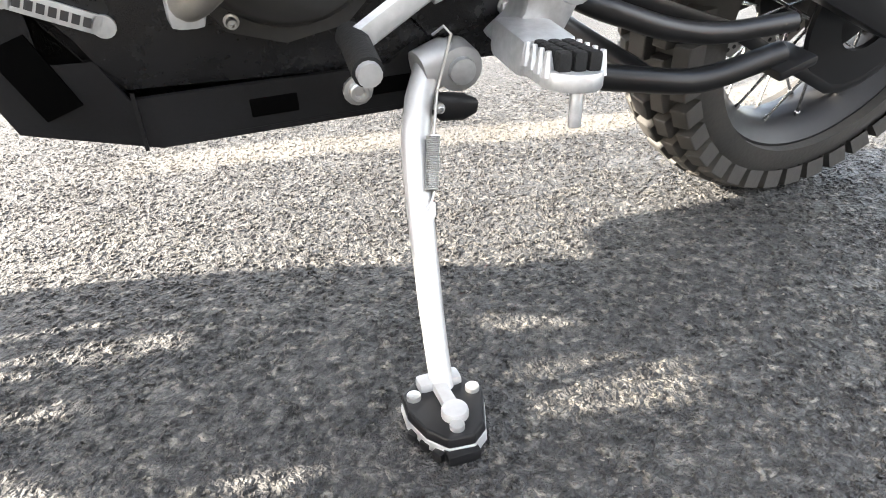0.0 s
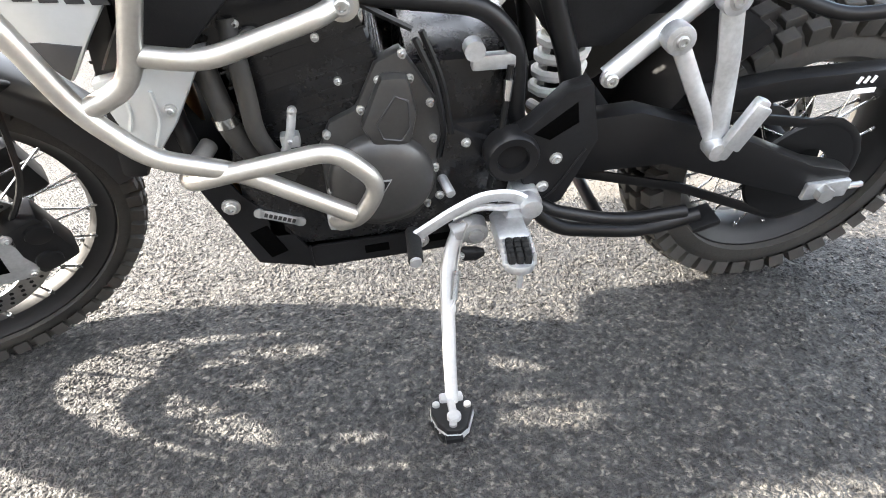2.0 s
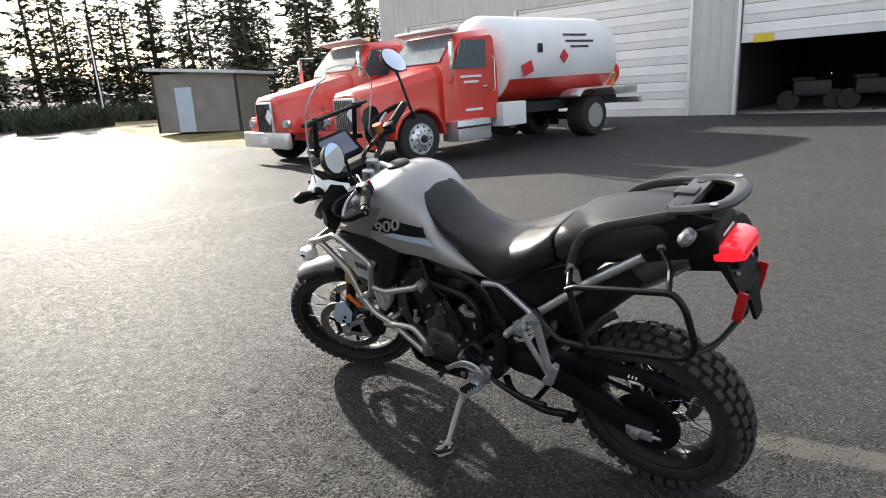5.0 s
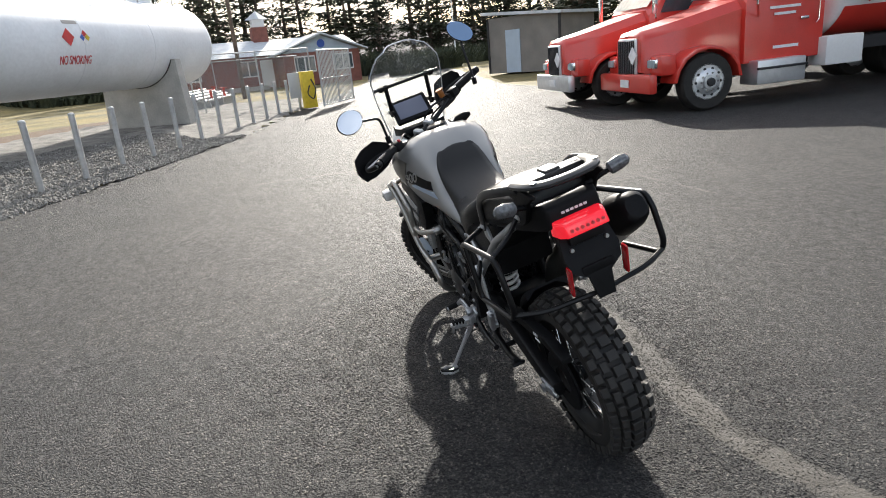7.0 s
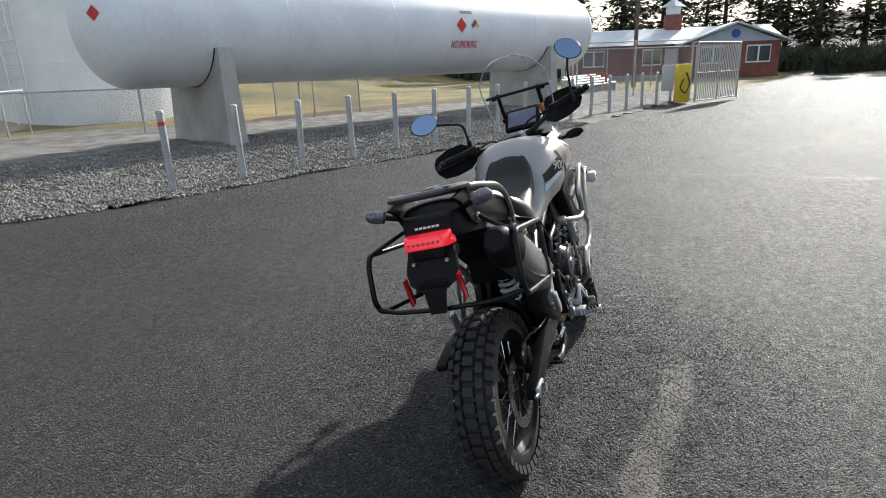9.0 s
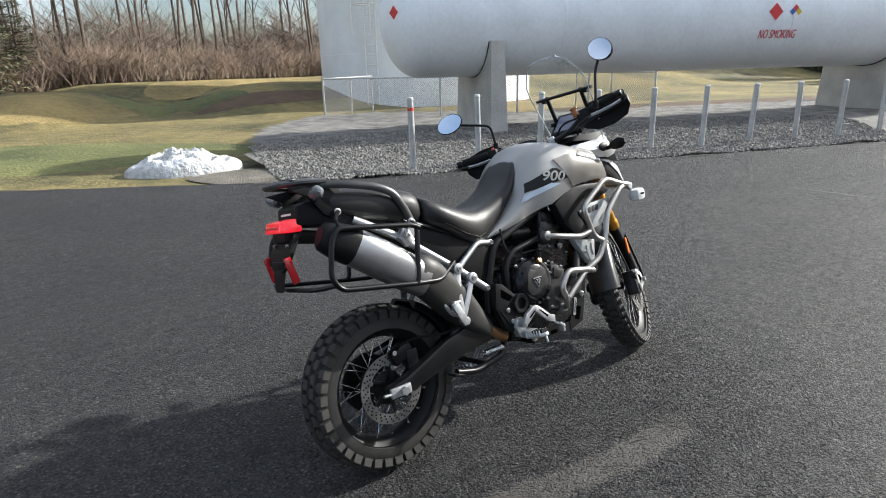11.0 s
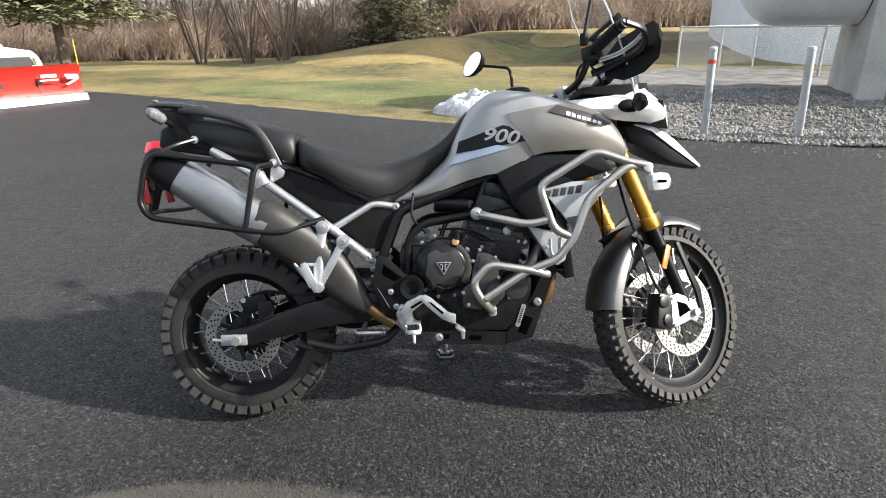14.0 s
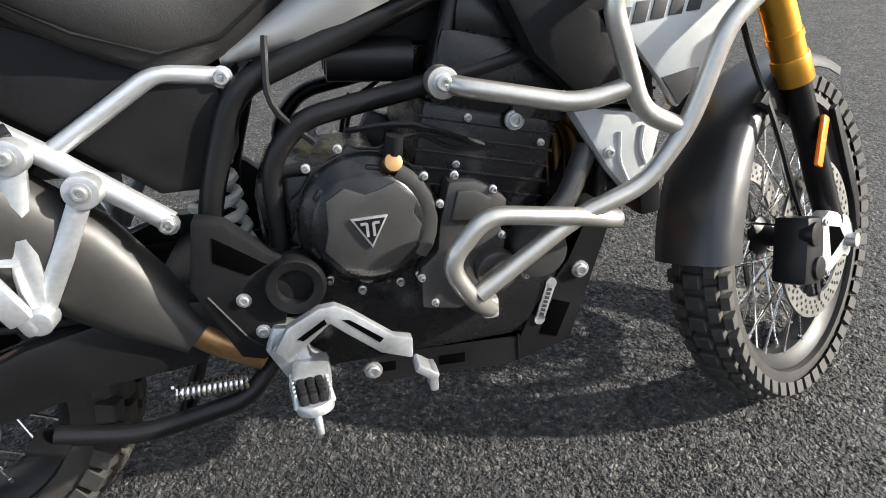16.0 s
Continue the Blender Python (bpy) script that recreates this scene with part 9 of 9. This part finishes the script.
# -- foot controls --
for s in (-1, 1):
    hold = bp("footrest_bracket", B(plate([(-0.205, 0.392), (-0.19, 0.425), (-0.155, 0.42), (-0.148, 0.372), (-0.125, 0.352), (-0.15, 0.335), (-0.185, 0.345)], min(s * 0.165, s * 0.200), max(s * 0.165, s * 0.200), 0.006), box(0.05, 0.06, 0.032, (-0.150, s * 0.215, 0.355), 0.008)), ALU, label="cast silver footrest bracket")
    bolt(hold, -0.178, s * 0.202, 0.408, 0.008)
    ang = 18 * s
    pegm = pose(-0.150, s * 0.262, 0.356, 10 * s, 0, -ang * 0.4)
    base = moved(B(box(0.046, 0.070, 0.014, (0, -s * 0.012, -0.004), 0.004), cyl((0, s * 0.022, -0.011), (0, s * 0.022, 0.003), 0.0235, seg=24, bevel=0.003)), pegm)
    pg = bp("footrest", base, ALU, label="silver footrest with toothed edges and black rubber")
    for sx in (-1, 1):
        for k in range(6):
            bp("tooth", moved(cyl((sx * 0.0205, s * (-0.042 + 0.0135 * k), -0.002), (sx * 0.0215, s * (-0.042 + 0.0135 * k), 0.016), 0.0058, 0.0022, seg=8), pegm), ALU, pg)
    for i in range(3):
        for k in range(6):
            bp("rubber_block", moved(box(0.0105, 0.0125, 0.016, (-0.0118 + 0.0118 * i, s * (-0.041 + 0.0142 * k), 0.009), 0.0035), pegm), GRIP, pg)
    bp("feeler", moved(cyl((0, s * 0.034, -0.008), (0, s * 0.036, -0.038), 0.005, seg=10, bevel=0.002), pegm), ALU, pg)
sl = B(tube([(-0.178, 0.212, 0.405), (-0.150, 0.214, 0.428), (-0.105, 0.216, 0.432), (-0.060, 0.216, 0.408), (-0.005, 0.218, 0.372)], 0.0105, 8, 0.02, flat=0.6, side=(0, 1, 0)),
       tube([(-0.178, 0.212, 0.405), (-0.135, 0.214, 0.405), (-0.10, 0.215, 0.414), (-0.06, 0.216, 0.398)], 0.006, 8, 0.02), cyl((-0.178, 0.200, 0.405), (-0.178, 0.228, 0.405), 0.017, seg=18, bevel=0.003))
sh = bp("shift_lever", sl, ALU, label="silver gear shift lever")
bp("lever_tip", B(cyl((0.0, 0.205, 0.370), (0.0, 0.232, 0.370), 0.011, seg=14), cyl((0.0, 0.225, 0.370), (0.002, 0.265, 0.366), 0.0115, seg=14)), GRIP, sh, "black rubber shift tip")
bp("lever_cap", cyl((0.002, 0.264, 0.366), (0.002, 0.270, 0.3655), 0.009, seg=14), ALU, sh)
pd = B(plate([(-0.190, 0.408), (-0.168, 0.440), (-0.127, 0.460), (-0.106, 0.461), (-0.088, 0.449), (-0.036, 0.403), (-0.012, 0.396), (-0.014, 0.364), (-0.056, 0.381), (-0.098, 0.419), (-0.115, 0.436), (-0.150, 0.409), (-0.176, 0.392)], -0.236, -0.220, 0.004),
       cyl((-0.178, -0.200, 0.402), (-0.178, -0.230, 0.402), 0.016, seg=18, bevel=0.003))
pe = bp("brake_pedal", pd, ALU, label="silver rear brake pedal")
for slot in ([(-0.158, 0.423), (-0.121, 0.445), (-0.119, 0.438), (-0.151, 0.419)], [(-0.100, 0.440), (-0.090, 0.438), (-0.050, 0.403), (-0.056, 0.398)]):
    # black sheet on the solid pedal in place of a shaded slot
    bp("pedal_slot", plate(slot, -0.2368, -0.2355), HOLE_SHADE, pe, "near-black sheet for the shade of a slot")
bp("pedal_tip", B(box(0.034, 0.034, 0.012, (0.0, -0.243, 0.352), 0.004, (0, 38, 0)), box(0.012, 0.03, 0.034, (0.008, -0.243, 0.338), 0.004)), ALU, pe)
coil2 = [(-0.345 + 0.10 * i / 120, -0.150 + 0.0105 * math.sin(i * 0.72), 0.322 + 0.0105 * math.cos(i * 0.72)) for i in range(121)]
cs = bp("stand_spring", tube(coil2, 0.0026, 6), SPOKE, label="bright coil spring")

# -- centre stand --
cst = bp("centre_stand", B(*[tube([(-0.205, s * 0.115, 0.330), (-0.250, s * 0.150, 0.292), (-0.400, s * 0.160, 0.272), (-0.500, s * 0.165, 0.300)], 0.014, 10, 0.04) for s in (-1, 1)], cyl((-0.34, -0.155, 0.28), (-0.34, 0.155, 0.28), 0.011, seg=10), box(0.05, 0.05, 0.012, (-0.505, 0.168, 0.292), 0.004, (0, 20, 0)), box(0.05, 0.05, 0.012, (-0.505, -0.168, 0.292), 0.004, (0, 20, 0))), BLACK_PAINT, label="folded black centre stand")
bp("stand_tang", tube([(-0.195, 0.165, 0.385), (-0.215, 0.200, 0.378), (-0.298, 0.205, 0.353), (-0.356, 0.208, 0.346), (-0.440, 0.212, 0.354)], 0.0105, 10, 0.03), BLACK_PAINT, cst)

# -- side stand --
PIV = Vector((-0.106, 0.158, 0.322))
leg_line = [(-0.082, 0.160, 0.330), (-0.066, 0.180, 0.300), (-0.056, 0.200, 0.274), (-0.051, 0.224, 0.246), (-0.047, 0.248, 0.217), (-0.044, 0.274, 0.185), (-0.041, 0.299, 0.153), (-0.039, 0.326, 0.120), (-0.038, 0.342, 0.100)]
stand = bp("side_stand", B(tube(leg_line, [0.0125, 0.0135, 0.0135, 0.013, 0.012, 0.0115, 0.011, 0.0105, 0.011], 14, flat=0.75, side=(0, 1, 0.4)),
                           run([(-0.112, 0.160, 0.322, 0.016, 0.018), (-0.094, 0.160, 0.325, 0.016, 0.021), (-0.070, 0.165, 0.318, 0.015, 0.020)], 16),
                           cyl(PIV - Vector((0, 0.018, 0.0)), PIV + Vector((0, 0.018, 0.0)), 0.0215, seg=22, bevel=0.004)), PAD_WHITE, label="silver-white painted side stand leg")
bp("pivot_bolt", cyl(PIV + Vector((0, 0.014, 0.0)), PIV + Vector((0, 0.024, 0.0)), 0.0125, seg=18, bevel=0.002), ALU, stand)
lug = run([(-0.078, 0.186, 0.298, 0.006, 0.010), (-0.086, 0.190, 0.296, 0.009, 0.013), (-0.104, 0.190, 0.294, 0.009, 0.012), (-0.116, 0.188, 0.293, 0.006, 0.007)], 14)
bp("stand_lug", lug, BLACK_PLASTIC, stand, "small black lug")
bolt(stand, -0.079, 0.197, 0.298, 0.004, 0.004)
sp0, sp1 = Vector((-0.068, 0.213, 0.282)), Vector((-0.058, 0.240, 0.244))
n_leg = (sp1 - sp0).normalized()
u = n_leg.orthogonal().normalized()
v = n_leg.cross(u)
turns = 26
spring = [sp0.lerp(sp1, i / (turns * 8)) + (u * math.cos(i * math.pi / 4) + v * math.sin(i * math.pi / 4)) * 0.0058 for i in range(turns * 8 + 1)]
bp("return_spring", tube(spring, 0.00085, 4), BOLT, stand, "fine steel return spring")
bp("spring_core", cyl(sp0, sp1, 0.0042, seg=8), BLACK_PAINT, stand)
bp("spring_hook", tube([sp1 + u * 0.005, sp1 + n_leg * 0.010, sp1 + n_leg * 0.016 + Vector((0.003, 0, 0))], 0.0014, 6), BOLT, stand)
bp("hook_boss", run([tuple(sp1 + n_leg * 0.010 - Vector((0, 0.006, 0.004))) + (0.006, 0.006), tuple(sp1 + n_leg * 0.020 - Vector((0, 0.006, 0.004))) + (0.007, 0.007), tuple(sp1 + n_leg * 0.036 - Vector((0, 0.006, 0.003))) + (0.002, 0.002)], 10), PAD_WHITE, stand)
bp("spring_wire", tube([sp0, Vector((-0.076, 0.196, 0.315)), Vector((-0.088, 0.190, 0.360)), Vector((-0.082, 0.188, 0.366)), Vector((-0.074, 0.184, 0.358))], 0.0014, 6), BOLT, stand)
# the foot plate lies level on the ground
GROUND_IN = pose(0, 0, 0, LEAN, 0, 0)


def on_ground(bm, f, l, z, rz=0):
    return moved(bm, GROUND_IN @ Matrix.Translation((f, l, z)) @ pose(0, 0, 0, 0, 0, rz))


GX, GY = -0.031, 0.374
hexa = [(0.030, -0.024), (0.032, 0.000), (0.025, 0.026), (0.012, 0.044), (-0.010, 0.047), (-0.024, 0.036), (-0.040, -0.004), (-0.028, -0.036), (0.014, -0.037)]


def pad_shape(k, z0, z1, bev=0.002, cut_out=()):
    bm = bmesh.new()
    lo = [bm.verts.new((x * k, y * k, z0)) for x, y in hexa]
    hi = [bm.verts.new((x * k * 0.96, y * k * 0.96, z1)) for x, y in hexa]
    n = len(hexa)
    for i in range(n):
        bm.faces.new((lo[i], lo[(i + 1) % n], hi[(i + 1) % n], hi[i]))
    bm.faces.new(lo[::-1])
    bm.faces.new(hi)
    bmesh.ops.recalc_face_normals(bm, faces=bm.faces)
    return bevelled(bm, bev)


pad = bp("foot_pad", on_ground(pad_shape(1.0, 0.013, 0.022), GX, GY, 0.0), BLACK_PAINT, stand, "black anodised foot plate with silver bolts", smooth=False)
bp("foot_pad_base", on_ground(B(pad_shape(1.03, 0.004, 0.0128, 0.001), pad_shape(0.92, 0.0, 0.0045, 0.001)), GX, GY, 0.0), ALU, pad, "toothed silver base plate", smooth=False)
bp("foot_tread", on_ground(B(box(0.028, 0.014, 0.010, (0.001, 0.045, 0.006), 0.002), *[box(0.008, 0.010, 0.009, (0.030 - 0.006 * k, 0.010 + 0.014 * k, 0.0045), 0.002, (0, 0, 30)) for k in range(3)]), GX, GY, 0), BLACK_PAINT, pad)
for x, y in ((0.021, -0.014), (-0.030, -0.006), (0.000, 0.033)):
    bp("pad_bolt", on_ground(B(cyl((x, y, 0.020), (x, y, 0.0265), 0.0062, seg=16, bevel=0.001), cyl((x, y, 0.0262), (x, y, 0.0268), 0.003, seg=6)), GX, GY, 0), BOLT, pad)
toe = B(box(0.040, 0.018, 0.012, (-0.008, -0.026, 0.024), 0.005), box(0.013, 0.034, 0.011, (-0.006, -0.004, 0.024), 0.004, (0, 0, 0)), cyl((-0.006, 0.018, 0.018), (-0.006, 0.018, 0.030), 0.0115, seg=20, bevel=0.003))
bp("stand_toe", on_ground(toe, GX + 0.002, GY, 0), PAD_WHITE, stand)
